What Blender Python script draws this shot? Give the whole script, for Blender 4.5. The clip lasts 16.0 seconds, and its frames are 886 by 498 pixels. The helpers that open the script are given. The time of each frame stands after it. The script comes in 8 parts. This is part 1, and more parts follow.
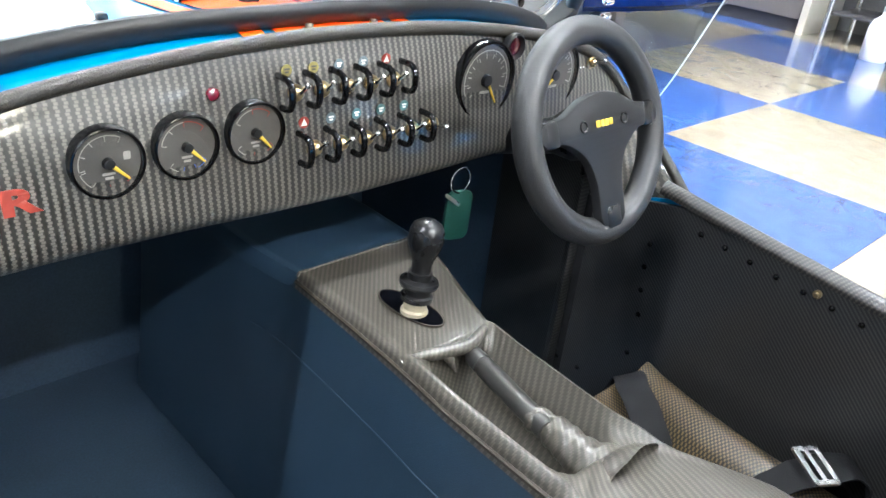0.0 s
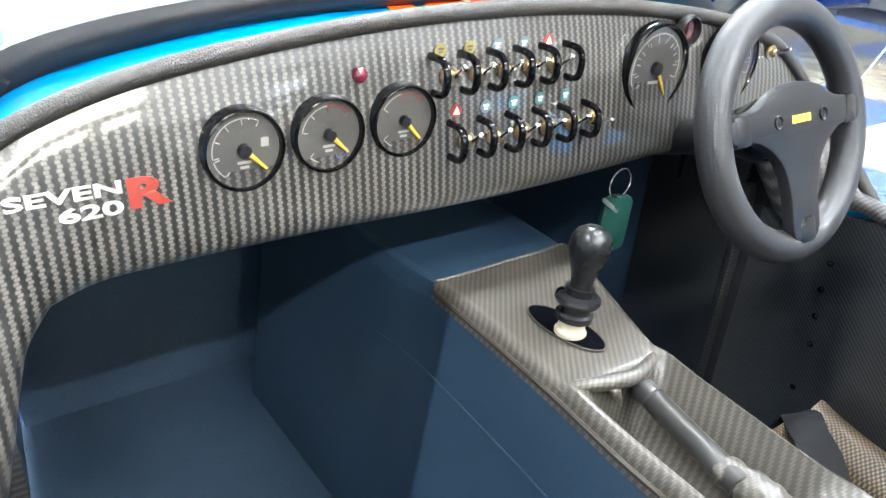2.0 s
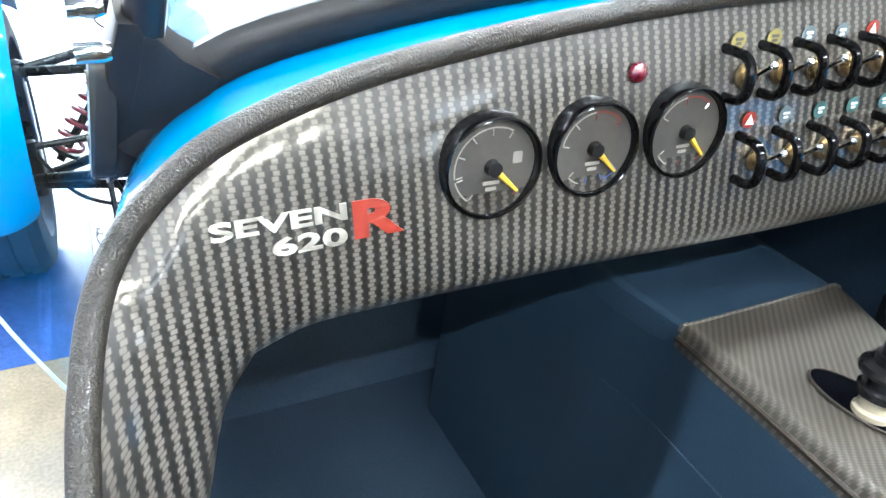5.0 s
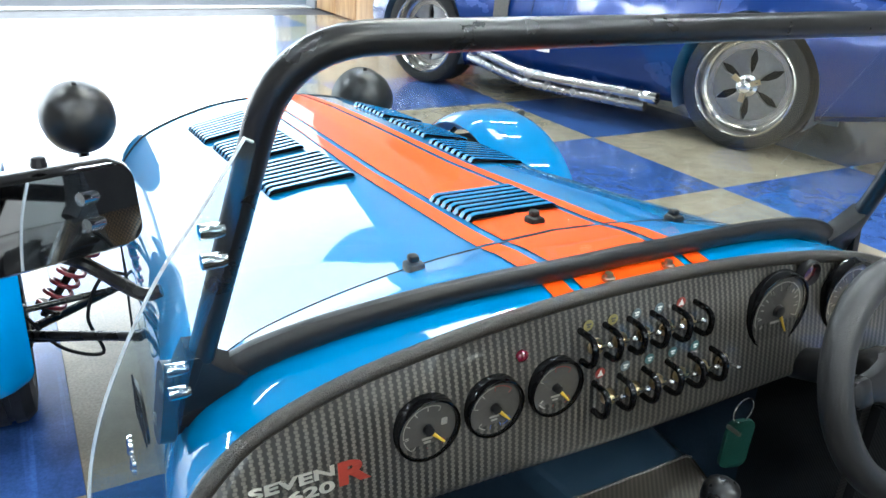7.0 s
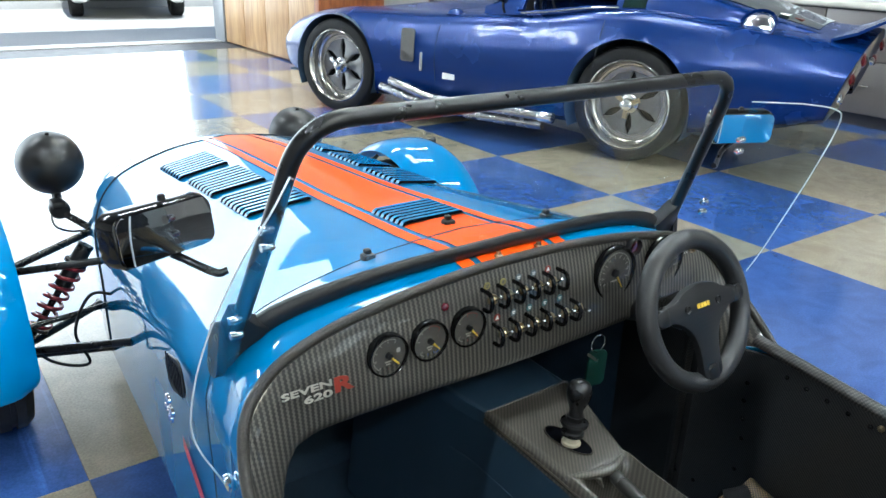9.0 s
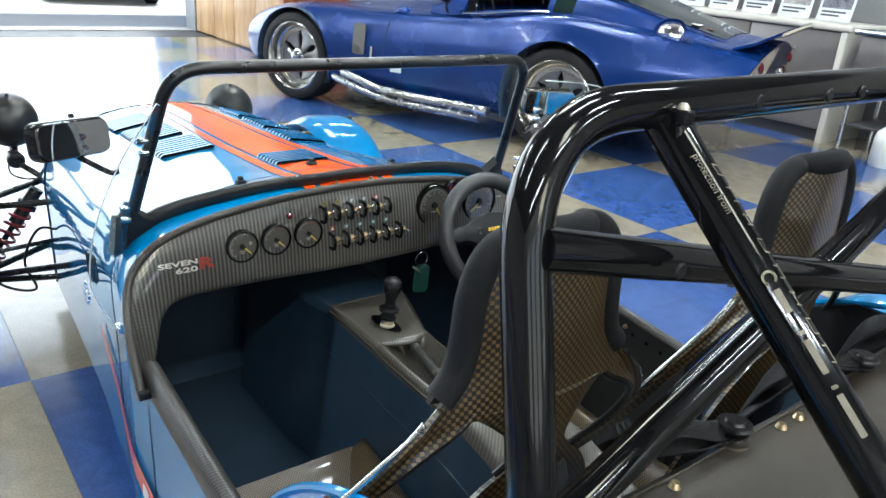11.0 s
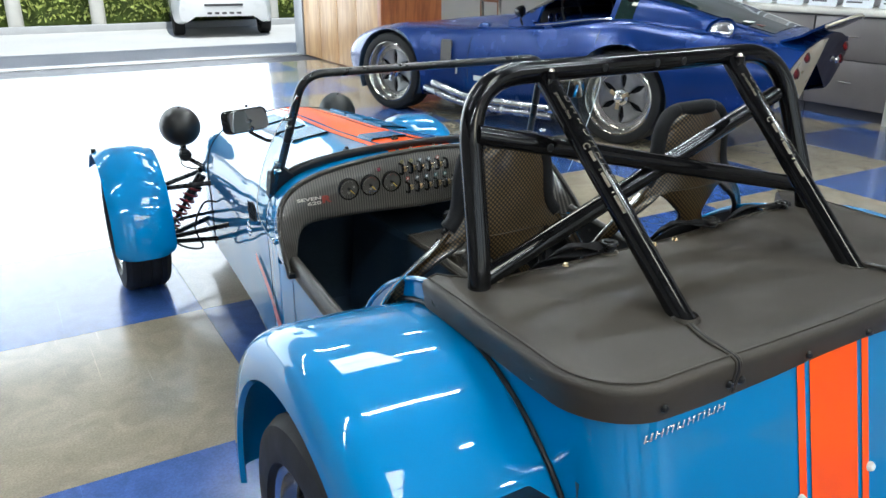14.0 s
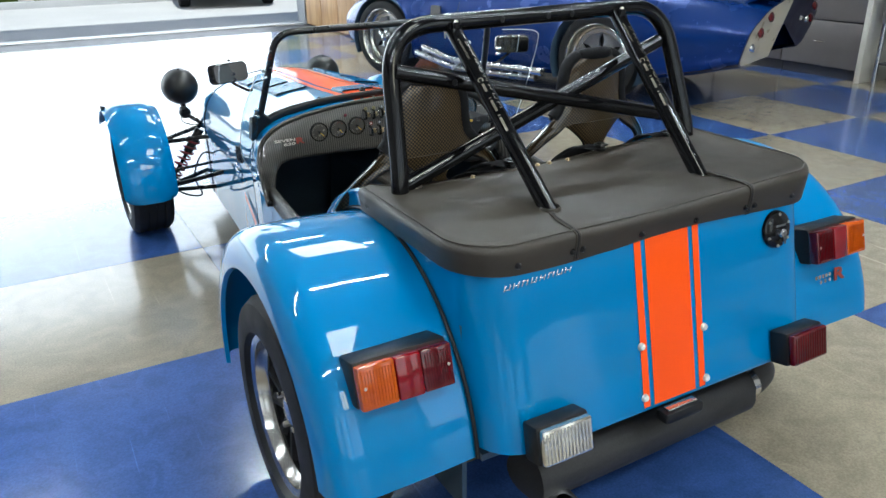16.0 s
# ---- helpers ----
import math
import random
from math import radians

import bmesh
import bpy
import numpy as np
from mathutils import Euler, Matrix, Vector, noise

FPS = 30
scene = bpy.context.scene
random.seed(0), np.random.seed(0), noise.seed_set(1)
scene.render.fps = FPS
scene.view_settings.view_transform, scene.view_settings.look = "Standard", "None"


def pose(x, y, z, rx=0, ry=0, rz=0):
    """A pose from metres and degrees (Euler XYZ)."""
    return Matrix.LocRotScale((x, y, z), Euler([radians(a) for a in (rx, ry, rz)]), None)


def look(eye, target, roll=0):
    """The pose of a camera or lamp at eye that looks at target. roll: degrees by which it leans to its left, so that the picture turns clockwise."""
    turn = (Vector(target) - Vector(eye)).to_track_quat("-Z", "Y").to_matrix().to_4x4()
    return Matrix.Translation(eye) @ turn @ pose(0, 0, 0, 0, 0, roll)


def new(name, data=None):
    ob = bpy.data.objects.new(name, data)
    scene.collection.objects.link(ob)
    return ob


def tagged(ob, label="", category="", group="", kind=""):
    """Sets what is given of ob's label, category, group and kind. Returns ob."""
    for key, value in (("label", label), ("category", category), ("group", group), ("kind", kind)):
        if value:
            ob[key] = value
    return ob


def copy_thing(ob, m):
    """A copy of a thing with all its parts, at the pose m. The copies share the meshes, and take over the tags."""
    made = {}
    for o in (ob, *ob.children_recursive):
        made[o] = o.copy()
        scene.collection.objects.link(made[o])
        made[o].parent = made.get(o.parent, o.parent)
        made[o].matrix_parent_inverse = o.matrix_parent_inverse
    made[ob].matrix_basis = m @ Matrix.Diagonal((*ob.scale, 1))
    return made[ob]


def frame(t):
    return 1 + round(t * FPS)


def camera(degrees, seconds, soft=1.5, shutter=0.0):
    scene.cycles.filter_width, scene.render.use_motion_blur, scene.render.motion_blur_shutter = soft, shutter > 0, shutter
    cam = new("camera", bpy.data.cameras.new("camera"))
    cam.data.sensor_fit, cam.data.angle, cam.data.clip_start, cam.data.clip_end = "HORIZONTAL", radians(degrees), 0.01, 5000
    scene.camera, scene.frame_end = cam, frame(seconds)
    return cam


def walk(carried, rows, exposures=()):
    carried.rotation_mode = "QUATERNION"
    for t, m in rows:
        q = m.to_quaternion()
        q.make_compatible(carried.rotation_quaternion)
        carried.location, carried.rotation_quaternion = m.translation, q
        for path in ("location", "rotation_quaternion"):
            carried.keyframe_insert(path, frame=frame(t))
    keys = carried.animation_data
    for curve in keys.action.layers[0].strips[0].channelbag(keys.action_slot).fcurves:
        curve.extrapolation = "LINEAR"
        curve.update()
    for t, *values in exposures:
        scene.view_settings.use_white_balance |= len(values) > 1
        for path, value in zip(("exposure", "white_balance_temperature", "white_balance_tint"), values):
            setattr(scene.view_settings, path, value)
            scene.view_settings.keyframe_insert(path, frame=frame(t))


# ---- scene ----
cam = camera(60.4, 16.0)
EXPOSE = [(0.0, 1.54, 5800, 7), (1.2, 1.72, 5800, 7), (2.0, 2.08, 5800, 7), (3.5, 1.97, 5850, 7), (6.0, 1.28, 5600, 4), (7.0, 0.44, 5700, 2), (8.0, 0.14, 5650, 1), (9.5, 0.26, 5650, 0), (12.5, 0.15, 5900, 4), (14.0, -0.12, 5750, 3), (15.4, -0.26, 5650, 2), (16.0, -0.27, 5650, 2)]
PATH = [
    (0, (-0.469, 0.314, 0.936), (0.802, 1.548, 0.007), 6.6),
    (0.5, (-0.465, 0.336, 0.911), (0.796, 1.591, -0.003), 6.4),
    (1, (-0.464, 0.351, 0.898), (0.77, 1.64, -0.006), 6.0),
    (1.5, (-0.463, 0.369, 0.894), (0.734, 1.689, -0.014), 5.8),
    (2, (-0.451, 0.416, 0.883), (0.631, 1.817, -0.047), 4.8),
    (2.5, (-0.438, 0.478, 0.861), (0.496, 1.946, -0.126), 3.7),
    (3, (-0.426, 0.525, 0.842), (0.363, 2.049, -0.185), 2.2),
    (3.5, (-0.431, 0.558, 0.833), (0.291, 2.136, -0.161), 0.9),
    (3.7, (-0.436, 0.571, 0.835), (0.29, 2.135, -0.178), 1.7),
    (5.8, (-0.477, 0.542, 0.887), (0.299, 2.125, -0.056), 2.7),
    (6, (-0.494, 0.52, 0.924), (0.307, 2.098, -0.008), 2.7),
    (6.5, (-0.51, 0.476, 1.011), (0.373, 2.047, 0.144), 2.9),
    (7, (-0.521, 0.44, 1.082), (0.396, 2.032, 0.292), 2.9),
    (7.5, (-0.555, 0.381, 1.122), (0.368, 1.987, 0.367), 2.8),
    (8, (-0.588, 0.313, 1.159), (0.351, 1.916, 0.418), 2.2),
    (8.5, (-0.668, 0.248, 1.176), (0.337, 1.813, 0.441), 1.7),
    (9, (-0.734, 0.148, 1.19), (0.372, 1.644, 0.458), 1.8),
    (9.5, (-0.771, 0.043, 1.199), (0.393, 1.492, 0.462), 2.7),
    (10, (-0.716, -0.101, 1.207), (0.462, 1.335, 0.465), 3.9),
    (10.2, (-0.695, -0.163, 1.209), (0.483, 1.274, 0.469), 4.4),
    (12.3, (-0.951, -0.599, 1.26), (0.142, 0.916, 0.547), 2.6),
    (12.5, (-0.94, -0.656, 1.269), (0.132, 0.873, 0.551), 2.4),
    (13, (-0.924, -0.799, 1.271), (0.07, 0.782, 0.555), 2.0),
    (13.5, (-0.965, -0.915, 1.283), (-0.022, 0.702, 0.579), 0.9),
    (14, (-1.07, -1.03, 1.287), (-0.132, 0.59, 0.581), 0.1),
    (14.5, (-1.116, -1.151, 1.283), (-0.183, 0.464, 0.563), -0.1),
    (15, (-1.088, -1.268, 1.294), (-0.163, 0.347, 0.561), -0.3),
    (15.5, (-1.075, -1.384, 1.293), (-0.175, 0.234, 0.538), -0.2),
    (16, (-1.113, -1.465, 1.301), (-0.217, 0.146, 0.525), -0.9),
]
walk(cam, [(t, look(eye, target, roll)) for t, eye, target, roll in PATH], exposures=EXPOSE)

# ---- world, sun, large lights ----
world = bpy.data.worlds.new("world")
scene.world = world
world.use_nodes = True
wn = world.node_tree.nodes
sky = wn.new("ShaderNodeTexSky")
sky.sky_type = "NISHITA"
sky.sun_disc = False
SUN_UP, SUN_AZ = 70.0, 176.0      # the sun stands behind the building, so that the forecourt is in full light
sky.sun_elevation, sky.sun_rotation = radians(SUN_UP), radians(SUN_AZ)
wn["Background"].inputs["Strength"].default_value = 0.15
world.node_tree.links.new(sky.outputs[0], wn["Background"].inputs[0])
sun = new("sun", bpy.data.lights.new("sun", "SUN"))
sun.data.energy, sun.data.angle, sun.data.color = 5.0, radians(0.5), (1.0, 0.94, 0.85)
d = Vector((math.sin(radians(SUN_AZ)) * math.cos(radians(SUN_UP)), math.cos(radians(SUN_AZ)) * math.cos(radians(SUN_UP)), math.sin(radians(SUN_UP))))
sun.matrix_world = look(d * 30, (0, 0, 0))
# daylight that comes in by the wide door opening
door_light = new("door_daylight", bpy.data.lights.new("door_daylight", "AREA"))
door_light.data.shape, door_light.data.size, door_light.data.size_y = "RECTANGLE", 9.6, 3.9
door_light.data.energy, door_light.data.color = 560.0, (1.0, 0.98, 0.95)
door_light.matrix_world = look((-2.2, 10.12, 2.1), (-1.6, 0.0, 0.9))

# ---- helpers for meshes ----
TAU = 2 * math.pi


def thing(name, label, category, group="", kind="", at=None):
    ob = new(name)
    ob.empty_display_size = 0.1
    if at:
        ob.matrix_world = at
    return tagged(ob, label, category, group, kind)


def finish(bm, smooth=True, angle=35.0):
    bmesh.ops.remove_doubles(bm, verts=bm.verts, dist=1e-5)
    bmesh.ops.recalc_face_normals(bm, faces=bm.faces)
    if smooth:
        for f in bm.faces:
            f.smooth = True
        lim = radians(angle)
        for e in bm.edges:
            if len(e.link_faces) == 2 and e.calc_face_angle(0) > lim:
                e.smooth = False
    return bm


def mesh_of(name, bm, material, smooth=True, angle=35.0, tidy=True):
    if tidy:
        finish(bm, smooth, angle)
    me = bpy.data.meshes.new(name)
    bm.to_mesh(me)
    bm.free()
    for m in (material if isinstance(material, (list, tuple)) else [material]):
        me.materials.append(m)
    return me


def part(name, bm, material, parent=None, label="", smooth=True, angle=35.0, tidy=True):
    ob = new(name, mesh_of(name, bm, material, smooth, angle, tidy))
    ob.parent = parent
    if label:
        ob["label"] = label
    return ob


def again(ob, m=None, parent=None):
    """Another object on the same mesh, its geometry moved by m."""
    o = new(ob.name.split(".")[0], ob.data)
    o.parent = parent or ob.parent
    if m is not None:
        o.matrix_local = m
    if "label" in ob:
        o["label"] = ob["label"]
    return o


def join(*bms):
    """Several bmeshes in one."""
    out = bmesh.new()
    for b in bms:
        me = bpy.data.meshes.new("tmp")
        b.to_mesh(me)
        b.free()
        out.from_mesh(me)
        bpy.data.meshes.remove(me)
    return out


def moved(bm, m):
    bmesh.ops.transform(bm, matrix=m, verts=bm.verts)
    return bm


def box(x0, x1, y0, y1, z0, z1, bevel=0.0, segs=2):
    bm = bmesh.new()
    bmesh.ops.create_cube(bm, size=1.0, matrix=Matrix.LocRotScale(((x0 + x1) / 2, (y0 + y1) / 2, (z0 + z1) / 2), None, (abs(x1 - x0), abs(y1 - y0), abs(z1 - z0))))
    if bevel:
        bmesh.ops.bevel(bm, geom=bm.edges[:], offset=bevel, segments=segs, affect="EDGES", profile=0.5)
    return bm


def grid(rows, close_u=False, close_v=False, cap=False):
    """A sheet through rows of points."""
    bm = bmesh.new()
    vs = [[bm.verts.new(p) for p in r] for r in rows]
    nu, nv = len(vs), len(vs[0])
    for i in range(nu if close_u else nu - 1):
        for j in range(nv if close_v else nv - 1):
            q = (vs[i][j], vs[(i + 1) % nu][j], vs[(i + 1) % nu][(j + 1) % nv], vs[i][(j + 1) % nv])
            try:
                bm.faces.new(q)
            except ValueError:
                pass
    if cap:
        for r in (vs[0], vs[-1]):
            try:
                bm.faces.new(r)
            except ValueError:
                pass
    return bm


def thick(bm, t):
    """Gives a sheet thickness t."""
    bmesh.ops.remove_doubles(bm, verts=bm.verts, dist=1e-6)
    bmesh.ops.recalc_face_normals(bm, faces=bm.faces)
    bmesh.ops.solidify(bm, geom=bm.faces[:], thickness=t)
    return bm


def smooth_line(pts, n=8, closed=False):
    """A Catmull-Rom line through the points."""
    P = [Vector(p) for p in pts]
    out, m = [], len(P)
    for i in range(m if closed else m - 1):
        a, b = P[i], P[(i + 1) % m]
        p0 = P[(i - 1) % m] if (closed or i > 0) else a * 2 - b
        p3 = P[(i + 2) % m] if (closed or i + 2 < m) else b * 2 - a
        for k in range(n):
            t = k / n
            out.append(0.5 * ((2 * a) + (b - p0) * t + (2 * p0 - 5 * a + 4 * b - p3) * t * t + (3 * a - p0 - 3 * b + p3) * t ** 3))
    if not closed:
        out.append(P[-1])
    return out


def bent(pts, radius, n=6):
    """A line of straight legs with rounded corners."""
    P = [Vector(p) for p in pts]
    out = [P[0]]
    for i in range(1, len(P) - 1):
        a, b = (P[i - 1] - P[i]), (P[i + 1] - P[i])
        r = min(radius, a.length * 0.49, b.length * 0.49)
        s, e = P[i] + a.normalized() * r, P[i] + b.normalized() * r
        for k in range(n + 1):
            t = k / n
            out.append(s * (1 - t) ** 2 + P[i] * 2 * t * (1 - t) + e * t * t)
    out.append(P[-1])
    return out


def tube(pts, radius, segs=12, closed=False, caps=True, flat=1.0, up=None):
    """A pipe along a line; radius may be a function of 0..1; flat squashes it across its second axis."""
    P = [Vector(p) for p in pts]
    n = len(P)
    T = []
    for i in range(n):
        a = P[(i - 1) % n] if (closed or i) else P[0]
        b = P[(i + 1) % n] if (closed or i < n - 1) else P[-1]
        T.append((b - a).normalized())
    ref = Vector(up) if up else (Vector((0, 0, 1)) if abs(T[0].z) < 0.9 else Vector((1, 0, 0)))
    N = (ref - T[0] * ref.dot(T[0])).normalized()
    rows = []
    for i in range(n):
        N = (N - T[i] * N.dot(T[i])).normalized()
        B = T[i].cross(N)
        r = radius(i / max(1, n - 1)) if callable(radius) else radius
        rows.append([P[i] + (N * math.cos(TAU * k / segs) * flat + B * math.sin(TAU * k / segs)) * r for k in range(segs)])
    return grid(rows, close_u=closed, close_v=True, cap=caps and not closed)


def lathe(profile, m=None, segs=32, closed=False):
    """A profile of (radius, height) turned about z, placed by m."""
    rows = [[Vector((r * math.cos(TAU * k / segs), r * math.sin(TAU * k / segs), h)) for k in range(segs)] for r, h in profile]
    bm = grid(rows, close_u=closed, close_v=True)
    bmesh.ops.remove_doubles(bm, verts=bm.verts, dist=1e-6)
    return moved(bm, m) if m is not None else bm


def rod(a, b, r, segs=12):
    return tube([a, b], r, segs)


def slab(outline, t, m=None, bevel=0.0):
    """A flat outline of (x, y) raised from z = 0 to t, placed by m."""
    bm = bmesh.new()
    f = bm.faces.new([bm.verts.new((x, y, 0)) for x, y in outline])
    if f.normal.z < 0:
        f.normal_flip()
    g = bmesh.ops.extrude_face_region(bm, geom=[f])
    bmesh.ops.translate(bm, vec=(0, 0, t), verts=[v for v in g["geom"] if isinstance(v, bmesh.types.BMVert)])
    if bevel:
        rim = [e for e in bm.edges if all(v.co.z > t * 0.5 for v in e.verts)]
        bmesh.ops.bevel(bm, geom=rim, offset=bevel, segments=2, affect="EDGES", profile=0.5)
    return moved(bm, m) if m is not None else bm


def rounded(w, h, r, n=5, cx=0.0, cy=0.0):
    """The outline of a rounded rectangle."""
    out = []
    for sx, sy, a0 in ((1, 1, 0), (-1, 1, 90), (-1, -1, 180), (1, -1, 270)):
        for k in range(n + 1):
            a = radians(a0 + 90 * k / n)
            out.append((cx + sx * (w / 2 - r) + r * math.cos(a), cy + sy * (h / 2 - r) + r * math.sin(a)))
    return out


def frame_to(o, x, y):
    """A pose whose x and y axes lie along x and y."""
    x = Vector(x).normalized()
    z = x.cross(Vector(y)).normalized()
    y = z.cross(x)
    return Matrix(((x.x, y.x, z.x, o[0]), (x.y, y.y, z.y, o[1]), (x.z, y.z, z.z, o[2]), (0, 0, 0, 1)))


def lerp(a, b, t):
    return a + (b - a) * t


def curve_at(table, x):
    """Reads a table of (x, value) with soft steps between."""
    if x <= table[0][0]:
        return table[0][1]
    for (a, va), (b, vb) in zip(table, table[1:]):
        if x <= b:
            return lerp(va, vb, (x - a) / (b - a))
    return table[-1][1]


def text_mesh(s, size, depth=0.0008, squash=1.0, bold=0.0):
    cu = bpy.data.curves.new("letters", "FONT")
    cu.body, cu.size, cu.extrude, cu.align_x, cu.align_y = s, size, depth, "CENTER", "CENTER"
    cu.offset = bold
    ob = bpy.data.objects.new("letters", cu)
    me = bpy.data.meshes.new_from_object(ob)
    bm = bmesh.new()
    bm.from_mesh(me)
    bpy.data.objects.remove(ob)
    bpy.data.curves.remove(cu)
    bpy.data.meshes.remove(me)
    return moved(bm, Matrix.Diagonal((squash, 1, 1, 1)))


# ---- materials ----
def node_kit(name):
    m = bpy.data.materials.new(name)
    m.use_nodes = True
    nt = m.node_tree
    return m, nt, nt.nodes["Principled BSDF"]


def setp(b, **kw):
    for k, v in kw.items():
        b.inputs[k.replace("_", " ")].default_value = v


def mat(name, color, rough=0.5, metal=0.0, vary=0.15, scale=6.0, fine=120.0, bump=0.0, coat=0.0, rough_vary=0.15, spec=0.5, random_tint=0.0):
    """A surface with stains at one scale and grain at another."""
    m, nt, b = node_kit(name)
    L = nt.links.new
    tc = nt.nodes.new("ShaderNodeTexCoord")
    n1, n2 = nt.nodes.new("ShaderNodeTexNoise"), nt.nodes.new("ShaderNodeTexNoise")
    n1.inputs["Scale"].default_value, n1.inputs["Detail"].default_value = scale, 5
    n2.inputs["Scale"].default_value, n2.inputs["Detail"].default_value = fine, 3
    for n in (n1, n2):
        L(tc.outputs["Object"], n.inputs["Vector"])
    add = nt.nodes.new("ShaderNodeMath")
    add.operation = "ADD"
    L(n1.outputs["Fac"], add.inputs[0])
    L(n2.outputs["Fac"], add.inputs[1])
    mr = nt.nodes.new("ShaderNodeMapRange")
    mr.inputs["From Min"].default_value, mr.inputs["From Max"].default_value = 0.65, 1.35
    mr.inputs["To Min"].default_value, mr.inputs["To Max"].default_value = 1 - vary, 1 + vary
    L(add.outputs[0], mr.inputs["Value"])
    mul = nt.nodes.new("ShaderNodeVectorMath")
    mul.operation = "SCALE"
    mul.inputs[0].default_value = color
    L(mr.outputs[0], mul.inputs["Scale"])
    out = mul.outputs[0]
    if random_tint:
        oi = nt.nodes.new("ShaderNodeObjectInfo")
        r2 = nt.nodes.new("ShaderNodeMapRange")
        r2.inputs["To Min"].default_value, r2.inputs["To Max"].default_value = 1 - random_tint, 1 + random_tint
        L(oi.outputs["Random"], r2.inputs["Value"])
        mu2 = nt.nodes.new("ShaderNodeVectorMath")
        mu2.operation = "SCALE"
        L(out, mu2.inputs[0])
        L(r2.outputs[0], mu2.inputs["Scale"])
        out = mu2.outputs[0]
    L(out, b.inputs["Base Color"])
    rr = nt.nodes.new("ShaderNodeMapRange")
    rr.inputs["From Min"].default_value, rr.inputs["From Max"].default_value = 0.3, 0.7
    rr.inputs["To Min"].default_value, rr.inputs["To Max"].default_value = max(0.02, rough * (1 - rough_vary)), min(1, rough * (1 + rough_vary))
    L(n1.outputs["Fac"], rr.inputs["Value"])
    L(rr.outputs[0], b.inputs["Roughness"])
    setp(b, Metallic=metal, Coat_Weight=coat, Coat_Roughness=0.03, Specular_IOR_Level=spec)
    if bump:
        bp = nt.nodes.new("ShaderNodeBump")
        bp.inputs["Strength"].default_value, bp.inputs["Distance"].default_value = bump, 0.002
        L(n2.outputs["Fac"], bp.inputs["Height"])
        L(bp.outputs[0], b.inputs["Normal"])
    return m


def carbon(name, axes, pitch, row, lo, hi, rough=0.3, coat=1.0, slant=None, shift=0.12, bump=0.25):
    """Woven fibre. axes: the two directions across and along the columns. slant: stripes that run aslant (a twill), else columns of short stitches."""
    m, nt, b = node_kit(name)
    L = nt.links.new
    tc = nt.nodes.new("ShaderNodeTexCoord")

    def dot(v):
        n = nt.nodes.new("ShaderNodeVectorMath")
        n.operation = "DOT_PRODUCT"
        n.inputs[1].default_value = v
        L(tc.outputs["Object"], n.inputs[0])
        return n.outputs["Value"]

    def op(kind, a, c=None):
        n = nt.nodes.new("ShaderNodeMath")
        n.operation = kind
        for k, v in enumerate((a, c)):
            if v is None:
                continue
            if isinstance(v, (int, float)):
                n.inputs[k].default_value = v
            else:
                L(v, n.inputs[k])
        return n.outputs[0]

    u, v = op("DIVIDE", dot(axes[0]), pitch), op("DIVIDE", dot(axes[1]), row)
    j = op("FLOOR", v)
    if slant is None:
        s = op("FRACT", op("ADD", u, op("MULTIPLY", op("FLOORED_MODULO", j, 2.0), shift)))
    else:
        s = op("FRACT", op("ADD", u, op("MULTIPLY", j, slant)))
    tri = op("SUBTRACT", 1.0, op("MULTIPLY", op("ABSOLUTE", op("SUBTRACT", s, 0.5)), 2.0))
    fv = op("SUBTRACT", 1.0, op("MULTIPLY", op("ABSOLUTE", op("SUBTRACT", op("FRACT", v), 0.5)), 2.0))
    mr = nt.nodes.new("ShaderNodeMapRange")
    mr.interpolation_type = "SMOOTHSTEP"
    mr.inputs["From Min"].default_value, mr.inputs["From Max"].default_value = 0.40, 0.72
    L(tri, mr.inputs["Value"])
    gap = nt.nodes.new("ShaderNodeMapRange")
    gap.inputs["From Max"].default_value, gap.inputs["To Min"].default_value = 0.45, 0.35
    L(fv, gap.inputs["Value"])
    w = op("MULTIPLY", mr.outputs[0], gap.outputs[0])
    big = nt.nodes.new("ShaderNodeTexNoise")
    big.inputs["Scale"].default_value = 9.0
    L(tc.outputs["Object"], big.inputs["Vector"])
    w2 = op("MULTIPLY", w, op("ADD", op("MULTIPLY", big.outputs["Fac"], 0.9), 0.55))
    mix = nt.nodes.new("ShaderNodeMix")
    mix.data_type = "RGBA"
    mix.inputs["A"].default_value, mix.inputs["B"].default_value = (*lo, 1), (*hi, 1)
    L(w2, mix.inputs["Factor"])
    L(mix.outputs["Result"], b.inputs["Base Color"])
    setp(b, Roughness=rough, Coat_Weight=coat, Coat_Roughness=0.06, Metallic=0.0)
    bp = nt.nodes.new("ShaderNodeBump")
    bp.inputs["Strength"].default_value, bp.inputs["Distance"].default_value = bump, 0.0006
    L(w, bp.inputs["Height"])
    L(bp.outputs[0], b.inputs["Normal"])
    return m


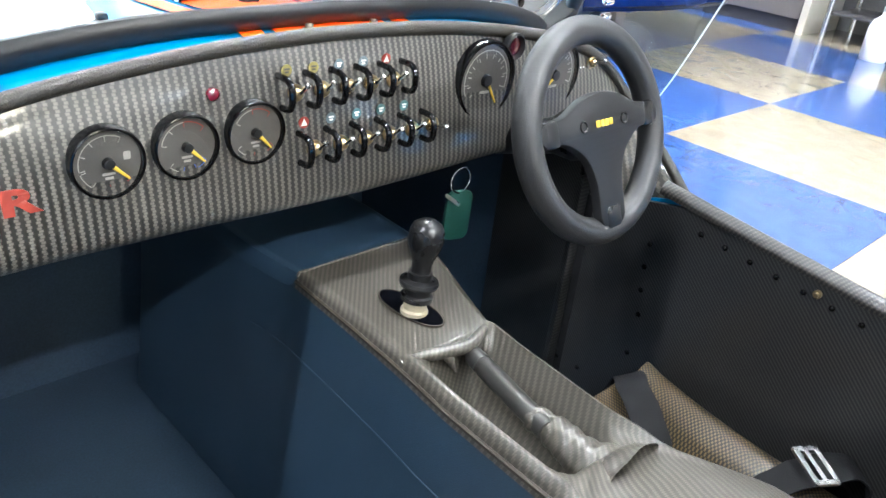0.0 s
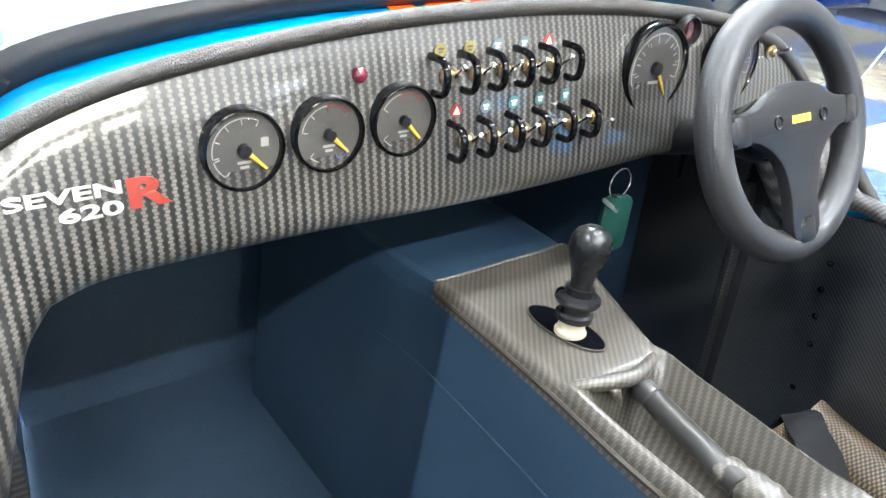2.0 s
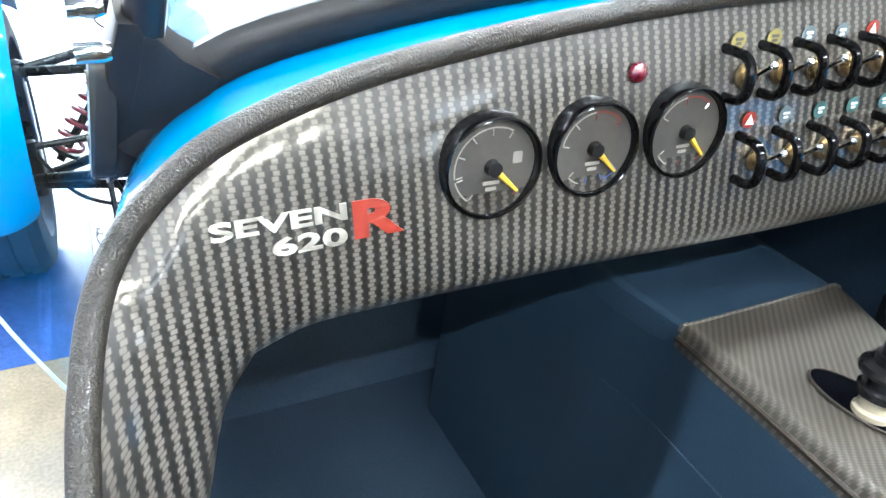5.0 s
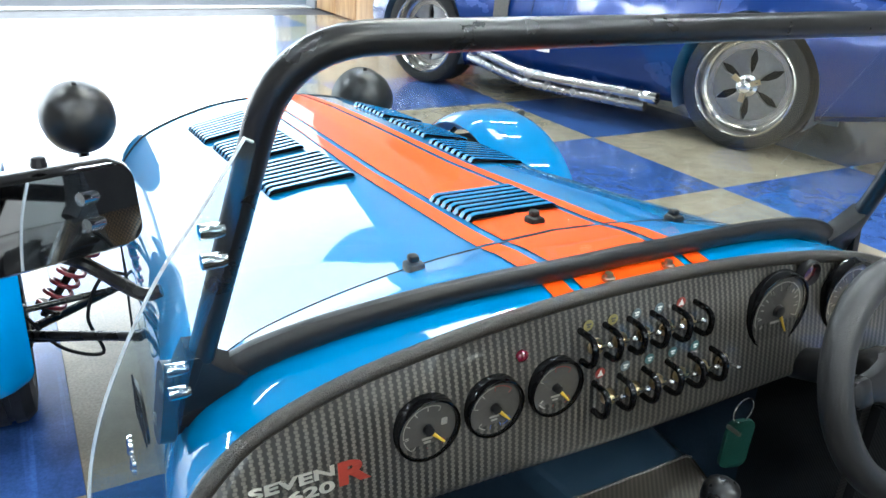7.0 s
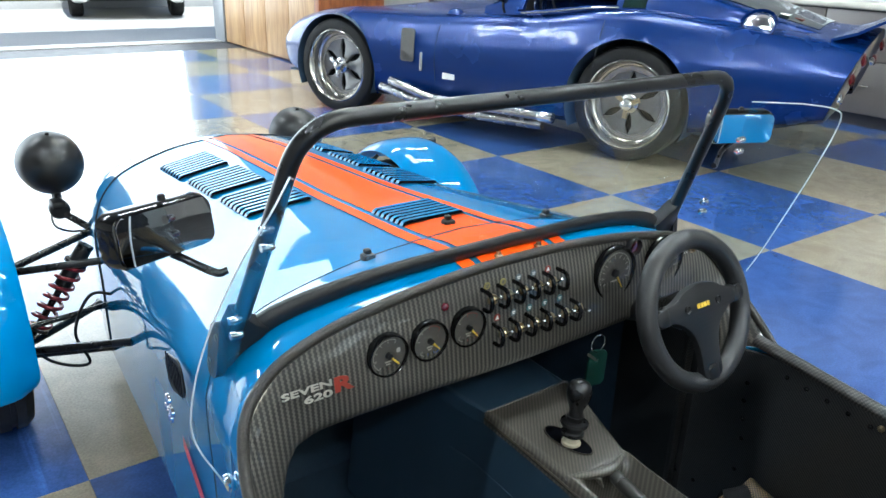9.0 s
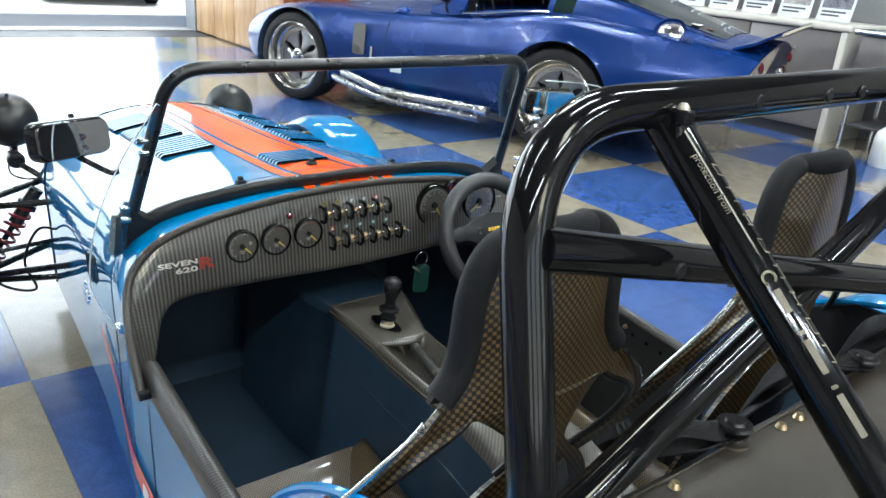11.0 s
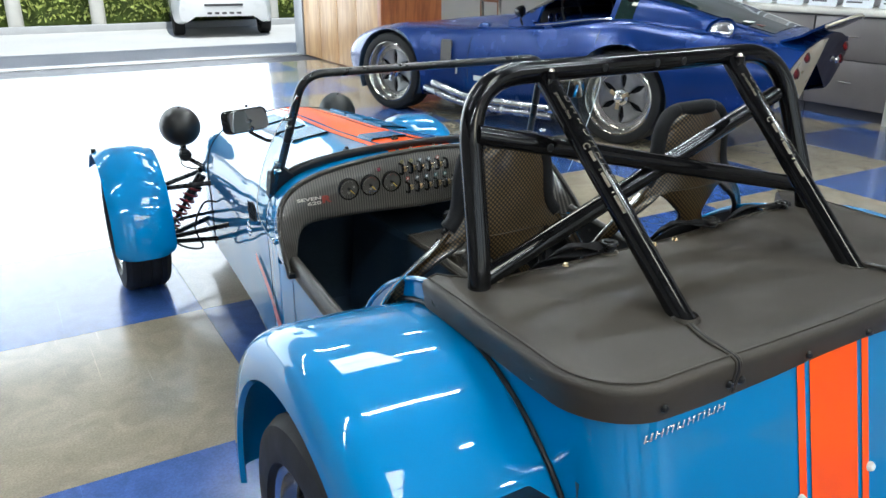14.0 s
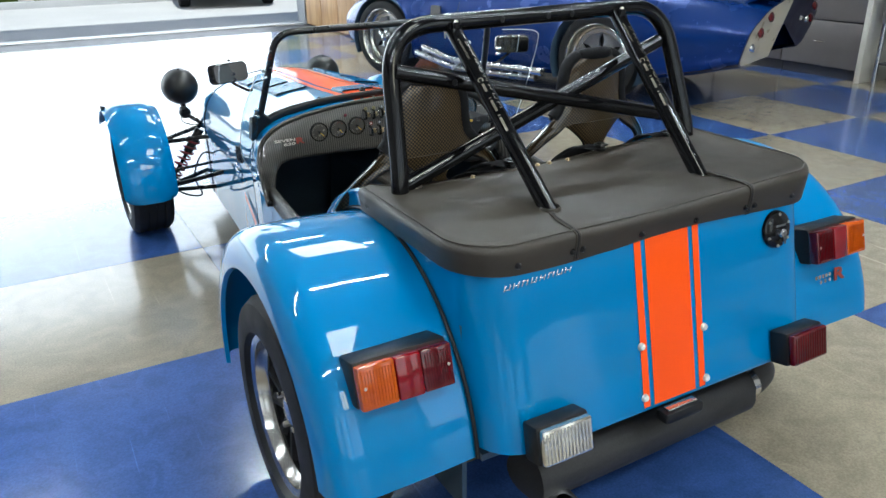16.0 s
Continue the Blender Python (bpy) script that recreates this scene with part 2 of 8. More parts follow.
def thin_glass(name, tint=(0.92, 0.96, 0.96), clear=0.9):
    """A sheet so thin that it does not bend the view: mostly clear, with a mirror's gloss at grazing angles."""
    m, nt, b = node_kit(name)
    L = nt.links.new
    tr, gl = nt.nodes.new("ShaderNodeBsdfTransparent"), nt.nodes.new("ShaderNodeBsdfGlossy")
    tr.inputs["Color"].default_value = (*tint, 1)
    gl.inputs["Roughness"].default_value = 0.02
    fr = nt.nodes.new("ShaderNodeLayerWeight")
    pw, ad = nt.nodes.new("ShaderNodeMath"), nt.nodes.new("ShaderNodeMath")
    pw.operation, pw.inputs[1].default_value = "POWER", 5.0
    ad.operation, ad.inputs[1].default_value, ad.inputs[2].default_value = "MULTIPLY_ADD", 0.85, 0.06
    L(fr.outputs["Facing"], pw.inputs[0])
    L(pw.outputs[0], ad.inputs[0])
    mx = nt.nodes.new("ShaderNodeMixShader")
    L(ad.outputs[0], mx.inputs[0])
    L(tr.outputs[0], mx.inputs[1])
    L(gl.outputs[0], mx.inputs[2])
    L(mx.outputs[0], nt.nodes["Material Output"].inputs["Surface"])
    return m


def glow(name, color, strength):
    m, nt, b = node_kit(name)
    setp(b, Base_Color=(*color, 1), Emission_Color=(*color, 1), Emission_Strength=strength)
    return m


BLUE = mat("blue_paint", (0.005, 0.178, 0.43), 0.5, 0.0, 0.04, 3, 400, 0.0, 1.0, 0.1, 0.12)
ORANGE = mat("orange_paint", (0.95, 0.088, 0.0015), 0.5, 0.0, 0.04, 3, 400, 0.0, 0.45, 0.1, 0.1)
RED_STRIPE = mat("red_decal", (0.62, 0.03, 0.035), 0.35, 0.0, 0.06, 8, 200, 0.0, 0.6)
DEEP_BLUE = mat("deep_blue_paint", (0.0035, 0.026, 0.145), 0.26, 0.35, 0.06, 3, 900, 0.0, 0.12, 0.1)
CREAM = mat("cream_paint", (0.62, 0.56, 0.42), 0.3, 0.0, 0.06, 6, 200, 0.0, 0.8)
BLACK_GLOSS = mat("black_powder_coat", (0.004, 0.004, 0.0045), 0.09, 0.0, 0.2, 20, 500, 0.012, 0.0, 0.15, 0.36)
BLACK = mat("black_plastic", (0.011, 0.011, 0.012), 0.40, 0.0, 0.2, 25, 400, 0.06, 0.0, 0.15, 0.28)
BLACK_SATIN = mat("black_satin_metal", (0.013, 0.013, 0.014), 0.28, 0.3, 0.2, 25, 400, 0.03)
RUBBER = mat("tyre_rubber", (0.011, 0.011, 0.0115), 0.62, 0.0, 0.25, 12, 180, 0.15, 0.0, 0.15, 0.3)
VINYL = mat("black_vinyl", (0.031, 0.0250, 0.0175), 0.44, 0.0, 0.3, 5, 700, 0.22, 0.0, 0.3, 0.42)
LEATHER = mat("black_leather", (0.019, 0.019, 0.020), 0.42, 0.0, 0.2, 12, 700, 0.2)
WEB = mat("black_webbing", (0.010, 0.010, 0.0115), 0.75, 0.0, 0.25, 20, 600, 0.4, 0.0, 0.15, 0.25)
# black trim painted navy: the blue haze of glare is put into the colour
DARK = mat("dark_navy_interior_panel", (0.037, 0.063, 0.100), 0.42, 0.0, 0.25, 8, 300, 0.08)
CHROME = mat("chrome", (0.80, 0.80, 0.80), 0.10, 1.0, 0.05, 10, 200)
STEEL = mat("zinc_plated_steel", (0.55, 0.50, 0.42), 0.3, 1.0, 0.15, 30, 300)
ALLOY = mat("machined_alloy", (0.70, 0.70, 0.69), 0.22, 1.0, 0.08, 20, 300)
BRASS = mat("brassy_zinc", (0.60, 0.47, 0.28), 0.3, 1.0, 0.12, 40, 300)
SPRING = mat("dark_red_spring", (0.22, 0.015, 0.025), 0.35, 0.1, 0.15, 30, 300, 0.0, 0.5)
WHITE = mat("white_decal", (0.78, 0.78, 0.76), 0.4, 0.0, 0.05, 20, 300)
RED = mat("red_decal_bright", (0.25, 0.030, 0.018), 0.35, 0.0, 0.06, 20, 300, 0.0, 0.5)
YELLOW = mat("yellow_print", (0.72, 0.48, 0.05), 0.4, 0.0, 0.06, 20, 300)
TEAL = mat("teal_print", (0.06, 0.135, 0.14), 0.4, 0.0, 0.06, 20, 300)
PALE = mat("pale_blue_print", (0.10, 0.13, 0.145), 0.4, 0.0, 0.06, 20, 300)
OLIVE = mat("olive_yellow_print", (0.22, 0.19, 0.06), 0.4, 0.0, 0.06, 20, 300)
DIAL_PRINT = mat("pale_dial_print", (0.34, 0.32, 0.29), 0.45, 0.0, 0.08, 60, 500)
DIAL = mat("dial_face", (0.072, 0.067, 0.060), 0.5, 0.0, 0.1, 20, 300)
FOB = mat("green_leather", (0.007, 0.050, 0.037), 0.5, 0.0, 0.15, 15, 300, 0.2)
EXHAUST = mat("black_exhaust_coating", (0.022, 0.021, 0.021), 0.55, 0.2, 0.3, 10, 200, 0.1)
LOUVRE_DARK = mat("louvre_shadow_gap", (0.01, 0.012, 0.016), 0.6, 0.0, 0.1)
MIRROR = mat("mirror_glass", (0.50, 0.51, 0.53), 0.02, 1.0, 0.0)
LENS_RED = mat("red_lens", (0.085, 0.0008, 0.004), 0.10, 0.0, 0.15, 60, 400, 0.0, 0.4)
LENS_AMBER = mat("amber_lens", (0.46, 0.075, 0.001), 0.10, 0.0, 0.15, 60, 400, 0.0, 0.4)
LENS_CLEAR = mat("clear_ribbed_lens", (0.62, 0.59, 0.53), 0.16, 0.85, 0.1, 30, 400, 0.0, 1.0)
CLEAR = thin_glass("windscreen_glass")
PERSPEX = thin_glass("clear_perspex", (0.90, 0.95, 0.97))
GAUGE_GLASS = thin_glass("gauge_glass", (0.93, 0.93, 0.93))
TINTED = mat("dark_green_window", (0.006, 0.016, 0.014), 0.06, 0.0, 0.05, 3, 50, 0.0, 0.4)
LED_RED = mat("unlit_red_lamp", (0.12, 0.008, 0.020), 0.15, 0.0, 0.1, 40, 400, 0.0, 1.0)

CARBON_DASH = carbon("glossy_carbon_dash", ((1, 0, 0), (0, -0.35, 0.94)), 0.0076, 0.0022, (0.019, 0.0178, 0.0160), (0.120, 0.110, 0.093), 0.32, 1.0)
CARBON_TWILL = carbon("carbon_look_vinyl", ((-1, 0, 0), (0, 0.95, 0.3)), 0.0066, 0.0019, (0.052, 0.047, 0.039), (0.104, 0.094, 0.078), 0.36, 0.20, 0.25)
CARBON_SIDE = carbon("carbon_side_panel", ((0, -1, 0), (0, 0, 1)), 0.0066, 0.0016, (0.011, 0.0115, 0.013), (0.052, 0.050, 0.047), 0.36, 0.5, 0.25)
CARBON_SILL = carbon("carbon_sill_wrap", ((0, 1, 0), (0.6, 0, 0.8)), 0.006, 0.003, (0.008, 0.008, 0.008), (0.055, 0.048, 0.040), 0.42, 0.12, 0.25)
CARBON_SEAT = carbon("golden_woven_seat_shell", ((1, 0, 0), (0, 0.3, 0.95)), 0.0090, 0.0045, (0.004, 0.003, 0.002), (0.140, 0.090, 0.036), 0.35, 0.6, None, 0.5)
CARBON_BASE = carbon("golden_woven_seat_base", ((1, 0, 0), (0, 1, 0)), 0.0056, 0.0028, (0.012, 0.010, 0.008), (0.15, 0.105, 0.05), 0.35, 0.6, None, 0.5)

# ---- the showroom ----
PITCH, TX, TY = 0.937, 0.415, -0.063       # checked floor tiles, about three feet square
DOOR_Y, WALL_R, WALL_L, WALL_B = 10.0, 5.55, -9.6, -6.4
DOOR_X1, DOOR_X0, DOOR_H, CEIL = 2.9, -7.4, 4.2, 5.3


def vinyl(name, color, dark, scale_a):
    """Polished marbled vinyl floor tile."""
    m, nt, b = node_kit(name)
    L = nt.links.new
    tc = nt.nodes.new("ShaderNodeTexCoord")
    oi = nt.nodes.new("ShaderNodeObjectInfo")
    # every tile takes its own stretch of the pattern
    far, at = nt.nodes.new("ShaderNodeVectorMath"), nt.nodes.new("ShaderNodeVectorMath")
    far.operation, at.operation = "SCALE", "ADD"
    far.inputs[0].default_value = (37.0, 61.0, 23.0)
    L(oi.outputs["Random"], far.inputs["Scale"])
    L(tc.outputs["Object"], at.inputs[0])
    L(far.outputs[0], at.inputs[1])
    n1, n2, n3 = (nt.nodes.new("ShaderNodeTexNoise") for _ in range(3))
    for n, s, dtl in ((n1, scale_a, 8), (n2, 160.0, 3), (n3, 0.9, 3)):
        n.inputs["Scale"].default_value, n.inputs["Detail"].default_value = s, dtl
        L(at.outputs[0], n.inputs["Vector"])
    n1.inputs["Distortion"].default_value = 1.5
    mr = nt.nodes.new("ShaderNodeMapRange")
    mr.inputs["From Min"].default_value, mr.inputs["From Max"].default_value = 0.35, 0.7
    L(n1.outputs["Fac"], mr.inputs["Value"])
    mix = nt.nodes.new("ShaderNodeMix")
    mix.data_type = "RGBA"
    mix.inputs["A"].default_value, mix.inputs["B"].default_value = (*color, 1), (*dark, 1)
    L(mr.outputs[0], mix.inputs["Factor"])
    k = nt.nodes.new("ShaderNodeMapRange")
    k.inputs["To Min"].default_value, k.inputs["To Max"].default_value = 0.88, 1.12
    L(oi.outputs["Random"], k.inputs["Value"])
    sc = nt.nodes.new("ShaderNodeVectorMath")
    sc.operation = "SCALE"
    L(mix.outputs["Result"], sc.inputs[0])
    # fine speckle and a few long scuffs
    grain = nt.nodes.new("ShaderNodeMapRange")
    grain.inputs["From Min"].default_value, grain.inputs["From Max"].default_value = 0.3, 0.7
    grain.inputs["To Min"].default_value, grain.inputs["To Max"].default_value = 0.84, 1.16
    L(n2.outputs["Fac"], grain.inputs["Value"])
    mp = nt.nodes.new("ShaderNodeMapping")
    mp.inputs["Rotation"].default_value, mp.inputs["Scale"].default_value = (0, 0, radians(24)), (46.0, 1.3, 1.0)
    L(at.outputs[0], mp.inputs["Vector"])
    scuff = nt.nodes.new("ShaderNodeTexNoise")
    scuff.inputs["Scale"].default_value, scuff.inputs["Detail"].default_value, scuff.inputs["Distortion"].default_value = 1.0, 2, 0.6
    L(mp.outputs[0], scuff.inputs["Vector"])
    lift = nt.nodes.new("ShaderNodeMapRange")
    lift.inputs["From Min"].default_value, lift.inputs["From Max"].default_value = 0.70, 0.76
    lift.inputs["To Min"].default_value, lift.inputs["To Max"].default_value = 1.0, 1.45
    L(scuff.outputs["Fac"], lift.inputs["Value"])
    m1, m2 = nt.nodes.new("ShaderNodeMath"), nt.nodes.new("ShaderNodeMath")
    m1.operation = m2.operation = "MULTIPLY"
    L(k.outputs[0], m1.inputs[0])
    L(grain.outputs[0], m1.inputs[1])
    L(m1.outputs[0], m2.inputs[0])
    L(lift.outputs[0], m2.inputs[1])
    L(m2.outputs[0], sc.inputs["Scale"])
    L(sc.outputs[0], b.inputs["Base Color"])
    r = nt.nodes.new("ShaderNodeMapRange")
    r.inputs["From Min"].default_value, r.inputs["From Max"].default_value = 0.35, 0.65
    r.inputs["To Min"].default_value, r.inputs["To Max"].default_value = 0.14, 0.26
    L(n3.outputs["Fac"], r.inputs["Value"])
    L(r.outputs[0], b.inputs["Roughness"])
    setp(b, Coat_Weight=0.38, Coat_Roughness=0.10)
    bp = nt.nodes.new("ShaderNodeBump")
    bp.inputs["Strength"].default_value, bp.inputs["Distance"].default_value = 0.10, 0.0012
    n4 = nt.nodes.new("ShaderNodeTexNoise")
    n4.inputs["Scale"].default_value, n4.inputs["Detail"].default_value = 22.0, 4
    L(at.outputs[0], n4.inputs["Vector"])
    L(n4.outputs["Fac"], bp.inputs["Height"])
    L(bp.outputs[0], b.inputs["Normal"])
    return m


TILE_BLUE = vinyl("blue_vinyl_tile", (0.043, 0.093, 0.285), (0.031, 0.068, 0.212), 8.0)
TILE_GREY = vinyl("grey_vinyl_tile", (0.285, 0.247, 0.181), (0.223, 0.192, 0.139), 7.0)
GROUT = mat("floor_screed", (0.05, 0.05, 0.055), 0.6)
WALL = mat("pale_wall_paint", (0.42, 0.405, 0.385), 0.7, 0.0, 0.06, 2, 120, 0.05)
CEILING = mat("dark_grey_ceiling_paint", (0.11, 0.11, 0.112), 0.8, 0.0, 0.05, 2, 120, 0.03)
CABINET = mat("brushed_grey_cabinet", (0.17, 0.155, 0.150), 0.38, 0.3, 0.12, 4, 160, 0.05)
CABINET_DARK = mat("dark_grey_cabinet_base", (0.06, 0.058, 0.065), 0.5, 0.1, 0.15, 4, 160)
WORKTOP = mat("pale_worktop", (0.55, 0.53, 0.48), 0.35, 0.0, 0.08, 6, 200)
CONCRETE = mat("sunlit_concrete", (0.55, 0.535, 0.51), 0.8, 0.0, 0.12, 0.8, 30, 0.1)
KERB = mat("kerb_concrete", (0.42, 0.42, 0.42), 0.8, 0.0, 0.12, 2, 40, 0.1)
TRIM_GREY = mat("grey_painted_steel", (0.28, 0.29, 0.31), 0.45, 0.2, 0.1, 4, 120)
LAMP = glow("ceiling_lamp_tube", (1.0, 0.98, 0.95), 162.0)


def plywood(name, a, c, angle):
    m, nt, b = node_kit(name)
    L = nt.links.new
    tc = nt.nodes.new("ShaderNodeTexCoord")
    mp = nt.nodes.new("ShaderNodeMapping")
    mp.inputs["Rotation"].default_value = (radians(angle), 0, 0)
    mp.inputs["Scale"].default_value = (1, 1, 0.12)
    L(tc.outputs["Object"], mp.inputs["Vector"])
    n = nt.nodes.new("ShaderNodeTexNoise")
    n.inputs["Scale"].default_value, n.inputs["Detail"].default_value, n.inputs["Distortion"].default_value = 14, 6, 1.2
    L(mp.outputs[0], n.inputs["Vector"])
    mr = nt.nodes.new("ShaderNodeMapRange")
    mr.inputs["From Min"].default_value, mr.inputs["From Max"].default_value = 0.35, 0.65
    L(n.outputs["Fac"], mr.inputs["Value"])
    mix = nt.nodes.new("ShaderNodeMix")
    mix.data_type = "RGBA"
    mix.inputs["A"].default_value, mix.inputs["B"].default_value = (*a, 1), (*c, 1)
    L(mr.outputs[0], mix.inputs["Factor"])
    L(mix.outputs["Result"], b.inputs["Base Color"])
    setp(b, Roughness=0.4)
    return m


WOOD_A = plywood("light_veneer", (0.52, 0.33, 0.155), (0.36, 0.20, 0.085), 40)
WOOD_B = plywood("light_veneer_mirrored", (0.52, 0.33, 0.155), (0.36, 0.20, 0.085), -40)
WOOD_DARK = plywood("red_brown_veneer", (0.36, 0.125, 0.042), (0.20, 0.060, 0.020), 30)

floor = part("floor", box(WALL_L, WALL_R + 3.5, WALL_B, DOOR_Y + 0.2, -0.12, -0.004), GROUT)
tagged(floor, "polished blue and grey checked vinyl showroom floor", "floor", kind="structure")


def wall(name, x0, x1, y0, y1, z0, z1, material, label):
    return tagged(part(name, box(x0, x1, y0, y1, z0, z1), material), label, "wall", kind="structure")


wall("wall_west", WALL_L - 0.2, WALL_L, WALL_B, DOOR_Y + 0.2, -0.1, CEIL, WALL, "plain pale painted showroom wall")
# unseen row of tall windows, added to bring in light from behind
SW = [(-5.6, -3.8), (-2.9, -1.1), (-0.65, 1.15), (2.5, 4.3)]
edges = [WALL_L] + [v for w in SW for v in w] + [WALL_R + 3.5]
for a, b in zip(edges[0::2], edges[1::2]):
    wall("wall_south", a, b, WALL_B - 0.2, WALL_B, -0.1, CEIL, WALL, "plain pale painted back wall")
for a, b in SW:
    wall("wall_south", a, b, WALL_B - 0.2, WALL_B, -0.1, 0.35, WALL, "plain pale wall under the window")
    high = a < 0 < b
    wall("wall_south", a, b, WALL_B - 0.2, WALL_B, 3.3, 3.5 if high else CEIL, WALL, "plain pale wall over the window")
    win = thing("window_south", "unseen tall window added to let in light from behind", "window", kind="structure")
    for x in (a + 0.03, (a + b) / 2, b - 0.03):
        part("window_frame", box(x - 0.03, x + 0.03, WALL_B - 0.14, WALL_B - 0.08, 0.35, 3.3, 0.004), TRIM_GREY, win)
    for z in (0.38, 1.85, 3.27):
        part("window_bar", box(a + 0.06, b - 0.06, WALL_B - 0.13, WALL_B - 0.09, z - 0.03, z + 0.03, 0.004), TRIM_GREY, win)
    # fill lamp in each added window
    wl = new("window_daylight", bpy.data.lights.new("window_daylight", "AREA"))
    wl.data.shape, wl.data.size, wl.data.size_y, wl.data.energy, wl.data.color = "RECTANGLE", 1.7, 2.8, 25.0, (1.0, 0.93, 0.80)
    wl.matrix_world = look(((a + b) / 2, WALL_B - 0.06, 1.83), ((a + b) / 2, 0, 0.8))
    if high:
        # a second, high window over this one
        wall("wall_south", a, b, WALL_B - 0.2, WALL_B, 5.1, CEIL, WALL, "plain pale wall over the high window")
        upper = thing("window_high", "high clear window with a thin dark frame", "window", kind="structure")
        for x in (a + 0.03, (a + b) / 2, b - 0.03):
            part("window_frame", box(x - 0.03, x + 0.03, WALL_B - 0.09, WALL_B - 0.03, 3.5, 5.1, 0.004), TRIM_GREY, upper)
        for z in (3.53, 5.07):
            part("window_bar", box(a + 0.06, b - 0.06, WALL_B - 0.08, WALL_B - 0.04, z - 0.03, z + 0.03, 0.004), TRIM_GREY, upper)
        hl = new("high_window_daylight", bpy.data.lights.new("high_window_daylight", "AREA"))
        hl.data.shape, hl.data.size, hl.data.size_y, hl.data.energy, hl.data.color = "RECTANGLE", 1.7, 1.5, 90.0, (1.0, 0.87, 0.60)
        hl.matrix_world = look(((a + b) / 2, WALL_B - 0.10, 4.3), ((a + b) / 2, 0, 4.3))
wall("wall_east", WALL_R + 3.5, WALL_R + 3.7, WALL_B - 0.2, DOOR_Y + 0.2, -0.1, CEIL, WALL, "pale wall behind the workshop counters")
wall("wall_north_west", WALL_L, DOOR_X0, DOOR_Y, DOOR_Y + 0.2, -0.1, CEIL, WALL, "pale wall beside the wide door opening")
wall("wall_north_east", DOOR_X1 + 0.12, WALL_R + 3.5, DOOR_Y, DOOR_Y + 0.2, -0.1, CEIL, WALL, "pale wall beside the wide door opening")
wall("wall_lintel", DOOR_X0, DOOR_X1 + 0.12, DOOR_Y, DOOR_Y + 0.2, DOOR_H, CEIL, WALL, "lintel over the wide door opening")
tagged(part("ceiling", box(WALL_L - 0.2, WALL_R + 3.7, WALL_B - 0.2, DOOR_Y + 0.2, CEIL, CEIL + 0.15), CEILING), "plain dark grey showroom ceiling", "ceiling", kind="structure")

# unseen rooflights, their daylight put in as emission, and strip lamps under the ceiling
ROOFLIGHT_GLOW = glow("warm_panel_diffuser", (1.0, 0.92, 0.76), 17.0)
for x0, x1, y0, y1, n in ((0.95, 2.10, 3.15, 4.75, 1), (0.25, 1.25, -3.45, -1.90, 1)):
    panel = thing("ceiling_light_panel", "unseen warm-white rooflight in a grey frame on the ceiling", "light panel", "light panels under the ceiling")
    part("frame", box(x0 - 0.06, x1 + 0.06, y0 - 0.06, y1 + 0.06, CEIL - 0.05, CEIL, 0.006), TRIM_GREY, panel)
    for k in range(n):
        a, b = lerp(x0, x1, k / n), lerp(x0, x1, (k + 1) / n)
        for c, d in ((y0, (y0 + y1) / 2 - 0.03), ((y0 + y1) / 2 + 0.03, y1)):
            part("diffuser", box(a + 0.05, b - 0.05, c, d, CEIL - 0.066, CEIL - 0.052, 0.004), ROOFLIGHT_GLOW, panel, "warm-white rooflight pane, daylight put in as emission")
tube_lamp = thing("ceiling_lamp", "white strip lamp with a bare tube on the ceiling", "ceiling lamp", "strip lamps under the ceiling", at=pose(0, 0, CEIL))
part("housing", box(-0.90, 0.90, -0.07, 0.07, -0.05, 0, 0.01), TRIM_GREY, tube_lamp)
for dy in (-0.035, 0.035):
    part("tube", rod((-0.87, dy, -0.075), (0.87, dy, -0.075), 0.018, 12), LAMP, tube_lamp, "glowing white lamp tube")
# the two lamps at x = 3.0 are unseen, added to brighten the right-hand side
lamp_spots = [(x, y) for x in (-4.4, -2.3, 1.38, 4.3) for y in (-4.4, 0.60, 6.6)] + [(3.0, 3.7), (3.0, -1.8)]
tube_lamp.matrix_world = pose(lamp_spots[0][0], lamp_spots[0][1], CEIL)
for x, y in lamp_spots[1:]:
    copy_thing(tube_lamp, pose(x, y, CEIL))

# door frame and threshold
frame_post = part("door_post", box(DOOR_X1, DOOR_X1 + 0.12, DOOR_Y - 0.12, DOOR_Y + 0.22, 0, DOOR_H, 0.006), TRIM_GREY)
tagged(frame_post, "grey painted steel door post", "door post", kind="structure")
thresh = part("threshold", box(DOOR_X0, DOOR_X1, DOOR_Y - 0.02, DOOR_Y + 0.28, -0.02, 0.012, 0.004), KERB)
tagged(thresh, "pale concrete threshold strip", "threshold", kind="structure")

# veneered partition that runs in from the door post
panel_wall = thing("wall_veneer", "light chevron-veneered wooden partition beside the door", "wall", kind="structure")
for k in range(4):
    y1 = DOOR_Y - 0.16 - k * 0.62
    part("wood_panel", box(DOOR_X1 + 0.01, DOOR_X1 + 0.06, y1 - 0.61, y1, 0.02, 2.6, 0.004), (WOOD_A, WOOD_B)[k % 2], panel_wall)
part("core", box(DOOR_X1 + 0.06, DOOR_X1 + 0.14, DOOR_Y - 2.62, DOOR_Y - 0.1, 0, 2.62), WOOD_DARK, panel_wall)
part("end_post", box(DOOR_X1, DOOR_X1 + 0.15, DOOR_Y - 2.74, DOOR_Y - 2.64, 0, 2.64, 0.004), WOOD_DARK, panel_wall, "red-brown wooden end post")

# forecourt
ground = part("ground", box(-90, 90, -90, 120, -0.15, -0.03), CONCRETE)
tagged(ground, "sunlit pale concrete forecourt", "ground", kind="structure")
kerb = part("kerb", box(-60, 60, 16.1, 16.3, -0.1, 0.10, 0.02), KERB)
